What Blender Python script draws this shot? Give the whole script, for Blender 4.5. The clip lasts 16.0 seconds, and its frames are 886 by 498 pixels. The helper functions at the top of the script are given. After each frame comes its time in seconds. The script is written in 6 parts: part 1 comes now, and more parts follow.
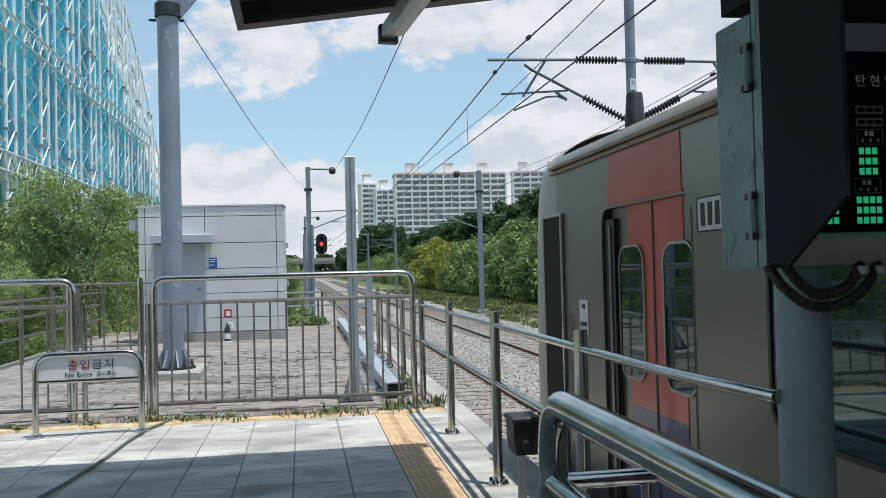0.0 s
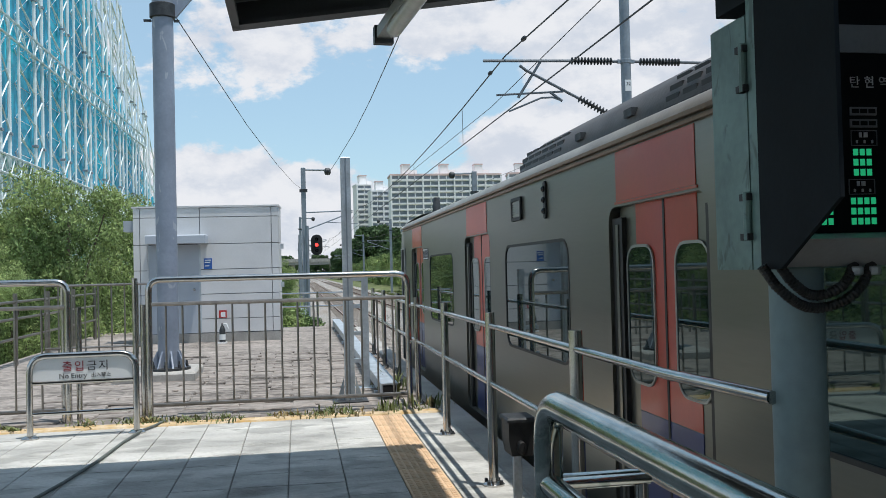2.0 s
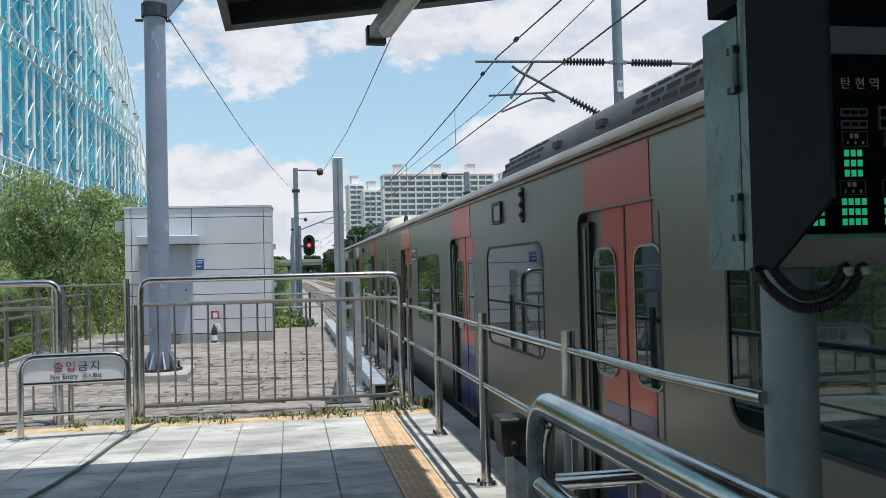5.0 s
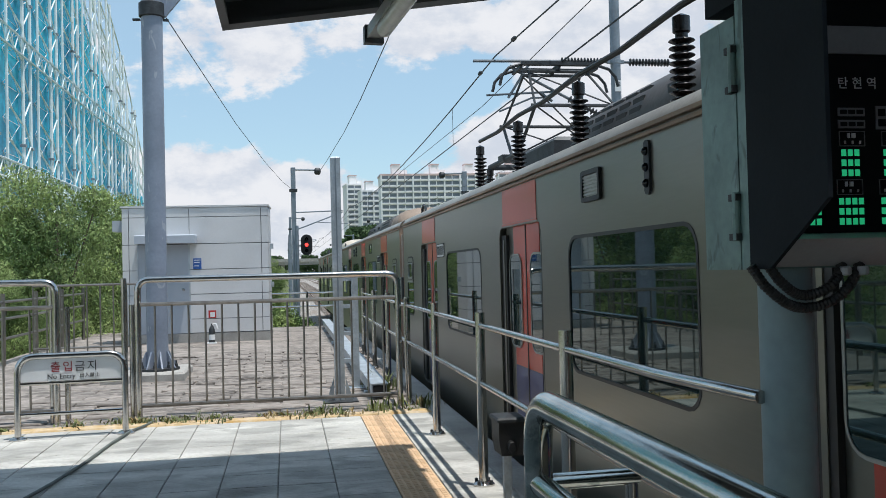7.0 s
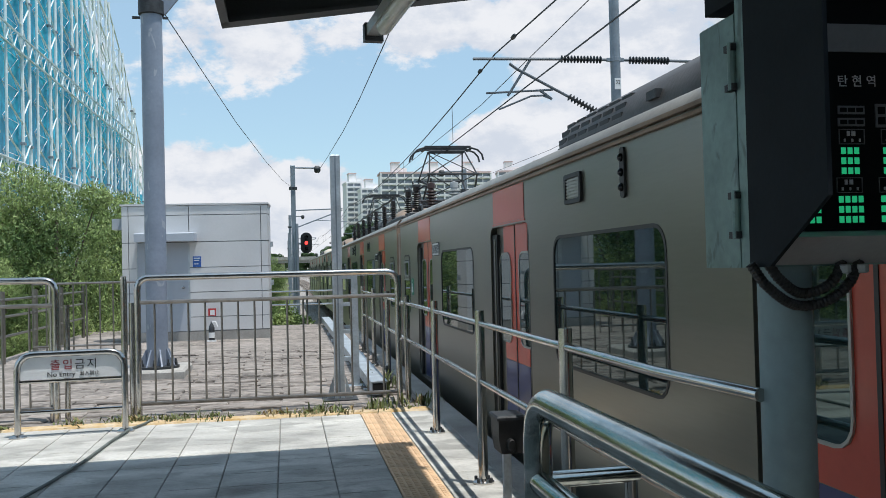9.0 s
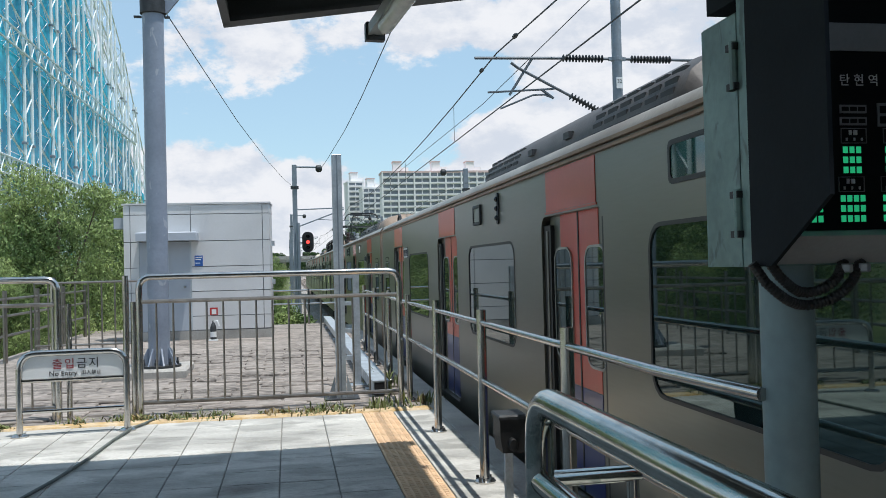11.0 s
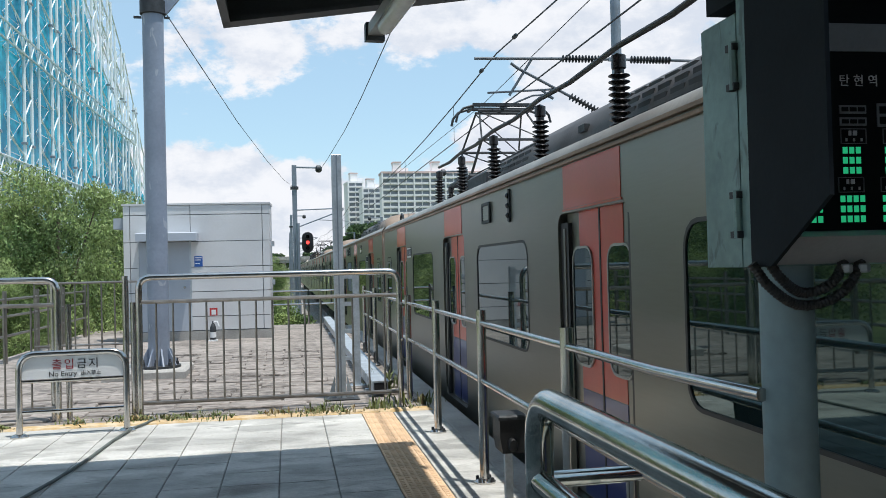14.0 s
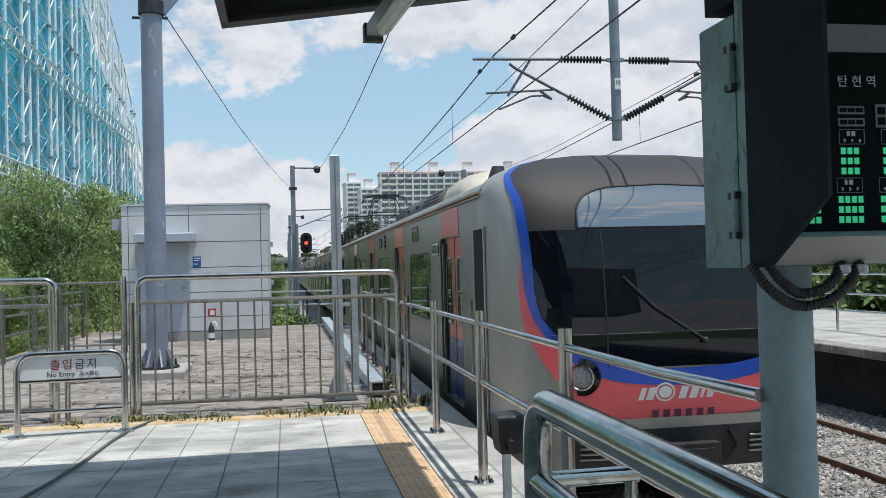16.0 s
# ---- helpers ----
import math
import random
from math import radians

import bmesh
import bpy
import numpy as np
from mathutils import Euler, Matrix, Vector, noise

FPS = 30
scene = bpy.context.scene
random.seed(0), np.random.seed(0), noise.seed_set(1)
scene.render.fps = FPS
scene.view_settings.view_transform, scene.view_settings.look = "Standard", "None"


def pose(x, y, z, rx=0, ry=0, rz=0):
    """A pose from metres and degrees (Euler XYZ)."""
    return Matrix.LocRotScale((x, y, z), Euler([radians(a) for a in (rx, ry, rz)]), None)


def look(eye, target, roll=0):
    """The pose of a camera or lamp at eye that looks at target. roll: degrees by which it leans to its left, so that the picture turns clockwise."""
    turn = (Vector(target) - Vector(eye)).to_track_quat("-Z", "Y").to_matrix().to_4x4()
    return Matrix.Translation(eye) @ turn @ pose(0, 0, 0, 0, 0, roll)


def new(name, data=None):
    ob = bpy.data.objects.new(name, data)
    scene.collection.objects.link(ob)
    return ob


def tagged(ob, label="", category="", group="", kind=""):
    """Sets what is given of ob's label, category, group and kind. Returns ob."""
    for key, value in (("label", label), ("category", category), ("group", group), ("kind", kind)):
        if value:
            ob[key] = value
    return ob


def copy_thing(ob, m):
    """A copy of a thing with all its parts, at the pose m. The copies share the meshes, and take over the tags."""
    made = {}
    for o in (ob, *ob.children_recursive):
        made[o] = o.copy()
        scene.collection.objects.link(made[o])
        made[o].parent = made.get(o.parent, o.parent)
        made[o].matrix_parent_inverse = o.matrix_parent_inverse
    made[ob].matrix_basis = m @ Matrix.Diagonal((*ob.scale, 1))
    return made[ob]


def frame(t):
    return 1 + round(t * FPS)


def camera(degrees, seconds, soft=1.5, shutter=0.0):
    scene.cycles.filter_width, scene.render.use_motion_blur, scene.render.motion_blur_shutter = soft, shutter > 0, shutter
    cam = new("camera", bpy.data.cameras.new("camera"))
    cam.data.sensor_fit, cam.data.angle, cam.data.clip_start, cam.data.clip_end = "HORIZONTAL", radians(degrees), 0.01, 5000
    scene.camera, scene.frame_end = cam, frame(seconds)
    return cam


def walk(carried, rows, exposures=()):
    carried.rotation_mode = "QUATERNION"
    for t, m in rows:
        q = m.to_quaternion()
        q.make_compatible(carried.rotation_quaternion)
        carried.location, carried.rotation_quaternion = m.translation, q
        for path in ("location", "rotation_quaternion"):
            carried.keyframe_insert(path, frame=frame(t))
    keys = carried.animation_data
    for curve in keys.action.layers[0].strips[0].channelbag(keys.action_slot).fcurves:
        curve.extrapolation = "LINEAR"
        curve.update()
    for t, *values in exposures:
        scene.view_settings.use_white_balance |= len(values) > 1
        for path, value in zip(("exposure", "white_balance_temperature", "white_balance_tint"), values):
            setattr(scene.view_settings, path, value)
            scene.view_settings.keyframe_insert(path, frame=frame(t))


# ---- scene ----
EYE = (0.0, 0.0, 1.5)
LEAN = -1.43


def facing(yaw, pitch):
    """The camera's pose at the eye, turned to the right of the track and upwards by degrees."""
    a, b = radians(yaw), radians(pitch)
    aim = (math.sin(a) * math.cos(b), math.cos(a) * math.cos(b), math.sin(b))
    return look(EYE, [e + 100 * d for e, d in zip(EYE, aim)], LEAN)


cam = camera(52.78, 16.0, soft=0.8, shutter=0.0)
TURNS = (
    (0, 9.022, 1.223), (0.5, 9.057, 1.222), (1, 9.146, 1.22), (1.5, 9.2, 1.273), (2, 9.323, 1.27),
    (2.5, 9.429, 1.267), (3, 9.553, 1.3), (3.5, 9.624, 1.317), (4, 9.695, 1.315), (6.5, 9.922, 1.255),
    (7, 9.957, 1.254), (7.5, 9.964, 1.235), (8, 9.991, 1.191), (8.5, 9.973, 1.137), (9, 9.972, 1.126),
    (11.5, 9.859, 1.071), (12, 9.883, 1.071), (12.5, 9.901, 1.07), (13, 9.89, 1.074), (13.5, 9.845, 1.093),
    (14, 9.884, 1.103), (14.5, 9.927, 1.128), (15, 9.972, 1.126), (15.3, 9.972, 1.126), (15.5, 9.973, 1.137),
    (15.8, 9.983, 1.137), (16, 9.983, 1.137),
)
walk(cam, [(t, facing(y, p)) for t, y, p in TURNS], exposures=((0.0, 0.06, 6400, 10.2), (3.0, 0.09, 6400, 10.2), (7.4, 0.1, 6400, 10.2), (8.0, 0.29, 6400, 10.2), (8.5, 0.12, 6400, 10.2), (11.5, 0.16, 6400, 10.2), (13.2, 0.16, 6400, 10.2), (14.5, 0.28, 6400, 10.2), (15.4, 0.16, 6400, 10.2), (16.0, 0.02, 6400, 10.2)))

# ---- light ----
SUN_WAY = Vector((0.20, -0.15, 1.0)).normalized()
sun_data = bpy.data.lights.new("sun", "SUN")
sun_data.energy, sun_data.angle, sun_data.color = 4.2, radians(0.6), (1.0, 0.96, 0.9)
sun = new("sun", sun_data)
sun.matrix_world = look(SUN_WAY * 50, (0, 0, 0))


# cloud masses round the sky: bearing, height, width, depth in degrees, and how full
CLOUD_MASSES = (
    (-3.5, 13.6, 7.5, 3.4, 0.24), (3.5, 10.0, 8.5, 2.6, -0.26), (9.0, 15.0, 3.0, 2.2, 0.24),
    (18.5, 14.5, 7.5, 3.2, 0.28), (12.4, 11.8, 3.0, 2.4, -0.24), (15.5, 8.2, 5.0, 2.6, 0.26),
    (25.0, 11.0, 8.0, 3.2, 0.28), (-5.0, 6.5, 5.0, 2.0, 0.14),
)


def build_world():
    world = bpy.data.worlds.new("sky")
    world.use_nodes = True
    scene.world = world
    nt = world.node_tree
    nt.nodes.clear()
    add, link = nt.nodes.new, nt.links.new
    out, bg = add("ShaderNodeOutputWorld"), add("ShaderNodeBackground")
    sky = add("ShaderNodeTexSky")
    sky.sky_type, sky.sun_disc = "NISHITA", False
    sky.sun_elevation = math.asin(SUN_WAY.z)
    sky.sun_rotation = math.atan2(SUN_WAY.x, SUN_WAY.y)
    sky.air_density, sky.dust_density, sky.ozone_density = 1.0, 0.6, 1.5
    gain = add("ShaderNodeMix")
    gain.data_type, gain.blend_type = "RGBA", "MULTIPLY"
    gain.inputs["Factor"].default_value = 1.0
    gain.inputs["B"].default_value = (1.5, 1.65, 1.5, 1)
    link(sky.outputs[0], gain.inputs["A"])
    haze = add("ShaderNodeMix")
    haze.data_type = "RGBA"
    haze.inputs["Factor"].default_value = 0.55
    link(gain.outputs["Result"], haze.inputs["A"])
    haze.inputs["B"].default_value = (4.2, 5.9, 7.5, 1)
    tc = add("ShaderNodeTexCoord")
    sep = add("ShaderNodeSeparateXYZ")
    link(tc.outputs["Generated"], sep.inputs[0])

    def math_node(op, a, b=None, clamp=False):
        n = add("ShaderNodeMath")
        n.operation, n.use_clamp = op, clamp
        for i, v in enumerate((a, b)):
            if v is None:
                continue
            if isinstance(v, (int, float)):
                n.inputs[i].default_value = v
            else:
                link(v, n.inputs[i])
        return n.outputs[0]

    def noise_node(scale, loc, stretch, detail=8.0, rough=0.55):
        mp = add("ShaderNodeMapping")
        mp.inputs["Location"].default_value = loc
        mp.inputs["Scale"].default_value = stretch
        link(tc.outputs["Generated"], mp.inputs[0])
        n = add("ShaderNodeTexNoise")
        n.inputs["Scale"].default_value, n.inputs["Detail"].default_value, n.inputs["Roughness"].default_value = scale, detail, rough
        link(mp.outputs[0], n.inputs["Vector"])
        return n.outputs["Fac"]

    def ramp(value, lo, hi):
        n = add("ShaderNodeMapRange")
        n.interpolation_type = "SMOOTHSTEP"
        link(value, n.inputs["Value"])
        n.inputs["From Min"].default_value, n.inputs["From Max"].default_value = lo, hi
        return n.outputs["Result"]

    z = sep.outputs["Z"]
    bearing = math_node("ARCTAN2", sep.outputs["X"], sep.outputs["Y"])

    def mass(at, height, wide, tall, amount):
        """A swelling of the cloud cover round a bearing and a height, all in degrees."""
        u = math_node("DIVIDE", math_node("SUBTRACT", bearing, radians(at)), radians(wide))
        v = math_node("DIVIDE", math_node("SUBTRACT", z, math.sin(radians(height))), radians(tall))
        fall = math_node("ADD", math_node("MULTIPLY", u, u), math_node("MULTIPLY", v, v))
        return math_node("MULTIPLY", math_node("POWER", 2.718, math_node("MULTIPLY", fall, -1.0)), amount)

    # a bank of cumulus low over the horizon, and heaped cloud higher up with blue between
    heap = noise_node(7.0, (3.1, 0.4, 0.0), (1, 1, 1.7), 12, 0.62)
    field = math_node("ADD", heap, math_node("MULTIPLY", ramp(math_node("MULTIPLY", z, -1.0), -0.17, -0.05), 0.36))
    for m in CLOUD_MASSES:
        field = math_node("ADD", field, mass(*m))
    cover = ramp(field, 0.545, 0.635)
    above = noise_node(7.0, (3.1, 0.4, 0.035), (1, 1, 1.7), 12, 0.62)
    shade = math_node("SUBTRACT", heap, above)
    tone = add("ShaderNodeMix")
    tone.data_type = "RGBA"
    link(ramp(shade, -0.13, 0.1), tone.inputs["Factor"])
    tone.inputs["A"].default_value = (6.0, 6.45, 7.2, 1)
    tone.inputs["B"].default_value = (7.9, 8.0, 8.25, 1)
    mix = add("ShaderNodeMix")
    mix.data_type = "RGBA"
    link(cover, mix.inputs["Factor"])
    link(haze.outputs["Result"], mix.inputs["A"])
    link(tone.outputs["Result"], mix.inputs["B"])
    link(mix.outputs["Result"], bg.inputs["Color"])
    bg.inputs["Strength"].default_value = 0.1
    link(bg.outputs[0], out.inputs[0])


build_world()


# ---- materials ----
MATS = {}


def mat(name, color, rough=0.6, metal=0.0, scale=6.0, var=0.15, bump=0.1, fine=60.0, spec=0.5, stretch=(1, 1, 1), tint=None, rand=0.0, glow=None, alpha=None, coat=0.0, world=False, stain=None, sheen=None):
    """A procedural surface: base colour varied at two scales, with fine relief."""
    if name in MATS:
        return MATS[name]
    m = bpy.data.materials.new(name)
    m.use_nodes = True
    nt = m.node_tree
    b = nt.nodes["Principled BSDF"]
    add, link = nt.nodes.new, nt.links.new
    b.inputs["Roughness"].default_value = rough
    b.inputs["Metallic"].default_value = metal
    b.inputs["Specular IOR Level"].default_value = spec
    b.inputs["Coat Weight"].default_value = coat
    b.inputs["Coat Roughness"].default_value = 0.05
    if sheen:
        b.inputs["Specular Tint"].default_value = (*sheen, 1)
    if glow:
        b.inputs["Emission Color"].default_value = (*color, 1)
        b.inputs["Emission Strength"].default_value = glow
    tc = add("ShaderNodeTexCoord")
    mp = add("ShaderNodeMapping")
    mp.inputs["Scale"].default_value = stretch
    if world:
        link(add("ShaderNodeNewGeometry").outputs["Position"], mp.inputs[0])
    else:
        link(tc.outputs["Object"], mp.inputs[0])
    big, small = add("ShaderNodeTexNoise"), add("ShaderNodeTexNoise")
    for n, s, d in ((big, scale, 5.0), (small, fine, 3.0)):
        n.inputs["Scale"].default_value, n.inputs["Detail"].default_value = s, d
        link(mp.outputs[0], n.inputs["Vector"])
    dark = tuple(c * (1 - var) for c in color)
    light = tint or tuple(min(1, c * (1 + var)) for c in color)
    mr = add("ShaderNodeMapRange")
    mr.inputs["From Min"].default_value, mr.inputs["From Max"].default_value = 0.32, 0.68
    link(big.outputs["Fac"], mr.inputs["Value"])
    mix = add("ShaderNodeMix")
    mix.data_type = "RGBA"
    mix.inputs["A"].default_value, mix.inputs["B"].default_value = (*dark, 1), (*light, 1)
    link(mr.outputs["Result"], mix.inputs["Factor"])
    last = mix.outputs["Result"]
    grain = add("ShaderNodeHueSaturation")
    g = add("ShaderNodeMapRange")
    g.inputs["To Min"].default_value, g.inputs["To Max"].default_value = 1 - var, 1 + var
    link(small.outputs["Fac"], g.inputs["Value"])
    link(g.outputs["Result"], grain.inputs["Value"])
    link(last, grain.inputs["Color"])
    last = grain.outputs["Color"]
    if stain:
        # worn or soiled patches with a shape of their own: colour, size, stretch, threshold, strength
        tone, size, pull, lo, hi, amount = stain
        sm, sn, sr, sx, sa = add("ShaderNodeMapping"), add("ShaderNodeTexNoise"), add("ShaderNodeMapRange"), add("ShaderNodeMix"), add("ShaderNodeMath")
        sm.inputs["Scale"].default_value = pull
        link(mp.inputs[0].links[0].from_socket, sm.inputs[0])
        link(sm.outputs[0], sn.inputs["Vector"])
        sn.inputs["Scale"].default_value, sn.inputs["Detail"].default_value, sn.inputs["Distortion"].default_value = size, 6.0, 0.6
        sr.inputs["From Min"].default_value, sr.inputs["From Max"].default_value = lo, hi
        link(sn.outputs["Fac"], sr.inputs["Value"])
        sa.operation = "MULTIPLY"
        sa.inputs[1].default_value = amount
        link(sr.outputs["Result"], sa.inputs[0])
        sx.data_type = "RGBA"
        link(sa.outputs[0], sx.inputs["Factor"])
        link(last, sx.inputs["A"])
        sx.inputs["B"].default_value = (*tone, 1)
        last = sx.outputs["Result"]
    if rand:
        info, hs, r = add("ShaderNodeObjectInfo"), add("ShaderNodeHueSaturation"), add("ShaderNodeMapRange")
        r.inputs["To Min"].default_value, r.inputs["To Max"].default_value = 1 - rand, 1 + rand
        link(info.outputs["Random"], r.inputs["Value"])
        link(r.outputs["Result"], hs.inputs["Value"])
        link(last, hs.inputs["Color"])
        last = hs.outputs["Color"]
    link(last, b.inputs["Base Color"])
    if bump:
        bp = add("ShaderNodeBump")
        bp.inputs["Strength"].default_value, bp.inputs["Distance"].default_value = bump, 0.02
        link(small.outputs["Fac"], bp.inputs["Height"])
        link(bp.outputs[0], b.inputs["Normal"])
    if alpha is not None:
        b.inputs["Alpha"].default_value = alpha
    MATS[name] = m
    return m


def glass_mat(name, color, rough=0.02, ior=1.5):
    """Dark tinted glazing: a smooth dielectric over a near-black body."""
    return mat(name, color, rough, 0.0, 3.0, 0.1, 0.0, 20.0, spec=ior, sheen=(0.66, 1.0, 0.94))


STEEL = mat("brushed_stainless", (0.52, 0.51, 0.49), 0.17, 1.0, 8, 0.12, 0.02, 120)
POLISHED = mat("polished_stainless_tube", (0.44, 0.465, 0.44), 0.13, 1.0, 6, 0.2, 0.02, 140, stain=((0.16, 0.22, 0.2), 5.0, (2.5, 0.6, 2.5), 0.54, 0.62, 0.65))
TARNISHED = mat("tarnished_stainless", (0.26, 0.245, 0.225), 0.38, 0.9, 8, 0.2, 0.03, 90)
GALV = mat("galvanised_steel", (0.47, 0.52, 0.56), 0.45, 0.55, 5, 0.18, 0.03, 40)
MAST_PAINT = mat("grey_mast_paint", (0.21, 0.25, 0.29), 0.5, 0.2, 3, 0.15, 0.05, 30)
POLE_PAINT = mat("blue_grey_pole_paint", (0.23, 0.27, 0.34), 0.45, 0.1, 2, 0.14, 0.04, 25, stain=((0.42, 0.45, 0.5), 3.2, (2.2, 2.2, 0.8), 0.62, 0.64, 0.55))
DARK_IRON = mat("dark_iron", (0.045, 0.05, 0.055), 0.55, 0.4, 10, 0.3, 0.1, 60)
BLACK_RUBBER = mat("black_rubber", (0.012, 0.013, 0.014), 0.5, 0, 12, 0.3, 0.1, 80)
BALLAST = mat("ballast_stone", (0.10, 0.09, 0.082), 0.95, 0, 16, 0.5, 1.0, 26, tint=(0.50, 0.475, 0.44), world=True, stain=((0.19, 0.14, 0.105), 0.9, (1.2, 0.2, 1), 0.5, 0.7, 0.6))
BALLAST_STONE = mat("loose_ballast_stone", (0.25, 0.24, 0.225), 0.9, 0, 30, 0.35, 0.1, 90, tint=(0.46, 0.44, 0.415))
RUST = mat("rusty_rail_steel", (0.16, 0.08, 0.048), 0.75, 0.3, 8, 0.3, 0.2, 60)
SHINY_RAIL = mat("worn_rail_head", (0.40, 0.33, 0.28), 0.42, 0.7, 8, 0.2, 0.05, 60)
SLEEPER = mat("concrete_sleeper", (0.24, 0.205, 0.175), 0.85, 0, 6, 0.2, 0.3, 50)
CONCRETE = mat("weathered_concrete", (0.36, 0.35, 0.33), 0.9, 0, 1.6, 0.25, 0.3, 40, world=True)
TILE = mat("granite_paver", (0.46, 0.457, 0.43), 0.7, 0, 1.1, 0.27, 0.8, 34, rand=0.06, world=True, stretch=(0.7, 1.6, 1), stain=((0.22, 0.222, 0.205), 2.4, (0.8, 1.5, 1), 0.48, 0.62, 0.6))


def oily_spot(m, at, size, tone):
    """One soft-edged oily spot on a paved floor, at a place in the plan."""
    nt = m.node_tree
    add, link = nt.nodes.new, nt.links.new
    b = nt.nodes["Principled BSDF"]
    geo, away, noise, wob, edge, mix = add("ShaderNodeNewGeometry"), add("ShaderNodeVectorMath"), add("ShaderNodeTexNoise"), add("ShaderNodeMath"), add("ShaderNodeMapRange"), add("ShaderNodeMix")
    away.operation = "DISTANCE"
    away.inputs[1].default_value = at
    link(geo.outputs["Position"], away.inputs[0])
    noise.inputs["Scale"].default_value = 6.0
    link(geo.outputs["Position"], noise.inputs["Vector"])
    wob.operation, wob.inputs[2].default_value = "MULTIPLY_ADD", -0.1
    wob.inputs[1].default_value = 0.2
    link(noise.outputs["Fac"], wob.inputs[0])
    total = add("ShaderNodeMath")
    link(away.outputs["Value"], total.inputs[0])
    link(wob.outputs[0], total.inputs[1])
    edge.interpolation_type = "SMOOTHSTEP"
    edge.inputs["From Min"].default_value, edge.inputs["From Max"].default_value = 0.02, size
    edge.inputs["To Min"].default_value, edge.inputs["To Max"].default_value = 0.7, 0.0
    link(total.outputs[0], edge.inputs["Value"])
    mix.data_type = "RGBA"
    link(edge.outputs["Result"], mix.inputs["Factor"])
    link(b.inputs["Base Color"].links[0].from_socket, mix.inputs["A"])
    mix.inputs["B"].default_value = (*tone, 1)
    link(mix.outputs["Result"], b.inputs["Base Color"])


oily_spot(TILE, (-0.35, 6.3, 0.0), 0.3, (0.11, 0.1, 0.085))
GROUT = mat("paver_joint_sand", (0.22, 0.22, 0.205), 0.95, 0, 10, 0.25, 0.3, 80)
TACTILE = mat("yellow_tactile_block", (0.62, 0.43, 0.265), 0.7, 0, 5, 0.15, 0.15, 60, rand=0.08, stain=((0.34, 0.25, 0.16), 4.0, (1, 0.5, 1), 0.54, 0.66, 0.5))
YELLOW_WORN = mat("worn_yellow_kerb", (0.66, 0.43, 0.16), 0.85, 0, 6, 0.3, 0.3, 40, tint=(0.6, 0.5, 0.36), world=True)
ROUGH_SLAB = mat("rough_old_pavers", (0.15, 0.133, 0.12), 0.95, 0, 1.0, 0.42, 1.0, 12, tint=(0.27, 0.243, 0.22), stretch=(0.8, 1.5, 1), rand=0.1, world=True, stain=((0.35, 0.315, 0.285), 7.5, (0.8, 1.9, 1), 0.46, 0.6, 0.75))
GRASS = mat("trackside_grass", (0.06, 0.10, 0.025), 0.95, 0, 0.5, 0.4, 1.0, 8, tint=(0.14, 0.165, 0.05), stain=((0.27, 0.24, 0.17), 0.6, (1, 0.35, 1), 0.56, 0.66, 0.7))
PANEL = mat("off_white_wall_panel", (0.61, 0.615, 0.625), 0.45, 0, 0.9, 0.06, 0.02, 30, rand=0.02, world=True)
PANEL_JOINT = mat("panel_joint_sealant", (0.16, 0.17, 0.19), 0.7, 0, 5, 0.1, 0.0)
DOOR_GREY = mat("grey_painted_door", (0.40, 0.44, 0.50), 0.5, 0, 1, 0.06, 0.02)
CAR_STEEL = mat("train_stainless_skin", (0.212, 0.213, 0.184), 0.3, 0.75, 0.7, 0.07, 0.012, 30, stretch=(1, 0.15, 2))
CAR_ROOF_EDGE = mat("train_cornice_metal", (0.30, 0.295, 0.275), 0.5, 0.35, 2, 0.2, 0.03, 40, stain=((0.2, 0.17, 0.14), 1.2, (3, 0.3, 1), 0.5, 0.7, 0.6))
CAR_RED = mat("train_red_orange_paint", (0.54, 0.07, 0.04), 0.35, 0, 1.0, 0.08, 0.01, 30, coat=0.3)
CAR_BLUE = mat("train_navy_paint", (0.03, 0.045, 0.16), 0.35, 0, 1.0, 0.1, 0.01, 30, coat=0.3)
CAR_GLASS = glass_mat("train_window_glass", (0.008, 0.02, 0.022), 0.02, 1.0)
# black of the gaskets, also painting the cars' unlit inside
GASKET_AND_INSIDE = mat("black_gasket_and_car_inside", (0.02, 0.021, 0.022), 0.5, 0, 10, 0.2, 0.02)
CANOPY_STEEL = mat("dark_canopy_steel", (0.05, 0.055, 0.06), 0.5, 0.2, 3, 0.2, 0.05)


def island_tone(m, low, high):
    """Gives each loose piece of a joined mesh its own tone."""
    nt = m.node_tree
    b = nt.nodes["Principled BSDF"]
    geo, hs, rg = nt.nodes.new("ShaderNodeNewGeometry"), nt.nodes.new("ShaderNodeHueSaturation"), nt.nodes.new("ShaderNodeMapRange")
    rg.inputs["To Min"].default_value, rg.inputs["To Max"].default_value = low, high
    nt.links.new(geo.outputs["Random Per Island"], rg.inputs["Value"])
    nt.links.new(rg.outputs["Result"], hs.inputs["Value"])
    nt.links.new(b.inputs["Base Color"].links[0].from_socket, hs.inputs["Color"])
    nt.links.new(hs.outputs["Color"], b.inputs["Base Color"])


island_tone(BALLAST_STONE, 0.4, 1.6)


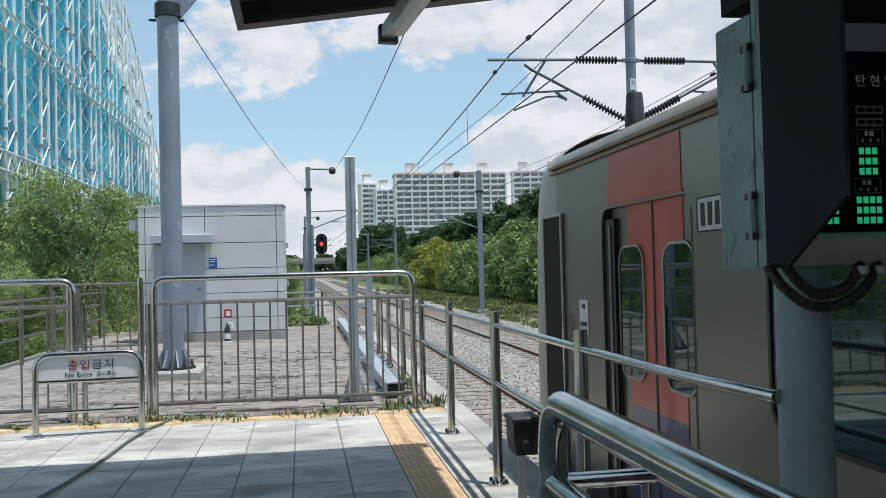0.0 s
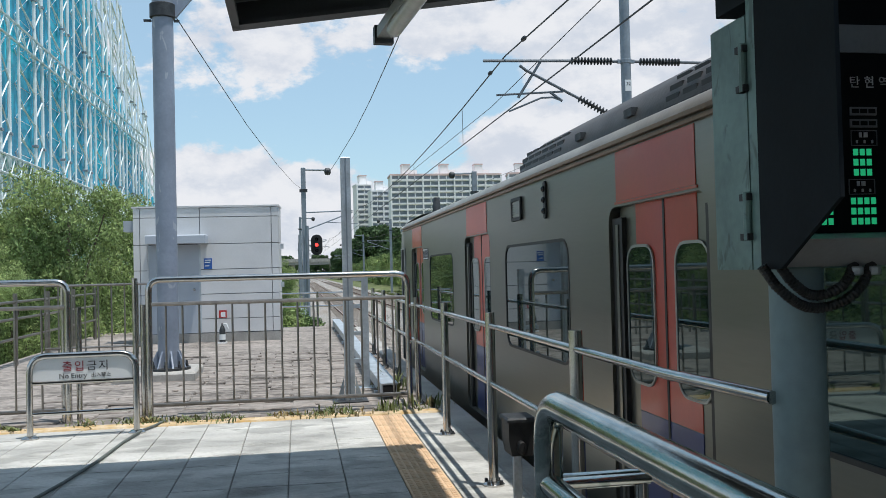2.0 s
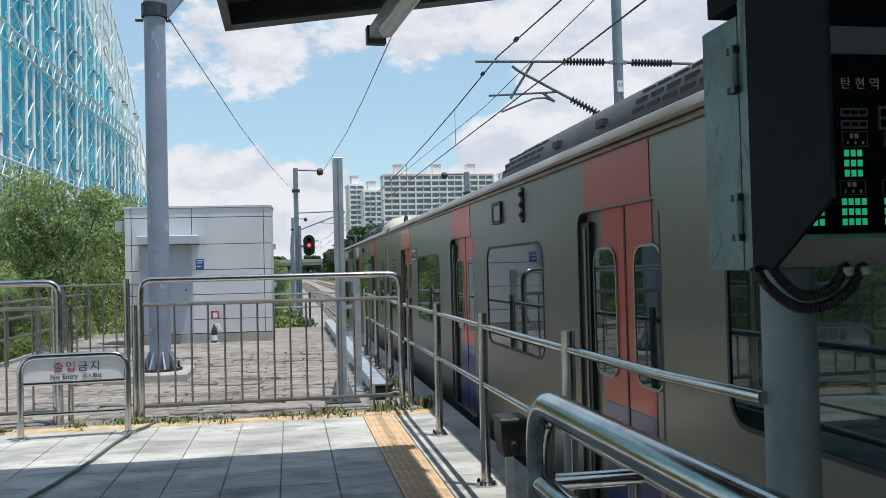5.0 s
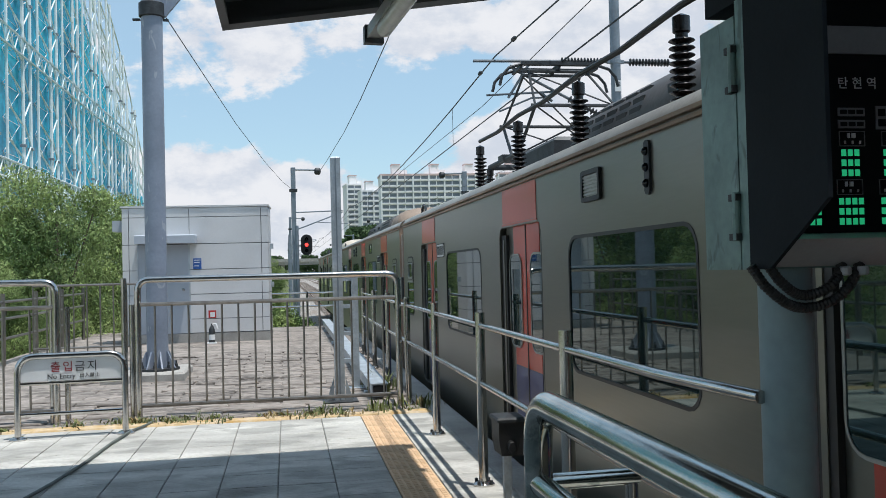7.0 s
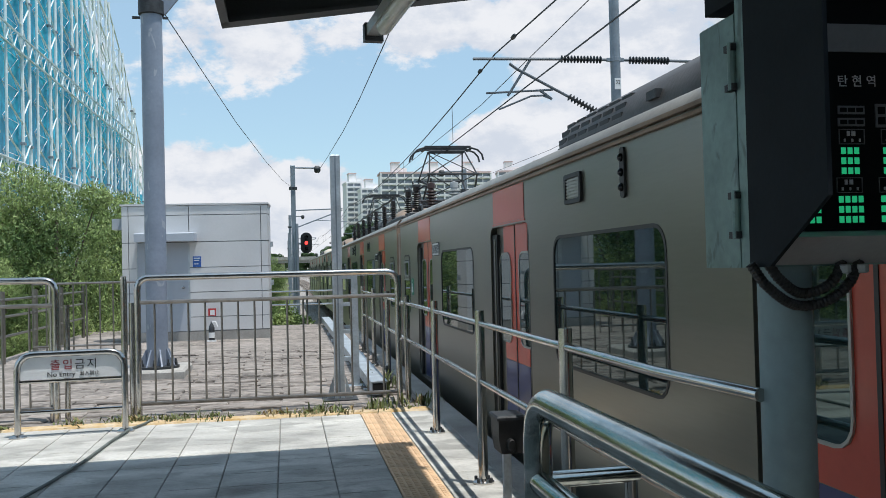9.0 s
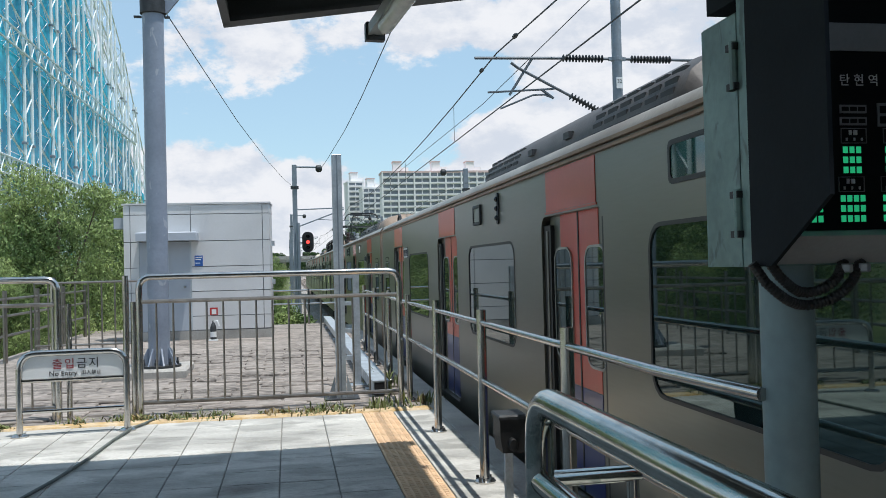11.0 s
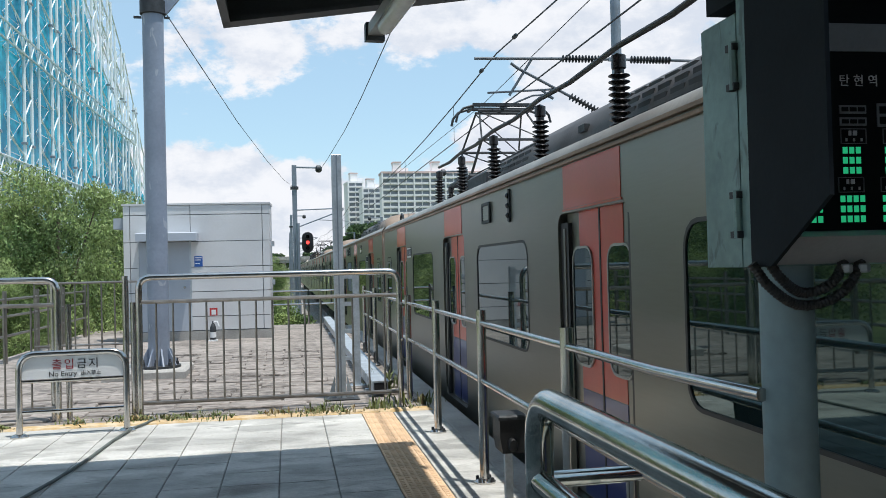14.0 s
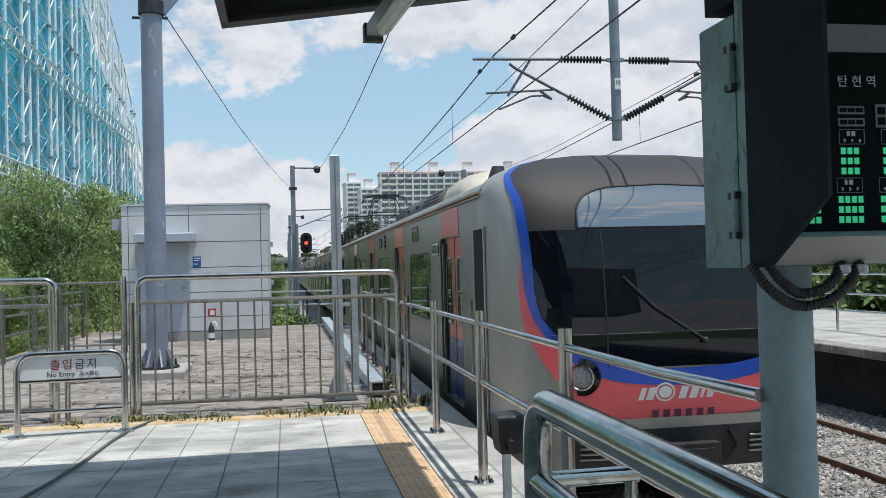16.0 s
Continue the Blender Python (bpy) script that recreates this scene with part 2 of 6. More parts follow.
def leaf_mat(name, color, tint):
    """Leaves: a matt face that also lets light through."""
    m = mat(name, color, 0.6, 0, 0.35, 0.35, 0.0, 3, tint=tint, spec=0.3)
    nt = m.node_tree
    b, out = nt.nodes["Principled BSDF"], nt.nodes["Material Output"]
    island_tone(m, 0.4, 1.5)
    tr, mx = nt.nodes.new("ShaderNodeBsdfTranslucent"), nt.nodes.new("ShaderNodeMixShader")
    mx.inputs[0].default_value = 0.34
    nt.links.new(b.inputs["Base Color"].links[0].from_socket, tr.inputs["Color"])
    nt.links.new(b.outputs[0], mx.inputs[1])
    nt.links.new(tr.outputs[0], mx.inputs[2])
    nt.links.new(mx.outputs[0], out.inputs["Surface"])
    return m


LEAF_DARK = leaf_mat("dark_green_leaf", (0.04, 0.09, 0.035), (0.085, 0.15, 0.055))
LEAF_WILLOW = leaf_mat("olive_green_leaf", (0.16, 0.27, 0.095), (0.42, 0.51, 0.2))
LEAF_LIGHT = leaf_mat("yellow_green_leaf", (0.34, 0.40, 0.07), (0.58, 0.58, 0.14))
BARK = mat("grey_brown_bark", (0.10, 0.08, 0.06), 0.9, 0, 5, 0.3, 0.5, 30)
WHITE_STEEL = mat("white_painted_truss", (0.74, 0.82, 0.85), 0.5, 0, 2, 0.1, 0.0)
APT_WHITE = mat("apartment_render", (0.82, 0.81, 0.81), 0.8, 0, 0.05, 0.06, 0.0, 1)
APT_DARK = mat("apartment_balcony_glass", (0.2, 0.235, 0.27), 0.4, 0, 0.1, 0.25, 0.0, 1)
APT_PINK = mat("pink_roof_parapet", (0.62, 0.47, 0.45), 0.8, 0, 0.1, 0.1, 0.0, 1)


# ---- mesh tools ----
class Shape:
    """Gathers vertices and faces for one mesh."""

    def __init__(self):
        self.v, self.f, self.mi = [], [], []
        self.slot = 0

    def face(self, idx):
        self.f.append(tuple(idx))
        self.mi.append(self.slot)

    def box(self, x0, x1, y0, y1, z0, z1, m=None, chamfer=0.0):
        n = len(self.v)
        if chamfer:
            c = chamfer
            pts = []
            for z, k in ((z0, 0), (z1 - c, 0), (z1, c)):
                pts += [(x0 + k, y0 + k, z), (x1 - k, y0 + k, z), (x1 - k, y1 - k, z), (x0 + k, y1 - k, z)]
            faces = [(3, 2, 1, 0), (8, 9, 10, 11)]
            for r in (0, 4):
                faces += [(r + i, r + (i + 1) % 4, r + 4 + (i + 1) % 4, r + 4 + i) for i in range(4)]
        else:
            pts = [(x, y, z) for z in (z0, z1) for x, y in ((x0, y0), (x1, y0), (x1, y1), (x0, y1))]
            faces = [(3, 2, 1, 0), (4, 5, 6, 7), (0, 1, 5, 4), (1, 2, 6, 5), (2, 3, 7, 6), (3, 0, 4, 7)]
        for p in pts:
            self.v.append(tuple(m @ Vector(p)) if m else p)
        for f in faces:
            self.face([n + i for i in f])
        return self

    def tube(self, pts, r, sides=10, caps=True, r_end=None):
        pts = [Vector(p) for p in pts]
        n0 = len(self.v)
        up = None
        for k, p in enumerate(pts):
            a = (pts[k] - pts[k - 1]).normalized() if k else (pts[1] - pts[0]).normalized()
            b = (pts[k + 1] - pts[k]).normalized() if k < len(pts) - 1 else a
            t = (a + b).normalized() if (a + b).length > 1e-6 else a
            if up is None:
                up = Vector((0, 0, 1)) if abs(t.z) < 0.9 else Vector((1, 0, 0))
            u = (up - t * up.dot(t)).normalized()
            up = u
            w = t.cross(u)
            stretch = 1.0 / max(0.5, a.dot(t))
            rr = r if r_end is None else r + (r_end - r) * k / (len(pts) - 1)
            for i in range(sides):
                g = 2 * math.pi * i / sides
                self.v.append(tuple(p + (u * math.cos(g) + w * math.sin(g)) * rr * (stretch if len(pts) > 2 else 1)))
        for k in range(len(pts) - 1):
            a, b = n0 + k * sides, n0 + (k + 1) * sides
            for i in range(sides):
                j = (i + 1) % sides
                self.face((a + i, b + i, b + j, a + j)[::-1])
        if caps:
            self.face([n0 + i for i in range(sides)][::-1])
            e = n0 + (len(pts) - 1) * sides
            self.face([e + i for i in range(sides)])
        return self

    def turned(self, profile, at=(0, 0, 0), axis=(0, 0, 1), sides=16):
        """A turned form: (radius, height) pairs along an axis."""
        q = Vector((0, 0, 1)).rotation_difference(Vector(axis))
        n0 = len(self.v)
        for r, h in profile:
            for i in range(sides):
                g = 2 * math.pi * i / sides
                self.v.append(tuple(Vector(at) + q @ Vector((r * math.cos(g), r * math.sin(g), h))))
        for k in range(len(profile) - 1):
            a, b = n0 + k * sides, n0 + (k + 1) * sides
            for i in range(sides):
                j = (i + 1) % sides
                self.face((a + i, a + j, b + j, b + i))
        self.face([n0 + i for i in range(sides)][::-1])
        e = n0 + (len(profile) - 1) * sides
        self.face([e + i for i in range(sides)])
        return self

    def prism(self, outline, way, m=None):
        """A closed outline of 3D points pushed along a vector."""
        n, k = len(self.v), len(outline)
        w = Vector(way)
        for p in [Vector(p) for p in outline] + [Vector(p) + w for p in outline]:
            self.v.append(tuple(m @ p if m else p))
        self.face([n + i for i in range(k)][::-1])
        self.face([n + k + i for i in range(k)])
        for i in range(k):
            j = (i + 1) % k
            self.face((n + i, n + j, n + k + j, n + k + i))
        return self

    def grid(self, fn, nu, nv, flip=False):
        n = len(self.v)
        for i in range(nu + 1):
            for j in range(nv + 1):
                self.v.append(tuple(fn(i / nu, j / nv)))
        for i in range(nu):
            for j in range(nv):
                a = n + i * (nv + 1) + j
                q = (a, a + nv + 1, a + nv + 2, a + 1)
                self.face(q[::-1] if flip else q)
        return self

    def mesh(self, name, smooth=False, fix=True):
        me = bpy.data.meshes.new(name)
        me.from_pydata(self.v, [], self.f)
        if any(self.mi):
            me.polygons.foreach_set("material_index", self.mi)
        if fix and len(self.f) < 4000:
            bm = bmesh.new()
            bm.from_mesh(me)
            bmesh.ops.recalc_face_normals(bm, faces=bm.faces)
            bm.to_mesh(me)
            bm.free()
        if smooth:
            me.polygons.foreach_set("use_smooth", [True] * len(me.polygons))
            me.set_sharp_from_angle(angle=radians(38))
        me.update()
        return me


def part(name, shape, material, parent=None, label="", smooth=False, at=None, fix=True):
    """Links a shape, or a mesh made before, as one mesh object under a thing or a part."""
    me = shape if isinstance(shape, bpy.types.Mesh) else shape.mesh(name, smooth, fix)
    if not me.materials:
        for m in material if isinstance(material, (list, tuple)) else (material,):
            me.materials.append(m)
    ob = new(name, me)
    ob.parent = parent
    if at is not None:
        ob.matrix_basis = at
    return tagged(ob, label)


def thing(name, label, category, group="", kind="", at=None):
    ob = new(name)
    if at is not None:
        ob.matrix_basis = at
    return tagged(ob, label, category, group, kind)


def structure(name, shape, material, label, category="", smooth=False, fix=True):
    ob = part(name, shape, material, None, label, smooth, None, fix)
    return tagged(ob, label, category or name.replace("_", " "), kind="structure")


def arc(cx, cy, r, a0, a1, n=6):
    return [(cx + r * math.cos(radians(a0 + (a1 - a0) * i / n)), cy + r * math.sin(radians(a0 + (a1 - a0) * i / n))) for i in range(n + 1)]


def rounded(x0, x1, y0, y1, r, n=4):
    """A rounded rectangle as an outline of 2D points."""
    return arc(x1 - r, y1 - r, r, 0, 90, n) + arc(x0 + r, y1 - r, r, 90, 180, n) + arc(x0 + r, y0 + r, r, 180, 270, n) + arc(x1 - r, y0 + r, r, 270, 360, n)


# near-black colour that paints the shade under the far platform
UNDERCROFT_SHADE = mat("undercroft_shade_black", (0.03, 0.03, 0.032), 0.95, 0, 2, 0.3, 0.2)

FRAME_PALE = mat("pale_grey_metal", (0.40, 0.41, 0.40), 0.4, 0.5, 4, 0.1, 0.02)

# ---- ground, platforms and tracks ----
RAIL_Z = -1.1
EDGE_X = 1.72
structure("ground", Shape().grid(lambda u, v: (-2500 + 5000 * u, -2000 + 5000 * v, -1.42), 8, 8), GRASS, "flat grassy trackside ground reaching the horizon")
structure("verge", Shape().box(9.6, 26, 24, 400, -1.45, -1.25), GRASS, "mown green grass verge beside the tracks")


def ballast_bed(x0, x1):
    s = Shape()
    s.prism([(x0 - 0.7, -30, -1.44), (x0, -30, -1.2), (x1, -30, -1.2), (x1 + 0.7, -30, -1.44)], (0, 430, 0))
    return s


structure("ballast", ballast_bed(1.2, 10.0), BALLAST, "grey crushed stone ballast under both tracks")
for n, cx in enumerate((3.46, 7.62)):
    for k, dx in enumerate((-0.745, 0.745)):
        x = cx + dx
        s = Shape()
        s.prism([(x - 0.07, -30, -1.22), (x + 0.07, -30, -1.22), (x + 0.02, -30, -1.19), (x + 0.02, -30, -1.135), (x + 0.035, -30, -1.125), (x + 0.035, -30, RAIL_Z), (x - 0.035, -30, RAIL_Z), (x - 0.035, -30, -1.125), (x - 0.02, -30, -1.135), (x - 0.02, -30, -1.19)], (0, 430, 0))
        r = structure("rail", s, RUST, "brown rusty steel running rail on concrete sleepers")
        part("rail_head", Shape().box(x - 0.027, x + 0.027, -30, 400, RAIL_Z - 0.002, RAIL_Z + 0.003), SHINY_RAIL, r, "bright worn running surface")

deck = structure("platform", Shape().box(-9.5, EDGE_X, -12, 9.28, -1.4, -0.012), [GROUT, CONCRETE], "station platform with grey square pavers")
part("kerb", Shape().box(EDGE_X - 0.24, EDGE_X + 0.01, -12, 24, -0.14, 0.0, chamfer=0.012), CONCRETE, deck, "pale concrete platform edge")
part("yellow_kerb", Shape().box(-9, EDGE_X - 0.244, 9.28, 9.5, -0.4, 0.012, chamfer=0.02), YELLOW_WORN, deck, "worn yellow painted kerb strip with weeds")
yard = structure("platform_end_slab", Shape().box(-5.3, EDGE_X - 0.244, 9.5, 25.5, -1.4, -0.03), ROUGH_SLAB, "weathered brown-grey paved slab at the platform end")
far_deck = structure("far_platform", Shape().box(9.2, 16, -20, 24, -0.15, -0.02), CONCRETE, "opposite station platform of pale pavers")
# solid block, coloured as the shaded void under the slab
part("undercroft_shade", Shape().box(9.75, 15.8, -20, 24, -1.4, -0.15), UNDERCROFT_SHADE, far_deck, "solid near-black block standing for the shade below the platform slab")
part("far_kerb", Shape().box(9.15, 9.6, -20, 24, -0.13, 0.0, chamfer=0.015), ROUGH_SLAB, far_deck, "stained concrete edge")

# ---- shelter canopy ----
def canopy():
    c = thing("canopy", "dark steel platform canopy with a lit tube lamp below it", "canopy", kind="structure")
    slope = 0.14
    m = Matrix.Translation((-0.45, 7.05, 3.38)) @ Matrix.Rotation(-math.atan(slope), 4, "Y")
    part("edge_beam", Shape().box(0, 2.24, -0.06, 0, 0, 0.2, m).box(0, 2.24, -0.16, -0.06, 0, 0.03, m), CANOPY_STEEL, c)
    part("side_beam", Shape().box(0, 0.06, -11, -0.06, 0, 0.2, m), CANOPY_STEEL, c)
    part("deck", Shape().box(0.0, 2.24, -16, 0.0, 0.21, 0.25, m), CANOPY_STEEL, c)
    # slab added out of view, sized to shade the near platform
    part("unseen_shade_roof", Shape().box(-5.6, -0.3, -12, 7.02, 3.75, 3.85), CANOPY_STEEL, c)
    for y in (-1.0, -2.2, -3.4, -4.6, -5.8):
        part("purlin", Shape().box(0.06, 2.24, y - 0.05, y + 0.05, 0.1, 0.21, m), CANOPY_STEEL, c)
    return c


canopy()


def tube_lamp():
    l = thing("tube_lamp", "grey batten lamp with a clear cover under the canopy", "lamp", at=pose(0.66, 6.5, 3.19, 0, 0, 5))
    part("channel", Shape().box(-0.055, 0.055, -2.6, 0, 0.0, 0.09, chamfer=0.01), FRAME_PALE, l)
    part("end_cap", Shape().box(-0.07, 0.07, -0.05, 0.02, -0.035, 0.1, chamfer=0.008), CANOPY_STEEL, l)
    part("diffuser", Shape().tube([(0.0, -2.4, -0.035), (0.0, -0.42, -0.035)], 0.055, 12), mat("clear_diffuser", (0.62, 0.62, 0.58), 0.25, 0, 6, 0.1, 0.0), l, "clear plastic tube cover", smooth=True)
    for y in (-0.3, -2.2):
        part("hanger", Shape().tube([(0, y, 0.08), (0, y, 0.62)], 0.012, 6), CANOPY_STEEL, l)
    return l


tube_lamp()

# ---- fences and rails ----
def bent(points, r=0.08, n=5):
    """A polyline with its inner corners rounded."""
    p = [Vector(q) for q in points]
    out = [p[0]]
    for a, b, c in zip(p, p[1:], p[2:]):
        u, w = (a - b).normalized(), (c - b).normalized()
        for i in range(n + 1):
            t = i / n
            out.append(b + u * r * (1 - t) ** 2 + w * r * t ** 2)
    return out + [p[-1]]


def barred_panel(name, label, x0, x1, y, bars, top=1.46, r=0.034):
    f = thing(name, label, "fence")
    part("hoop", Shape().tube(bent([(x0, y, -0.03), (x0, y, top), (x1, y, top), (x1, y, -0.03)], 0.13), r, 12), STEEL, f, smooth=True)
    part("upper_rail", Shape().tube([(x0, y, 1.2), (x1, y, 1.2)], 0.021, 8), TARNISHED, f, smooth=True)
    part("lower_rail", Shape().tube([(x0, y, 0.14), (x1, y, 0.14)], 0.021, 8), TARNISHED, f, smooth=True)
    bar = Shape().tube([(0, 0, 0.14), (0, 0, 1.2)], 0.011, 8).mesh("bar", True)
    for i in range(bars):
        part("bar", bar, TARNISHED, f, at=pose(x0 + (x1 - x0) * (i + 1) / (bars + 1), y, 0))
    return f


barred_panel("barrier_fence", "stainless steel barred barrier across the platform end", -1.55, 1.2, 9.8, 15)
barred_panel("side_barrier", "stainless steel barred barrier beside the gate opening", -4.9, -2.35, 9.75, 9)


def edge_rail():
    f = thing("platform_edge_railing", "stainless post-and-rail handrail along the platform edge", "railing")
    post = Shape().tube([(0, 0, 0), (0, 0, 1.19)], 0.034, 12).mesh("post", True)
    foot = Shape().turned([(0.075, 0.0), (0.075, 0.012), (0.045, 0.03), (0.036, 0.032)]).mesh("foot", True)
    bolt = Shape().turned([(0.012, 0.0), (0.012, 0.03), (0.004, 0.034)], sides=6).mesh("bolt")
    for y in (15.75, 13.8, 11.85, 9.9, 8.0, 6.06, 4.13):
        p = part("post", post, STEEL, f, at=pose(1.31, y, 0))
        part("foot", foot, STEEL, p)
        for a in (45, 135, 225, 315):
            part("bolt", bolt, DARK_IRON, p, at=pose(0.062 * math.cos(radians(a)), 0.062 * math.sin(radians(a)), 0.01))
    for z in (1.1, 0.7):
        part("rail", Shape().tube([(1.362, 2.427, z), (1.31, 3.05, z), (1.31, 15.75, z)], 0.021, 10), STEEL, f, smooth=True)
    return f


edge_rail()


def side_fence():
    f = thing("boundary_fence", "grey steel boundary fence along the slab edge", "fence")
    x = -4.95
    post = Shape().tube([(0, 0, -0.03), (0, 0, 1.25)], 0.04, 10).mesh("post", True)
    for k in range(7):
        part("post", post, TARNISHED, f, at=pose(x, 10.6 + 2.1 * k, 0))
    for z in (0.45, 0.8, 1.1):
        part("rail", Shape().tube([(x, 10.6, z), (x, 23.2, z)], 0.025, 8), TARNISHED, f, smooth=True)
    back = thing("rear_fence", "grey barred fence closing the slab behind the building", "fence")
    for z in (0.12, 1.35):
        part("rail", Shape().tube([(-4.9, 18.6, z), (-2.9, 18.6, z)], 0.022, 8), TARNISHED, back, smooth=True)
    bar = Shape().tube([(0, 0, -0.03), (0, 0, 1.38)], 0.016, 6).mesh("bar", True)
    for k in range(9):
        part("bar", bar, TARNISHED, back, at=pose(-4.9 + 0.25 * k, 18.6, 0))
    for y0 in (9.87,):
        for x0, top in ((-2.42, 1.48), (-2.27, 1.2), (-1.7, 1.48), (-1.62, 1.2)):
            g = thing("gate_post", "slim stainless gate post at the barrier gap", "post", "gate posts at the barrier gap")
            part("shaft", Shape().tube([(x0, y0, -0.03), (x0, y0, top)], 0.03, 10), STEEL, g, smooth=True)


side_fence()


def end_railing():
    f = thing("slab_end_railing", "pale steel railing closing the end of the slab", "railing")
    for x in (-0.55, 0.55, 1.4):
        part("post", Shape().tube([(x, 25.3, -0.03), (x, 25.3, 0.95)], 0.03, 8), STEEL, f, smooth=True)
    for z in (0.91, 0.54):
        part("rail", Shape().tube([(-0.55, 25.3, z), (1.4, 25.3, z)], 0.026, 8), STEEL, f, smooth=True)


end_railing()


def near_handrail():
    f = thing("ramp_handrail", "thick polished stainless handrail with a bent end", "handrail")
    part("top_rail", Shape().tube(bent([(0.68, 2.42, 0.0), (0.68, 2.42, 1.127), (0.68, -0.6, 1.127)], 0.14, 8), 0.04, 20), POLISHED, f, smooth=True)
    part("middle_rail", Shape().tube([(0.68, 2.4, 0.895), (0.68, -0.6, 0.895)], 0.033, 14), POLISHED, f, smooth=True)
    part("cross_rail", Shape().tube([(0.71, 2.42, 0.897), (0.975, 2.43, 0.897)], 0.024, 14), POLISHED, f, smooth=True)
    part("cross_post", Shape().tube([(0.955, 2.43, 0.0), (0.955, 2.43, 0.88)], 0.018, 12), STEEL, f, smooth=True)
    return f


near_handrail()

# ---- writing ----
def lettering(name, text, size, material, parent, at, label="", space=1.0):
    """Flat letters as one mesh, reading along local x, upright along local y."""
    cu = bpy.data.curves.new("letters", "FONT")
    cu.body, cu.size, cu.extrude, cu.align_x, cu.align_y, cu.space_character = text, size, 0.001, "CENTER", "CENTER", space
    cu.resolution_u = 3
    ob = new("letters", cu)
    bpy.context.view_layer.update()
    me = bpy.data.meshes.new_from_object(ob.evaluated_get(bpy.context.evaluated_depsgraph_get()))
    bpy.data.objects.remove(ob)
    me.materials.clear()
    me.materials.append(material)
    return part(name, me, material, parent, label, at=at)


LETTER_BLACK = mat("black_letters", (0.03, 0.03, 0.035), 0.6, 0, 5, 0.05, 0.0)
LETTER_RED = mat("dark_red_letters", (0.30, 0.02, 0.03), 0.6, 0, 5, 0.05, 0.0)
SIGN_WHITE = mat("white_sign_enamel", (0.74, 0.76, 0.77), 0.35, 0, 3, 0.04, 0.0)


def entry_sign():
    g = thing("no_entry_stand", "low stainless stand with a white no-entry board", "sign", at=pose(-2.02, 8.94, 0, 0, 0, 4))
    part("hoop", Shape().tube(bent([(-0.475, 0, 0), (-0.475, 0, 0.77), (0.475, 0, 0.77), (0.475, 0, 0)], 0.16, 7), 0.03, 14), STEEL, g, smooth=True)
    for z in (0.515, 0.23):
        part("rail", Shape().tube([(-0.46, 0, z), (0.46, 0, z)], 0.016, 8), STEEL, g, smooth=True)
    for x in (-0.475, 0.475):
        part("foot", Shape().turned([(0.08, 0), (0.08, 0.012), (0.05, 0.03), (0.032, 0.032)], (x, 0, 0)), STEEL, g, smooth=True)
    out = [(-0.445, 0.535)] + [(0.445, 0.535)] + arc(0.32, 0.62, 0.125, 0, 90, 5) + arc(-0.32, 0.62, 0.125, 90, 180, 5)
    b = part("board", Shape().prism([(x, -0.008, z) for x, z in out], (0, 0.016, 0)), SIGN_WHITE, g, "white enamel board")
    for k, ch in enumerate("출입금지"):
        lettering("hangul", ch, 0.105, LETTER_RED if k < 2 else LETTER_BLACK, b, pose(-0.14 + 0.108 * k, -0.011, 0.66, 90, 0, 0))
    lettering("english", "No Entry", 0.066, LETTER_BLACK, b, pose(-0.09, -0.011, 0.575, 90, 0, 0))
    lettering("hanja", "出入禁止", 0.045, LETTER_BLACK, b, pose(0.16, -0.011, 0.575, 90, 0, 0))
    return g


entry_sign()


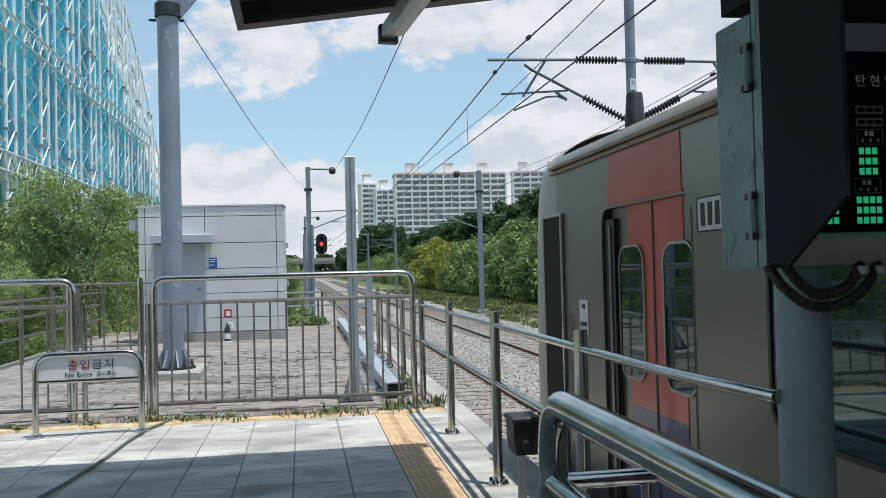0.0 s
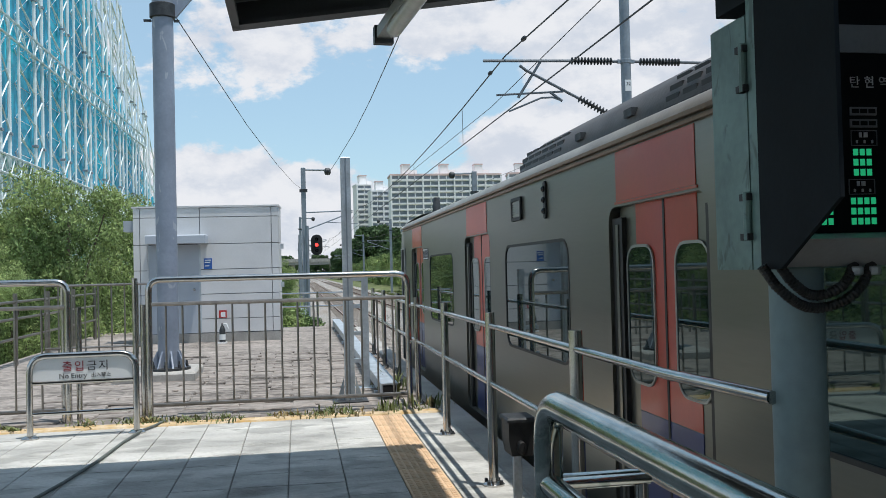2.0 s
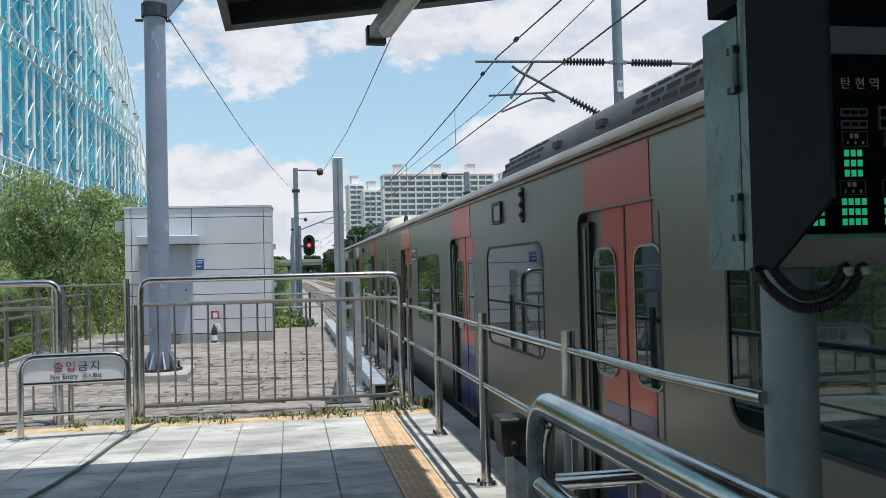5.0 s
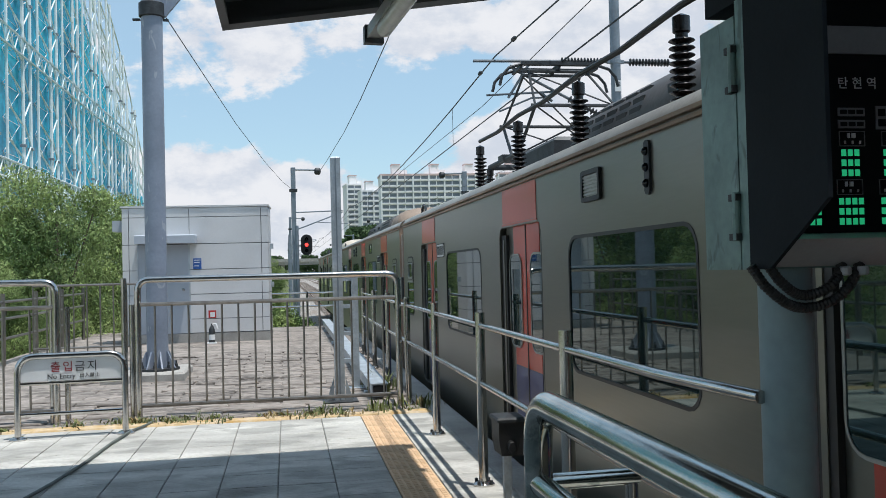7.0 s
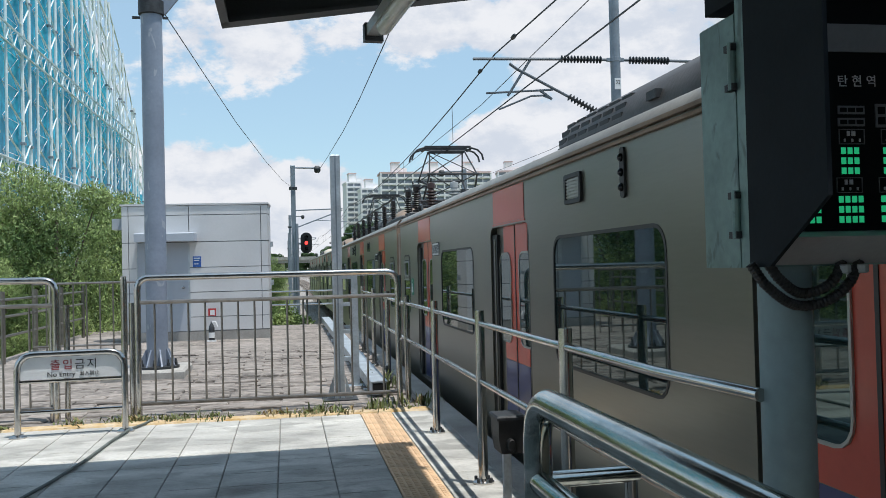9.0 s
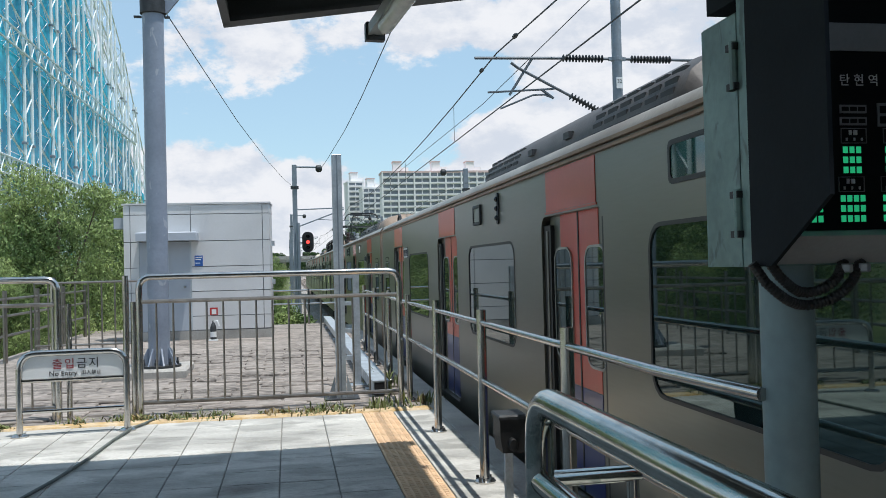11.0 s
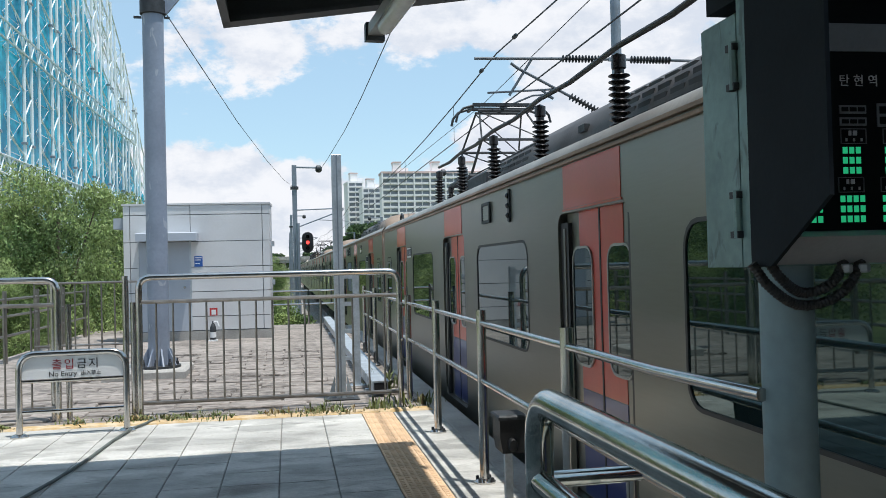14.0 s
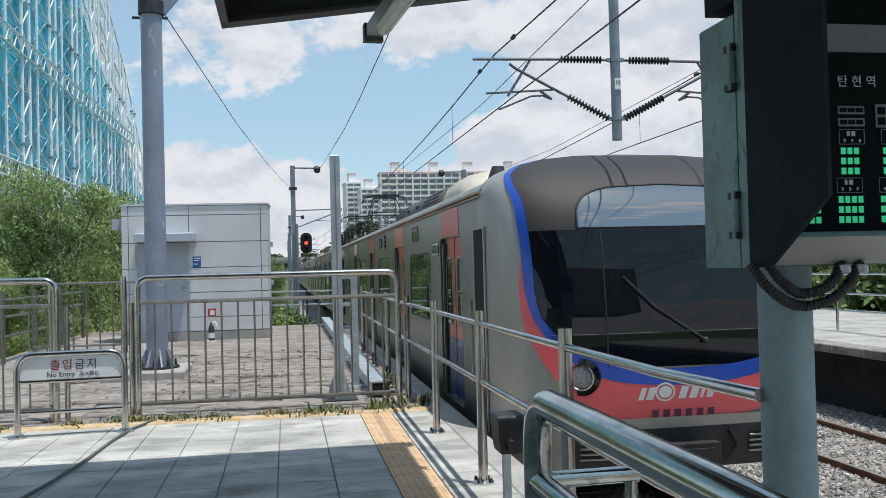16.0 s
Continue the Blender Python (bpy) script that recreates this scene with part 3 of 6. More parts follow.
# ---- service building ----
def service_house():
    h = thing("service_building", "small off-white panelled service building with a grey door", "building", at=pose(-0.4, 20.8, -0.03, 0, 0, -2.5))
    part("core", Shape().box(-3.2, -0.03, 0.03, 0.95, 0, 3.02), PANEL_JOINT, h, "dark recessed panel joints")
    part("plinth", Shape().box(-3.24, 0.005, -0.01, 1.0, 0, 0.2), CONCRETE, h, "grey concrete plinth")
    xs = [-3.23, -3.08, -1.76, -0.16, 0.0]
    zs = [0.215, 0.53, 1.09, 1.65, 2.23, 2.84, 3.06]
    for x0, x1 in zip(xs, xs[1:]):
        for z0, z1 in zip(zs, zs[1:]):
            if x0 == -3.08 and z1 < 2.3:
                x1b = -2.9
                part("panel", Shape().box(x0 + 0.008, x1b, 0.0, 0.035, z0 + 0.008, z1 - 0.008), PANEL, h)
                continue
            part("panel", Shape().box(x0 + 0.008, x1 - 0.008, 0.0, 0.035, z0 + 0.008, z1 - 0.008), PANEL, h)
    for y0, y1 in ((0.04, 0.96),):
        for z0, z1 in zip(zs, zs[1:]):
            part("panel", Shape().box(-0.035, 0.0, y0 + 0.006, y1 - 0.006, z0 + 0.008, z1 - 0.008), PANEL, h)
    part("roof_edge", Shape().box(-3.26, 0.02, -0.02, 1.0, 3.06, 3.1), PANEL, h)
    d = part("door", Shape().box(-2.9, -1.78, 0.012, 0.04, 0.215, 2.22), DOOR_GREY, h, "grey painted steel door")
    for x in (-2.93, -1.79):
        part("door_frame", Shape().box(x, x + 0.04, 0.0, 0.03, 0.215, 2.24), GALV, d)
    part("handle", Shape().turned([(0.03, 0), (0.03, 0.04), (0.018, 0.06)], (-1.9, 0.012, 1.2), (0, -1, 0), 12), STEEL, d)
    part("awning", Shape().box(-2.88, -1.58, -0.42, 0.02, 2.24, 2.43, chamfer=0.02), DOOR_GREY, h, "grey flat awning over the door")
    s = part("notice", Shape().box(-1.68, -1.5, -0.012, 0.0, 1.66, 1.9), mat("blue_notice", (0.02, 0.10, 0.36), 0.4, 0, 4, 0.08, 0), h, "blue notice board with unreadable white lines")
    for z, w in ((1.85, 0.14), (1.80, 0.12), (1.72, 0.1)):
        part("text_bar", Shape().box(-1.66, -1.66 + w, -0.016, -0.012, z, z + 0.018), SIGN_WHITE, s)
    part("side_box", Shape().box(-3.5, -3.24, 0.3, 0.7, 2.55, 2.8), DOOR_GREY, h, "small grey wall-mounted unit")
    for z in (1.2, 2.1):
        part("side_lamp", Shape().box(0.0, 0.07, 0.6, 0.7, z, z + 0.12), GALV, h)
    return h


service_house()


def extinguisher():
    e = thing("fire_extinguisher", "small grey fire extinguisher with a red sign", "fire extinguisher", at=pose(-1.66, 20.4, -0.03))
    part("cylinder", Shape().turned([(0.06, 0.0), (0.065, 0.02), (0.065, 0.3), (0.04, 0.37), (0.02, 0.4), (0.02, 0.44)], sides=16), DARK_IRON, e, smooth=True)
    part("label_band", Shape().turned([(0.067, 0.08), (0.067, 0.2)], sides=16), SIGN_WHITE, e, smooth=True)
    part("nozzle", Shape().tube([(0.0, 0, 0.42), (0.09, -0.02, 0.43), (0.13, -0.03, 0.32)], 0.018, 8), SIGN_WHITE, e, smooth=True)
    part("base", Shape().box(-0.1, 0.1, -0.08, 0.08, 0, 0.03), SIGN_WHITE, e)
    p = part("sign", Shape().box(-0.09, 0.08, 0.28, 0.29, 0.55, 0.72), mat("red_fire_sign", (0.45, 0.03, 0.03), 0.4, 0, 4, 0.08, 0), e, "red fire point sign")
    part("pictogram", Shape().box(-0.05, 0.05, 0.275, 0.28, 0.57, 0.68), SIGN_WHITE, p)
    return e


extinguisher()


def canopy_pole():
    p = thing("steel_pole", "tall blue-grey steel pole bolted to a concrete plinth", "pole", at=pose(-1.88, 13.6, 0))
    part("shaft", Shape().tube([(0, 0, 0.12), (0, 0, 3.5), (0, 0, 7.6)], 0.152, 28), POLE_PAINT, p, smooth=True)
    part("base_plate", Shape().turned([(0.31, 0.125), (0.31, 0.16), (0.2, 0.165)], sides=24), DARK_IRON, p, smooth=True)
    for a in range(0, 360, 45):
        g = radians(a + 20)
        m = pose(0, 0, 0.16) @ Matrix.Rotation(g, 4, "Z")
        part("gusset", Shape().prism([(0.15, -0.012, 0), (0.29, -0.012, 0), (0.27, -0.012, 0.03), (0.165, -0.012, 0.24), (0.15, -0.012, 0.24)], (0, 0.024, 0)), POLE_PAINT, p, at=m)
        part("anchor_bolt", Shape().turned([(0.022, 0), (0.022, 0.05), (0.012, 0.055), (0.012, 0.1)], sides=8), DARK_IRON, p, at=pose(0.26 * math.cos(g + 0.39), 0.26 * math.sin(g + 0.39), 0.16))
    part("collar", Shape().turned([(0.172, 5.30), (0.185, 5.31), (0.185, 5.5), (0.172, 5.51)], sides=28), DARK_IRON, p, smooth=True)
    part("bracket", Shape().prism([(0.14, -0.03, 5.35), (0.2, -0.03, 5.32), (0.55, -0.03, 5.75), (0.14, -0.03, 5.75)], (0, 0.06, 0)), POLE_PAINT, p)
    part("clamp", Shape().box(-0.27, -0.16, -0.02, 0.02, 5.25, 5.28).box(0.16, 0.24, -0.02, 0.02, 5.25, 5.28), DARK_IRON, p)
    b = tagged(part("concrete_footing", Shape().box(-2.6, -1.46, 13.15, 14.3, -0.03, 0.125, chamfer=0.03), CONCRETE), "low pale concrete footing under the steel pole", "footing")
    return p


canopy_pole()


def cable_pole():
    p = thing("galvanised_pole", "square galvanised steel pole on a base plate", "pole", at=pose(0.58, 10.45, -0.03))
    part("shaft", Shape().box(-0.056, 0.056, -0.056, 0.056, 0.02, 2.86, chamfer=0.01), GALV, p)
    part("flange", Shape().box(-0.008, 0.008, -0.062, -0.057, 0.02, 2.85), MAST_PAINT, p)
    part("base_plate", Shape().box(-0.2, 0.2, -0.2, 0.2, 0.0, 0.04), DARK_IRON, p)
    for x in (-0.15, 0.15):
        part("brace", Shape().prism([(x * 0.45, -0.01, 0.04), (x, -0.01, 0.04), (x * 0.45, -0.01, 0.3)], (0, 0.02, 0)), GALV, p)
    q = thing("cable_stand", "low galvanised cable stand with bracket arms", "cable stand", at=pose(0.86, 11.6, -0.03))
    part("upright", Shape().box(-0.04, 0.04, -0.04, 0.04, 0, 1.5), GALV, q)
    for z in (0.35, 0.7, 1.05, 1.4):
        part("arm", Shape().box(-0.22, 0.04, -0.03, 0.03, z, z + 0.05), GALV, q)
    part("foot", Shape().box(-0.15, 0.15, -0.12, 0.12, 0, 0.03), GALV, q)
    t = thing("cable_tray", "long galvanised steel cable tray on the slab", "cable tray")
    part("trough", Shape().box(0.95, 1.12, 10.4, 25, 0.03, 0.17), GALV, t)
    part("cover", Shape().box(0.935, 1.135, 10.38, 25, 0.17, 0.185), GALV, t)
    # the trough is solid: a black plate paints its shaded mouth
    part("open_end_shade", Shape().box(0.96, 1.11, 10.385, 10.4, 0.045, 0.16), HOLLOW_SHADE, t, "black plate painting the shade inside the tray's end")
    for k in range(7):
        part("support", Shape().box(0.9, 1.17, 10.9 + 2 * k, 11.0 + 2 * k, -0.03, 0.03), GALV, t)


# near-black for recesses that are painted on, not cut
HOLLOW_SHADE = mat("hollow_shade_black", (0.01, 0.01, 0.011), 0.9, 0, 5, 0.1, 0.0)
cable_pole()


def sensor():
    d = thing("edge_sensor", "black edge sensor box on a short steel stand", "sensor", at=pose(1.17, 4.8, 0))
    d.scale = (0.68, 0.68, 1.0)
    part("stand", Shape().box(-0.03, 0.03, -0.03, 0.03, 0, 0.5, chamfer=0.006), GALV, d)
    part("case", Shape().prism([(-0.09, -0.13, 0.56), (-0.07, -0.13, 0.48), (0.1, -0.13, 0.48), (0.12, -0.13, 0.66), (-0.09, -0.13, 0.66)], (0, 0.26, 0)), BLACK_RUBBER, d, "black moulded sensor case")
    part("lid", Shape().box(-0.105, 0.135, -0.145, 0.145, 0.66, 0.685, chamfer=0.01), DARK_IRON, d)
    part("lens_tube", Shape().turned([(0.035, 0), (0.035, 0.06), (0.03, 0.07)], (0.0, -0.13, 0.53), (0, -1, 0), 12), BLACK_RUBBER, d)
    return d


sensor()


def ribbed_hose(pts, r, pitch=0.011):
    """A corrugated hose along a line of points."""
    fine, ps = [], [Vector(p) for p in pts]
    for a, b in zip(ps, ps[1:]):
        n = max(2, round((b - a).length / pitch * 2))
        fine += [a.lerp(b, k / n) for k in range(n)]
    fine.append(ps[-1])
    s = Shape().tube(fine, r, 10)
    for k, p in enumerate(fine):
        if k % 2:
            for i in range(k * 10, k * 10 + 10):
                s.v[i] = tuple(p + (Vector(s.v[i]) - p) * 0.84)
    return s


def indicator():
    d = thing("train_indicator", "train approach display case with green lights on a post", "display")
    CASE = mat("sea_green_case_paint", (0.20, 0.315, 0.30), 0.45, 0.1, 3, 0.25, 0.04, 30, stain=((0.06, 0.09, 0.09), 7.0, (2, 2, 1), 0.6, 0.66, 0.6))
    VISOR = mat("matt_navy_visor", (0.011, 0.017, 0.023), 0.7, 0, 4, 0.15, 0.02, spec=0.2)
    BOARD = mat("black_display_board", (0.006, 0.0075, 0.008), 0.8, 0, 4, 0.2, 0.0, spec=0.1)
    SHELF = mat("grey_display_shelf", (0.33, 0.35, 0.37), 0.5, 0.1, 4, 0.1, 0.02)
    LED = mat("green_led", (0.03, 0.62, 0.26), 0.5, 0, 4, 0.02, 0.0, glow=0.42)
    DIM = mat("grey_display_text", (0.52, 0.53, 0.53), 0.6, 0, 4, 0.1, 0.0)
    FAINT = mat("faint_grey_display_frame", (0.18, 0.185, 0.19), 0.6, 0, 4, 0.1, 0.0, spec=0.2)
    part("post", Shape().tube([(1.45, 2.43, 0), (1.45, 2.43, 4)], 0.077, 28), mat("teal_grey_post_paint", (0.25, 0.355, 0.385), 0.5, 0.05, 2, 0.15, 0.04, 25), d, "blue-grey round post", smooth=True)
    part("case", Shape().box(1.30, 2.35, 2.405, 2.62, 1.475, 2.22, chamfer=0.006), CASE, d, "sea-green steel case")
    part("case_door", Shape().box(1.296, 2.35, 2.345, 2.39, 1.475, 2.26, chamfer=0.005), CASE, d, "sea-green hinged door frame")
    for z in (1.56, 1.99):
        h = part("hinge", Shape().tube([(1.287, 2.40, z), (1.287, 2.40, z + 0.14)], 0.012, 8), CASE, d, smooth=True)
        for k in (0, 0.115):
            part("knuckle", Shape().box(1.279, 1.30, 2.385, 2.43, z + k, z + k + 0.02), DARK_IRON, h)
    out = [(2.345, 1.475), (2.24, 1.478), (1.965, 1.65), (1.965, 2.5), (2.345, 2.5)]
    part("visor_side", Shape().prism([(1.296, y, z) for y, z in out], (0.012, 0, 0)), VISOR, d, "dark navy visor side")
    part("visor_top", Shape().box(1.31, 2.35, 1.965, 2.345, 2.49, 2.5), VISOR, d)
    part("top_box", Shape().box(1.31, 2.35, 2.345, 2.6, 2.26, 2.5), VISOR, d)
    part("shelf", Shape().prism([(1.31, 2.34, 1.48), (1.31, 2.31, 1.48), (1.31, 2.2, 1.555), (1.31, 2.34, 1.575)], (1.04, 0, 0)), SHELF, d, "pale grey sloping shelf")
    b = part("board", Shape().box(1.31, 2.35, 2.325, 2.345, 1.575, 2.49), BOARD, d, "black display board with green lights")
    part("header", Shape().box(1.5, 2.35, 2.318, 2.325, 2.09, 2.17), FAINT, b)
    for k, ch in enumerate("탄현역"):
        lettering("station_name", ch, 0.037, DIM, b, pose(1.587 + 0.046 * k, 2.32, 2.003, 90, 0, 0))
    for x0, z0 in ((1.57, 1.91), (1.57, 1.875)):
        q = part("text_plate", Shape().box(x0, x0 + 0.085, 2.321, 2.325, z0, z0 + 0.024), FAINT, b, "grey plate with unreadable dark text")
        for k in range(3):
            part("text_bar", Shape().box(x0 + 0.006 + 0.026 * k, x0 + 0.027 + 0.026 * k, 2.319, 2.321, z0 + 0.006, z0 + 0.018), BOARD, q)
    q = part("text_plate", Shape().box(1.69, 1.755, 2.321, 2.325, 1.872, 1.94), FAINT, b, "square grey plate with unreadable dark text")
    for k in range(4):
        part("text_bar", Shape().box(1.697 + 0.029 * (k % 2), 1.72 + 0.029 * (k % 2), 2.319, 2.321, 1.88 + 0.03 * (k // 2), 1.901 + 0.03 * (k // 2)), BOARD, q)
    for col in range(-1, 5):
        for row, n in ((0, 3), (1, 4)):
            x0 = 1.578 + 0.135 * col if row == 0 else 1.566 + 0.135 * col
            z0 = 1.795 if row == 0 else 1.655
            fx0, fx1, fz0, fz1 = x0 - 0.006, x0 + 0.076, z0 + 0.028, z0 + 0.072
            q = part("text_frame", Shape().box(fx0, fx1, 2.322, 2.325, fz0, fz0 + 0.002).box(fx0, fx1, 2.322, 2.325, fz1 - 0.002, fz1).box(fx0, fx0 + 0.002, 2.322, 2.325, fz0 + 0.002, fz1 - 0.002).box(fx1 - 0.002, fx1, 2.322, 2.325, fz0 + 0.002, fz1 - 0.002), FAINT, b)
            part("text_bar", Shape().box(x0 + 0.02, x0 + 0.028, 2.322, 2.325, z0 + 0.052, z0 + 0.066).box(x0 + 0.034, x0 + 0.046, 2.322, 2.325, z0 + 0.052, z0 + 0.066), DIM, q)
            for k in range(3):
                part("text_bar", Shape().box(x0 + 0.01 + 0.024 * k, x0 + 0.015 + 0.024 * k, 2.322, 2.325, z0 + 0.035, z0 + 0.044), DIM, q)
            for i in range(n):
                for j in range(3):
                    part("led", Shape().box(x0 + 0.021 * i, x0 + 0.021 * i + 0.015, 2.3235, 2.325, z0 - 0.029 * j, z0 - 0.029 * j + 0.019), LED, b)
    for x0, x1, z, sag in ((1.272, 1.61, 1.485, 0.122), (1.325, 1.555, 1.485, 0.086)):
        pts = [(x0 + (x1 - x0) * t / 10, 2.30 - 0.01 * math.sin(t), z - sag * math.sin(math.pi * t / 10) ** 0.7) for t in range(11)]
        part("cable_hose", ribbed_hose(pts, 0.0155), BLACK_RUBBER, d, "black corrugated cable hose")
    for x in (1.555, 1.61):
        part("cable_gland", Shape().turned([(0.016, 0), (0.022, 0.004), (0.022, 0.022), (0.017, 0.026)], (x, 2.3, 1.452), sides=8), GALV, d)
    return d


indicator()


# ---- overhead line and signal ----
def mast(x, y, arm=1, top=7.3, twin=False):
    m = thing("line_mast", "slim grey steel overhead line mast with a side arm", "mast", "overhead line masts", at=pose(x, y, -1.3))
    h = top + 1.3
    part("shaft", Shape().box(-0.13, 0.13, -0.13, 0.13, 0.0, h, chamfer=0.02), MAST_PAINT, m)
    part("footing", Shape().box(-0.35, 0.35, -0.35, 0.35, -0.15, 0.25), CONCRETE, m)
    part("top_arm", Shape().tube([(0, 0, h - 0.12), (arm * 1.3, 0, h - 0.15)], 0.05, 8), MAST_PAINT, m)
    part("pulley", Shape().turned([(0.1, -0.18), (0.2, -0.1), (0.2, 0.1), (0.1, 0.18)], (arm * 1.35, 0, h - 0.22), (1, 0, 0), 12), DARK_IRON, m, smooth=True)
    part("collar", Shape().box(-0.22, 0.22, -0.18, 0.18, h - 1.35, h - 1.2), DARK_IRON, m)
    reach = arm * 2.7
    part("cantilever", Shape().tube([(0, 0, h - 2.5), (reach, 0, h - 2.42)], 0.035, 6), MAST_PAINT, m)
    part("stay", Shape().tube([(0, 0, h - 3.5), (reach, 0, h - 2.5)], 0.035, 6), MAST_PAINT, m)
    part("registration_arm", Shape().tube([(reach * 0.45, 0, h - 3.05), (reach * 1.1, 0, h - 3.15)], 0.02, 6), MAST_PAINT, m)
    return m


for x, arm, ys in ((0.45, 1, (50, 95, 140, 185)), (10.6, -1, (52.4, 101, 143, 190))):
    for y in ys:
        mast(x, y, arm)


def rib_insulator(a, b, r=0.055, ribs=11):
    a, b = Vector(a), Vector(b)
    n = (b - a).length
    prof = [(0.02, 0)]
    for k in range(ribs):
        z, d = n * (k + 0.1) / ribs, n / ribs
        prof += [(0.024, z), (r, z + d * 0.3), (r, z + d * 0.42), (0.024, z + d * 0.7)]
    return Shape().turned(prof + [(0.02, n)], a, (b - a).normalized(), 12)


ARM_STEEL = mat("dull_dark_galvanised_arm", (0.10, 0.12, 0.14), 0.5, 0.4, 6, 0.2, 0.03, 60)


def drop_support():
    g = thing("catenary_support", "hanging steel drop tube with insulated wire arms", "overhead line", at=pose(5.6, 14.42, 0))
    part("tube", Shape().tube([(0, 0, 3.58), (0, 0, 9)], 0.085, 16), MAST_PAINT, g, smooth=True)
    plate_ = part("number_plate", Shape().box(-0.055, 0.055, -0.10, -0.09, 4.43, 4.62), SIGN_WHITE, g, "white mast number plate")
    lettering("mast_number", "32", 0.085, LETTER_BLACK, plate_, pose(0, -0.102, 4.55, 90, 0, 0))
    for z in (4.95, 3.95):
        part("clamp", Shape().turned([(0.09, -0.035), (0.1, -0.03), (0.1, 0.03), (0.09, 0.035)], (0, 0, z)).box(-0.15, 0.15, -0.025, 0.025, z - 0.03, z + 0.03), MAST_PAINT, g)
    for s in (-1, 1):
        a = part("upper_arm", Shape().tube([(s * 0.98, 0, 4.95), (s * 2.48, 0, 4.93)], 0.025, 8), ARM_STEEL, g, smooth=True)
        part("end_fitting", Shape().tube([(s * 0.1, 0, 4.95), (s * 0.3, 0, 4.95)], 0.024, 8), ARM_STEEL, a)
        part("insulator", rib_insulator((s * 0.24, 0, 4.95), (s * 0.98, 0, 4.95), 0.066, 13), DARK_IRON, a, "ribbed dark insulator", smooth=True)
        b = part("lower_arm", Shape().tube([(s * 0.82, 0, 4.30), (s * 1.75, 0, 4.78), (s * 1.86, 0, 4.86)], 0.025, 8), ARM_STEEL, g, smooth=True)
        part("insulator", rib_insulator((s * 0.14, 0, 3.95), (s * 0.86, 0, 4.32), 0.066, 13), DARK_IRON, b, "ribbed dark insulator", smooth=True)
        part("link", Shape().tube([(s * 1.48, 0, 4.96), (s * 1.9, 0, 4.32)], 0.022, 6), ARM_STEEL, g)
        part("registration_tube", Shape().tube([(s * 1.12, 0, 4.43), (s * 2.27, 0, 4.36)], 0.018, 6), ARM_STEEL, g)
        part("steady_arm", Shape().tube([(s * 1.14, 0, 4.27), (s * 1.3, 0, 4.33), (s * 1.5, 0, 4.32), (s * 2.06, 0, 4.09)], 0.016, 6), ARM_STEEL, g, smooth=True)
        part("drop_bracket", Shape().tube([(s * 1.35, 0, 4.42), (s * 1.14, 0, 4.27)], 0.024, 6), ARM_STEEL, g)
    return g


drop_support()


def overhead_wires():
    spans = [-30, 14.42, 50, 95, 140, 185, 230]
    for cx in (3.5, 7.66):
        w = thing("overhead_line", "thin dark contact and messenger wires with droppers", "overhead line", "overhead wires")
        part("contact_wire", Shape().tube([(cx, y, 4.09) for y in spans], 0.011, 6), DARK_IRON, w)
        pts, drops = [], []
        for a, b in zip(spans, spans[1:]):
            for k in range(9):
                t = k / 9
                y = a + (b - a) * t
                z = 5.02 - 0.42 * 4 * t * (1 - t)
                pts.append((cx, y, z))
                if k in (1, 3, 4, 6, 7):
                    drops.append((y, z))
        part("messenger_wire", Shape().tube(pts, 0.012, 6), DARK_IRON, w)
        for y, z in drops:
            part("dropper", Shape().tube([(cx, y, 4.09), (cx, y, z)], 0.005, 4), DARK_IRON, w)
        for y in (13.2, 15.6):
            part("wire_sleeve", Shape().turned([(0.012, -0.1), (0.035, -0.06), (0.035, 0.06), (0.012, 0.1)], (cx, y, 4.99), (0, 1, 0), 8), DARK_IRON, w)

    def line(pts, label, r=0.008):
        f = thing("feeder_wire", label, "wire", "feeder wires")
        part("strand", Shape().tube(pts, r, 5), DARK_IRON, f)
    line([(2.25, -5, 7.2), (2.18, 9, 6.5), (2.12, 18, 6.19), (2.05, 24, 6.1), (1.99, 30, 6.15), (1.89, 40, 6.48), (1.78, 50, 6.87)], "thin feeder wire above the platform edge", 0.011)
    line([(-1.7, 13.6, 5.34), (-1.16, 22.7, 5.22), (-0.62, 31.8, 5.32), (-0.09, 40.9, 5.58), (0.45, 50, 6.04)], "thin stay wire from the pole to the mast")
    line([(4.6, -10, 6.1), (4.5, 20, 5.2), (4.4, 50, 5.4), (4.4, 140, 5.6)], "thin return wire between the tracks")
    line([(9.2, -10, 6.4), (9.2, 30, 5.5), (9.3, 52, 5.9), (9.3, 143, 5.9)], "thin feeder wire along the far track")


overhead_wires()


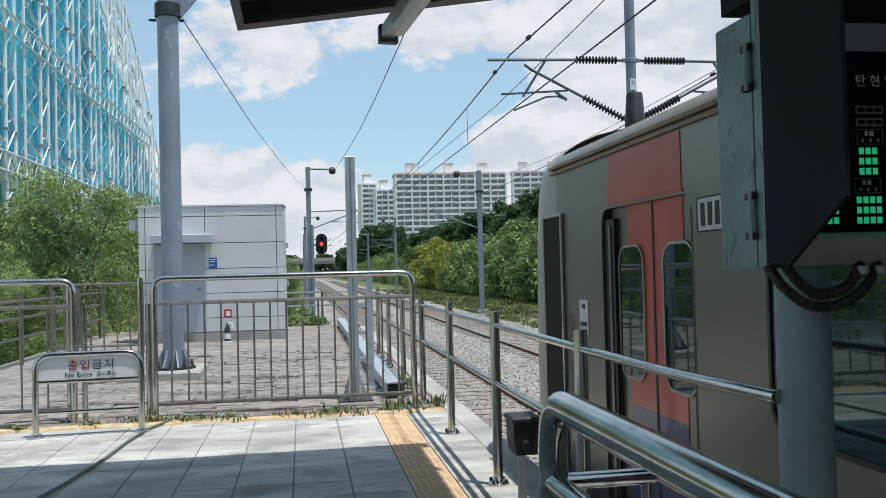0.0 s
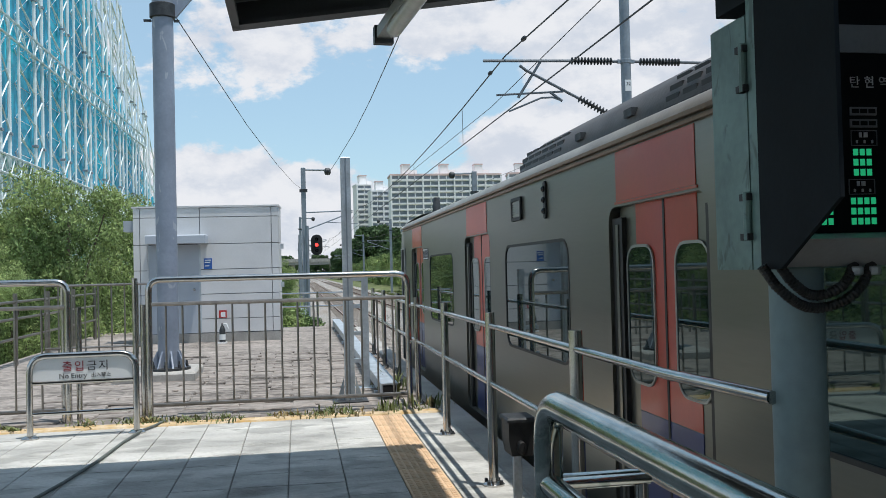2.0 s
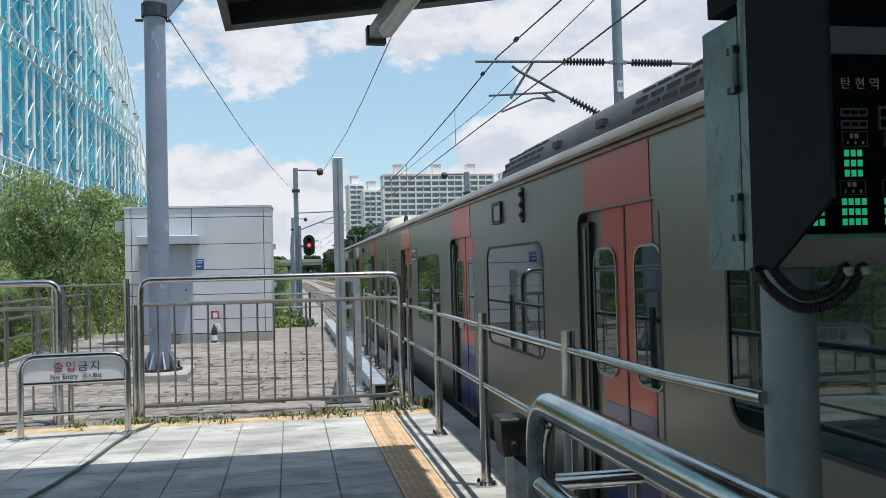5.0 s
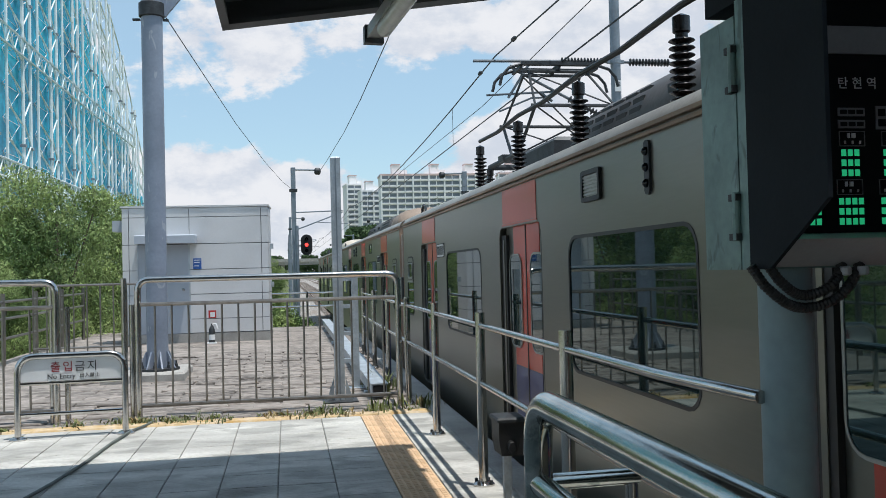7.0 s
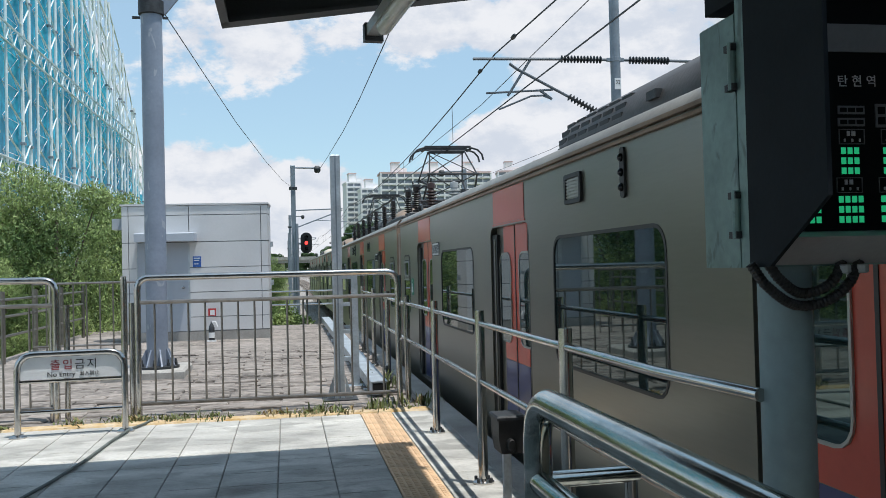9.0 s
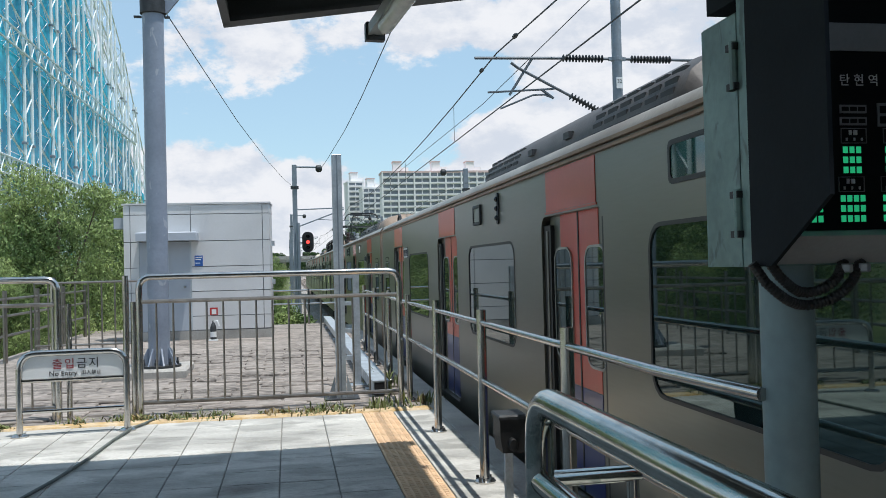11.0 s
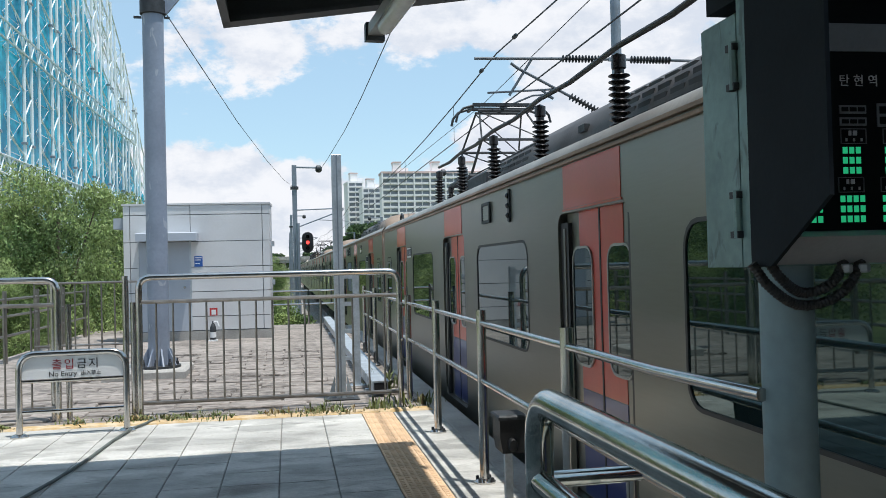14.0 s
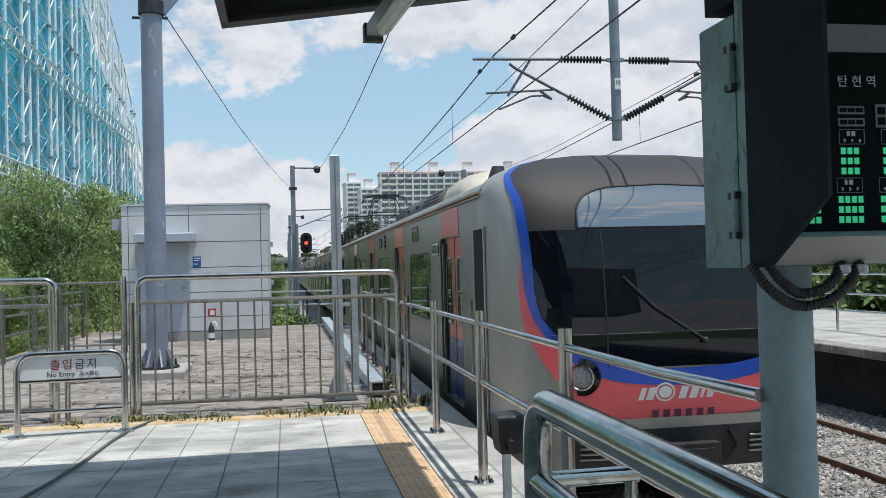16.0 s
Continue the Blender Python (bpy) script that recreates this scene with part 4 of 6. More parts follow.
def signal():
    g = thing("railway_signal", "black railway signal head with one lit aspect on a post", "signal", at=pose(0.42, 35, -1.3))
    part("post", Shape().tube([(0, 0, 0), (0, 0, 4.6)], 0.07, 10), MAST_PAINT, g, smooth=True)
    h = part("head", Shape().prism([(x, -0.06, z) for x, z in rounded(0.14, 0.58, 3.45, 4.25, 0.21, 6)], (0, 0.08, 0)), BLACK_RUBBER, g, "black oval backboard")
    part("bracket", Shape().box(0.0, 0.2, 0.0, 0.04, 3.8, 3.86), MAST_PAINT, g)
    for z, on in ((3.63, False), (3.85, True), (4.07, False)):
        part("hood", Shape().turned([(0.085, 0), (0.085, 0.16), (0.075, 0.16), (0.075, 0.02)], (0.36, -0.06, z), (0, -1, 0), 14), BLACK_RUBBER, h, smooth=True)
        part("lens", Shape().turned([(0.07, 0), (0.07, 0.02), (0.03, 0.03)], (0.36, -0.062, z), (0, -1, 0), 12), mat("lit_red_signal_lens", (0.95, 0.06, 0.05), 0.3, 0, 4, 0.02, 0.0, glow=2.0) if on else CAB_DARK, h, "lit red lens" if on else "")
    part("ladder", Shape().tube([(-0.12, 0.1, 0), (-0.12, 0.1, 4.2)], 0.02, 6).tube([(-0.32, 0.1, 0), (-0.32, 0.1, 4.2)], 0.02, 6), MAST_PAINT, g)
    part("relay_box", Shape().box(-0.45, -0.05, -0.2, 0.2, 0.0, 1.4), GALV, g)
    return g


CAB_DARK = mat("dark_lens", (0.01, 0.012, 0.014), 0.15, 0, 4, 0.1, 0.0)
signal()


# ---- station behind, far platform ----
structure("station_hall", Shape().box(-14, 18, -40, -30, 5.0, 11.5), CONCRETE, "plain raised station hall spanning the tracks", "station building")
structure("station_wall", Shape().box(-9.5, 1.0, -12.3, -12, -1.4, 3.75), CONCRETE, "plain station wall closing the platform", "wall")


def far_railing():
    f = thing("far_platform_railing", "stainless railing on the opposite platform", "railing")
    post = Shape().tube([(0, 0, -0.02), (0, 0, 1.2)], 0.03, 10).mesh("post", True)
    for k in range(12):
        part("post", post, STEEL, f, at=pose(11.2, 6 + 1.8 * k, 0))
    for z in (1.15, 0.75, 0.4):
        part("rail", Shape().tube([(11.2, 6, z), (11.2, 25.8, z)], 0.02, 8), STEEL, f, smooth=True)


far_railing()
s = Shape()
for k in range(420):
    y = -12 + 0.6 * k
    for cx in (3.46, 7.62):
        s.box(cx - 1.2, cx + 1.2, y - 0.12, y + 0.12, -1.3, -1.185)
tagged(part("sleepers", s, SLEEPER, fix=False), "grey-brown concrete sleepers half buried in ballast", "sleepers", kind="stuff")


# ---- golf range netting ----
def net_range():
    NET = mat("teal_netting", (0.006, 0.33, 0.54), 0.9, 0, 0.09, 0.25, 0.0, 2.0, alpha=0.9, tint=(0.03, 0.58, 0.76), spec=0.1)
    NET_LOW = mat("green_netting", (0.006, 0.19, 0.17), 0.9, 0, 0.12, 0.2, 0.0, 2.0, alpha=0.85)
    g = thing("golf_range_net", "tall white truss towers hung with teal netting", "netting structure")
    x0, bay = -24.3, 10.3

    def along(y, pts):
        for (y0, z0), (y1, z1) in zip(pts, pts[1:]):
            if y <= y1:
                return z0 + (z1 - z0) * max(0.0, y - y0) / (y1 - y0)
        return pts[-1][1]

    def top(y):
        return along(y, ((0, 46), (120, 46), (126, 43), (145, 34), (160, 23), (182, 12)))

    def net_top(y):
        return along(y, ((0, 45), (104, 45), (113, 38), (126, 31.5), (142, 24), (160, 16), (182, 12.6)))

    starts = [59.0 + bay * k for k in range(12)]
    flange = Shape().box(-0.24, 0.24, -0.24, 0.24, 0, 0.25, chamfer=0.03).mesh("flange")
    for y in starts:
        for a, b in ((y, y + 2.5), (y + 2.5, y + 5.3), (y + 5.3, y + bay)):
            s = Shape()
            s.v = [(x0 - 0.5, a, 12.5), (x0 - 0.5, b, 12.5), (x0 - 0.5, b, net_top(b)), (x0 - 0.5, a, net_top(a))]
            s.face((0, 1, 2, 3))
            part("net_panel", s, NET, g, "translucent teal net", fix=False)
            s = Shape()
            s.v = [(x0 - 0.5, a, -1.4), (x0 - 0.5, b, -1.4), (x0 - 0.5, b, 12.5), (x0 - 0.5, a, 12.5)]
            s.face((0, 1, 2, 3))
            part("low_net_panel", s, NET_LOW, g, "denser green net", fix=False)
        # a two-legged lattice tower, a lone post, and a braced bay between post and next tower
        s = Shape()
        h = top(y)
        for dy, r in ((0, 0.17), (2.5, 0.17)):
            s.tube([(x0, y + dy, -1.4), (x0, y + dy, h)], r, 6)
        z, side = -1.0, 0
        while z < h - 2.2:
            s.tube([(x0, y + 2.5 * side, z), (x0, y + 2.5 * (1 - side), z + 2.2)], 0.085, 4, False)
            s.tube([(x0 - 0.9, y + 1.25, z), (x0, y + 2.5 * side, z + 1.1)], 0.05, 4, False)
            z, side = z + 2.2, 1 - side
        s.tube([(x0 - 0.9, y + 1.25, -1.4), (x0 - 0.9, y + 1.25, h)], 0.12, 5)
        part("tower", s, WHITE_STEEL, g, "white lattice tower")
        part("post", Shape().tube([(x0, y + 5.3, -1.4), (x0, y + 5.3, top(y + 5.3))], 0.14, 6), WHITE_STEEL, g, "white steel post")
        s, z = Shape(), 0.5
        while z + 2 < top(y + bay):
            s.tube([(x0, y + 5.3, z + 1.4), (x0, y + bay, z)], 0.1, 4, False)
            s.tube([(x0 - 0.35, y + 5.3, z), (x0 - 0.35, y + bay, z + 3.1)], 0.045, 4, False)
            s.tube([(x0 - 0.35, y + 5.3, z + 3.1), (x0 - 0.35, y + bay, z)], 0.045, 4, False)
            s.tube([(x0 - 0.35, y + 5.3, z), (x0 - 0.35, y + bay, z)], 0.035, 4, False)
            z += 3.1
        tagged(part("bay_bracing", s, WHITE_STEEL, g, "white diagonal bracing", fix=False), kind="stuff")
        for z in (14.0, 28.0):
            if z < h:
                for dy in (0, 2.5):
                    part("flange", flange, MAST_PAINT, g, at=pose(x0, y + dy, z))
    for z0 in (10.5, 22.5):
        s = Shape()
        last = max(y for y in starts if top(y) > z0 + 1.5)
        for dz in (0, 1.6):
            s.tube([(x0 + 0.25, starts[0], z0 + dz), (x0 + 0.25, last, z0 + dz)], 0.12, 5)
            s.tube([(x0 - 1.0, starts[0], z0 + dz), (x0 - 1.0, last, z0 + dz)], 0.09, 5)
        y, side = starts[0], 0
        while y < last - 1.2:
            s.tube([(x0 + 0.25, y, z0 + 1.6 * side), (x0 + 0.25, y + 1.25, z0 + 1.6 * (1 - side))], 0.06, 4, False)
            s.tube([(x0 + 0.25, y, z0 + 1.6 * side), (x0 - 1.0, y + 1.25, z0 + 1.6 * side)], 0.045, 4, False)
            y, side = y + 1.25, 1 - side
        part("belt_truss", s, WHITE_STEEL, g, "white horizontal lattice belt", fix=False)
    s, run = Shape(), [100 + 3.0 * k for k in range(27)]
    for dx in (0.0, -2.2):
        s.tube([(x0 + dx, y, top(y)) for y in run], 0.1, 5)
    for k, (a, b) in enumerate(zip(run, run[1:])):
        s.tube([(x0 - 2.2 * (k % 2), a, top(a)), (x0 - 2.2 * ((k + 1) % 2), b, top(b))], 0.05, 4, False)
    part("top_chord", s, WHITE_STEEL, g, "white sloping top truss", fix=False)


net_range()


# ---- apartments ----
def apartment(x, y, w, top, bays, turn=0, floors=None, towers=(), cap=APT_PINK):
    a = thing("apartment_block", "distant white apartment slab with glazed balconies", "apartment building", "apartment blocks", at=pose(x, y, -1.4, 0, 0, turn))
    h = top + 1.4
    floors = floors or int(h / 2.9)
    part("wall", Shape().box(0, w, 0, 14, 0, h), APT_WHITE, a, "white rendered wall")
    part("parapet", Shape().box(-0.4, w + 0.4, -0.5, 14.4, h - 0.3, h + 0.7), cap, a, "plain roof parapet" if cap is APT_WHITE else "faded pink roof parapet")
    bw, fh = w / bays, h / floors
    bal = Shape().box(0.25, bw - 0.25, -0.05, 0.05, 0.95, fh - 0.3).mesh("glazing")
    par = Shape().box(0.1, bw - 0.1, -0.9, 0.0, 0.0, 0.85).mesh("balcony")
    skip = floors - 13 if floors > 13 else 0
    for f in range(skip, floors):
        for b in range(bays):
            q = part("balcony", par, APT_WHITE, a, at=pose(bw * b, 0, fh * f + 0.1))
            part("glazing", bal, APT_DARK, q)
    for b in range(0, bays + 1, 2):
        part("pilaster", Shape().box(bw * b - 0.35, bw * b + 0.35, -1.2, 0, 0, h), APT_WHITE, a)
    for t in towers:
        q = part("stair_tower", Shape().box(t, t + 4.2, 3, 9, h, h + 5.5), APT_WHITE, a, "roof stair tower")
        part("tower_cap", Shape().box(t - 0.2, t + 4.4, 2.8, 9.2, h + 5.5, h + 6.1), APT_PINK, q)
        part("tank", Shape().box(t + 4.5, t + 8, 4, 8, h, h + 3), APT_WHITE, a)
    return a


apartment(48, 450, 57, 49.5, 14, 0, towers=(6, 26, 44))
apartment(114, 470, 46, 52, 10, -8, towers=(4, 20))
apartment(35.5, 520, 8.5, 51.5, 2, 6, towers=(2,), cap=APT_WHITE)
apartment(42.2, 500, 10, 46.0, 3, 4, towers=(3,), cap=APT_WHITE)

# ---- train ----
PITCH, FIRST, STEP = 20.0, 2.93, 4.787
HALF = 1.56
CAR_X = 3.46
CAR_CREAM = mat("cream_roof_unit_paint", (0.50, 0.45, 0.37), 0.5, 0, 2, 0.2, 0.05, 30)
HOOD_BROWN = mat("dusty_brown_roof_unit_paint", (0.25, 0.19, 0.145), 0.6, 0, 2, 0.2, 0.05, 30)
CAR_UNIT = mat("dark_grey_roof_unit", (0.075, 0.07, 0.068), 0.55, 0.1, 2, 0.25, 0.1, 30)
CAR_HOOD = mat("cab_hood_grey", (0.034, 0.033, 0.034), 0.62, 0.0, 1, 0.12, 0.02, 30, spec=0.3)
CAR_NOSE_BLUE = mat("cab_blue_stripe", (0.012, 0.07, 0.44), 0.3, 0, 1, 0.06, 0.0, 30, coat=0.4)
CAR_NOSE_RED = mat("cab_coral_red_paint", (0.80, 0.115, 0.125), 0.35, 0, 1, 0.06, 0.0, 30, coat=0.3)
CAR_NOSE_GREY = mat("cab_grey_shell", (0.36, 0.352, 0.325), 0.38, 0.3, 1, 0.08, 0.01, 30)
CAB_GLASS = mat("cab_windscreen_glass", (0.004, 0.006, 0.009), 0.015, 0, 3, 0.1, 0, 20, spec=0.42)
CAB_TOP_GLASS = mat("cab_upper_glass", (0.01, 0.016, 0.02), 0.015, 0, 3, 0.1, 0, 20, spec=1.0, coat=1.0)
CAB_TOP_GLASS.node_tree.nodes["Principled BSDF"].inputs["Coat IOR"].default_value = 3.6
LAMP_LENS = mat("clear_lamp_lens", (0.34, 0.35, 0.36), 0.15, 0.3, 60, 0.4, 0.2, 90)
NUMBER_PURPLE = mat("dark_purple_lettering", (0.10, 0.02, 0.07), 0.5, 0, 4, 0.1, 0.0)
FRAME_GREY = mat("pale_grey_window_frame", (0.38, 0.39, 0.37), 0.4, 0.5, 4, 0.1, 0.02)
PLATE_WHITE = mat("white_plate", (0.68, 0.69, 0.68), 0.5, 0, 4, 0.06, 0.0)
INK = mat("black_ink_and_slot_shade", (0.025, 0.027, 0.03), 0.6, 0, 4, 0.1, 0.0)
SIGN_GREEN = mat("green_pictogram_sign", (0.03, 0.22, 0.13), 0.5, 0, 4, 0.1, 0.0)
PORCELAIN = mat("brown_glazed_porcelain", (0.016, 0.013, 0.013), 0.25, 0, 10, 0.2, 0.0)
RED_PORCELAIN = mat("red_brown_porcelain", (0.022, 0.011, 0.010), 0.35, 0, 10, 0.2, 0.0)
GREY_PORCELAIN = mat("pale_grey_porcelain", (0.4, 0.42, 0.43), 0.3, 0, 10, 0.15, 0.0)
BROWN_PORCELAIN = mat("light_red_brown_porcelain", (0.055, 0.03, 0.028), 0.35, 0, 10, 0.2, 0.0)
GANGWAY_BROWN = mat("weathered_brown_end_wall", (0.32, 0.23, 0.17), 0.6, 0.2, 2, 0.2, 0.05)
END_TAN = mat("dusty_tan_end_panel", (0.48, 0.40, 0.33), 0.6, 0.1, 2, 0.18, 0.05)
UNDER = mat("dirty_black_underframe", (0.03, 0.028, 0.026), 0.8, 0.2, 3, 0.3, 0.2)


def pierced(outline, holes, x, depth):
    """A side sheet in the plane of x, given as (y, z) outlines, with its holes let through and their edges turned in."""
    bm = bmesh.new()
    rims = []
    for loop in [outline] + holes:
        vs = [bm.verts.new((x, y, z)) for y, z in loop]
        rims.append([bm.edges.new((vs[i], vs[(i + 1) % len(vs)])) for i in range(len(vs))])
    bmesh.ops.triangle_fill(bm, edges=[e for r in rims for e in r], use_beauty=True)
    for r in rims[1:]:
        g = bmesh.ops.extrude_edge_only(bm, edges=r)
        bmesh.ops.translate(bm, verts=[v for v in g["geom"] if isinstance(v, bmesh.types.BMVert)], vec=(depth, 0, 0))
    me = bpy.data.meshes.new("skin")
    bmesh.ops.recalc_face_normals(bm, faces=bm.faces)
    bm.to_mesh(me)
    bm.free()
    return me


def plate(outline, x0, x1):
    """A slab between x0 and x1 with an outline in (y, z)."""
    return Shape().prism([(x0, y, z) for y, z in outline], (x1 - x0, 0, 0))


def ring(outer, inner, x0, x1):
    """A frame between two outlines of equal length."""
    s = Shape()
    n = len(outer)
    for o, x in ((outer, x0), (inner, x0), (inner, x1), (outer, x1)):
        s.v += [(x, y, z) for y, z in o]
    for i in range(n):
        j = (i + 1) % n
        for a, b in ((0, 1), (1, 2), (2, 3), (3, 0)):
            s.face((a * n + i, a * n + j, b * n + j, b * n + i))
    return s


DOOR_Y = [-(FIRST + STEP * j) for j in range(4)]
BAY_Y = [(a + b) / 2 + 0.11 for a, b in zip(DOOR_Y, DOOR_Y[1:])]
BAY_Y[1] += 0.04
END_Y = [-1.06, -PITCH + 0.99]
CACHE = {}


def cached(key, make, smooth=False):
    if key not in CACHE:
        made = make()
        CACHE[key] = made if isinstance(made, bpy.types.Mesh) else made.mesh(key, smooth)
    return CACHE[key]


def door_hole(y):
    return rounded(y - 0.62, y + 0.73, -0.06, 1.845, 0.1)


def window_hole(y):
    return rounded(y - 0.97, y + 0.97, 0.79, 1.69, 0.14)


def end_hole(y):
    return rounded(y - 0.335, y + 0.335, 0.80, 1.69, 0.12)


def car_skin(front_cab, rear_cab):
    y1 = -0.3 if not front_cab else -1.2
    y0 = -PITCH + (0.24 if not rear_cab else 1.2)
    holes = [door_hole(y) for y in DOOR_Y] + [window_hole(y) for y in BAY_Y]
    if not front_cab:
        holes.append(end_hole(END_Y[0]))
    if not rear_cab:
        holes.append(end_hole(END_Y[1]))
    return pierced([(y0, -0.32), (y1, -0.32), (y1, 2.2), (y0, 2.2)], holes, -HALF, 0.06)


def door_leaf(side):
    """One sliding leaf; its meeting edge is at y = 0 and it runs to side * 0.62."""
    c = side
    x = -HALF + 0.05
    span = lambda a, b: sorted((a * c, b * c))
    leaf = cached(f"leaf{c}", lambda: plate([(p, z) for p, z in ((span(0.008, 0.66)[0], -0.05), (span(0.008, 0.66)[1], -0.05), (span(0.008, 0.66)[1], 1.86), (span(0.008, 0.66)[0], 1.86))], x, x + 0.035))
    a, b = span(0.012, 0.4)
    red = cached(f"red{c}", lambda: plate([(a, 0.66), (b, 0.66), (b, 1.85), (a, 1.85)], x - 0.004, x))
    blue = cached(f"blue{c}", lambda: plate([(a, -0.04), (b, -0.04), (b, 0.656), (a, 0.656)], x - 0.004, x))
    w0, w1 = span(0.15, 0.53)
    frame_ = cached(f"doorframe{c}", lambda: ring(rounded(w0 - 0.014, w1 + 0.014, 0.808, 1.612, 0.12), rounded(w0 + 0.002, w1 - 0.002, 0.824, 1.596, 0.1), x - 0.014, x), True)
    pane = cached(f"doorpane{c}", lambda: plate(rounded(w0, w1, 0.822, 1.598, 0.1), x - 0.01, x - 0.005))
    return leaf, red, blue, frame_, pane


def side_parts(c, turn, front_cab, rear_cab, sign=None):
    """Skin, doors, windows and small fittings of one side, turned half round for the far one."""
    at = turn
    if turn is not None and front_cab != rear_cab:
        front_cab, rear_cab = rear_cab, front_cab
    part("side_skin", cached(f"skin{front_cab}{rear_cab}", lambda: car_skin(front_cab, rear_cab)), CAR_STEEL, c, at=at)
    base = turn or Matrix.Identity(4)
    for y in DOOR_Y:
        m = base @ Matrix.Translation((0, y, 0))
        for side in (1, -1):
            leaf, red, blue, fr, pane = door_leaf(side)
            d = part("door_leaf", leaf, CAR_STEEL, c, at=m)
            part("red_panel", red, CAR_RED, d, "red-orange painted panel")
            part("navy_panel", blue, CAR_BLUE, d, "navy painted lower panel")
            part("window_frame", fr, FRAME_GREY, d)
            part("pane", pane, CAR_GLASS, d, "dark reflecting glass")
        part("door_seal", cached("seal", lambda: Shape().box(-HALF + 0.042, -HALF + 0.06, -0.012, 0.012, -0.05, 1.85)), GASKET_AND_INSIDE, c, at=m)
        part("red_band", cached("band", lambda: Shape().box(-HALF - 0.004, -HALF, -0.5, 0.58, 1.875, 2.17)), CAR_RED, c, "red-orange painted band over the door", at=m)
        part("drip_ledge", cached("ledge", lambda: Shape().box(-HALF - 0.007, -HALF, -0.52, 0.6, 1.858, 1.872)), CAR_RED, c, at=m)
        part("door_jamb", cached("jamb", lambda: Shape().box(-HALF + 0.02, -HALF + 0.049, 0.56, 0.727, -0.05, 1.78)), GASKET_AND_INSIDE, c, at=m)
        part("jamb_strip", cached("jstrip", lambda: Shape().box(-HALF + 0.012, -HALF + 0.02, 0.61, 0.65, -0.05, 1.74)), CAR_STEEL, c, at=m)
        part("door_jamb", cached("jamb2", lambda: Shape().box(-HALF + 0.005, -HALF + 0.049, -0.617, -0.58, -0.05, 1.78)), GASKET_AND_INSIDE, c, at=m)
    for y in BAY_Y:
        m = base @ Matrix.Translation((0, y, 0))
        w = part("window", cached("wring", lambda: ring(rounded(-0.98, 0.98, 0.78, 1.70, 0.15), rounded(-0.958, 0.958, 0.802, 1.678, 0.13), -HALF - 0.003, -HALF + 0.02), True), GASKET_AND_INSIDE, c, "wide window in a black gasket", at=m)
        part("pane", cached("wpane", lambda: plate(rounded(-0.965, 0.965, 0.795, 1.685, 0.13), -HALF + 0.004, -HALF + 0.012)), CAR_GLASS, w, "dark reflecting glass")
    for y, on in zip(END_Y, (not front_cab, not rear_cab)):
        if not on:
            continue
        m = base @ Matrix.Translation((0, y, 0))
        w = part("end_window", cached("ering", lambda: ring(rounded(-0.345, 0.345, 0.79, 1.70, 0.13), rounded(-0.322, 0.322, 0.813, 1.677, 0.11), -HALF - 0.004, -HALF + 0.02), True), GASKET_AND_INSIDE, c, "narrow window with a grey hopper sash", at=m)
        part("pane", cached("epane", lambda: plate(rounded(-0.33, 0.33, 0.805, 1.40, 0.1), -HALF + 0.004, -HALF + 0.012)), CAR_GLASS, w)
        part("sash_plate", cached("sash", lambda: ring(rounded(-0.318, 0.318, 1.305, 1.675, 0.11), rounded(-0.25, 0.25, 1.36, 1.60, 0.05), -HALF - 0.006, -HALF + 0.01), True), CAR_STEEL, w, "plain steel sash plate")
        h = part("hopper_frame", cached("hopper", lambda: ring(rounded(-0.252, 0.252, 1.352, 1.602, 0.05), rounded(-0.225, 0.225, 1.382, 1.578, 0.035), -HALF - 0.016, -HALF + 0.01), True), FRAME_GREY, w)
        part("hopper_line", cached("hline", lambda: ring(rounded(-0.266, 0.266, 1.342, 1.616, 0.06), rounded(-0.253, 0.253, 1.353, 1.603, 0.05), -HALF - 0.009, -HALF)), GASKET_AND_INSIDE, h)
        part("hopper_sill", cached("hsill", lambda: Shape().box(-HALF - 0.02, -HALF, -0.3, 0.3, 1.298, 1.318)), FRAME_GREY, w)
        part("hopper_pane", cached("hpane", lambda: plate(rounded(-0.23, 0.23, 1.376, 1.584, 0.035), -HALF, -HALF + 0.008)), CAR_GLASS, w)
    # gutter, plates and fittings
    y0, y1 = -PITCH + (1.1 if rear_cab else 0.22), -(1.1 if front_cab else 0.22)
    part("gutter", cached(f"gut{front_cab}{rear_cab}", lambda: Shape().box(-HALF - 0.022, -HALF + 0.01, y0, y1, 2.178, 2.196).box(-HALF - 0.03, -HALF + 0.01, y0, y1, 2.214, 2.236)), GANGWAY_BROWN, c, "brown stained rain gutter", at=at)
    for y in (DOOR_Y[0] - 0.935, DOOR_Y[3] + 1.09):
        p = part("number_plate", cached("nplate", lambda: plate(rounded(-0.25, 0.25, 1.645, 1.805, 0.015, 2), -HALF - 0.006, -HALF)), PLATE_WHITE, c, "white enamel number plate with dark rim", at=base @ Matrix.Translation((0, y, 0)))
        part("rim", cached("nrim", lambda: ring(rounded(-0.255, 0.255, 1.64, 1.81, 0.02, 2), rounded(-0.247, 0.247, 1.648, 1.802, 0.012, 2), -HALF - 0.009, -HALF - 0.002)), INK, p)
        for k in range(6):
            part("digit_bar", cached("nbar", lambda: Shape().box(-HALF - 0.009, -HALF - 0.006, -0.02, 0.02, 1.67, 1.78)), INK, p, at=pose(0, -0.19 + 0.076 * k, 0))
    y = BAY_Y[1]
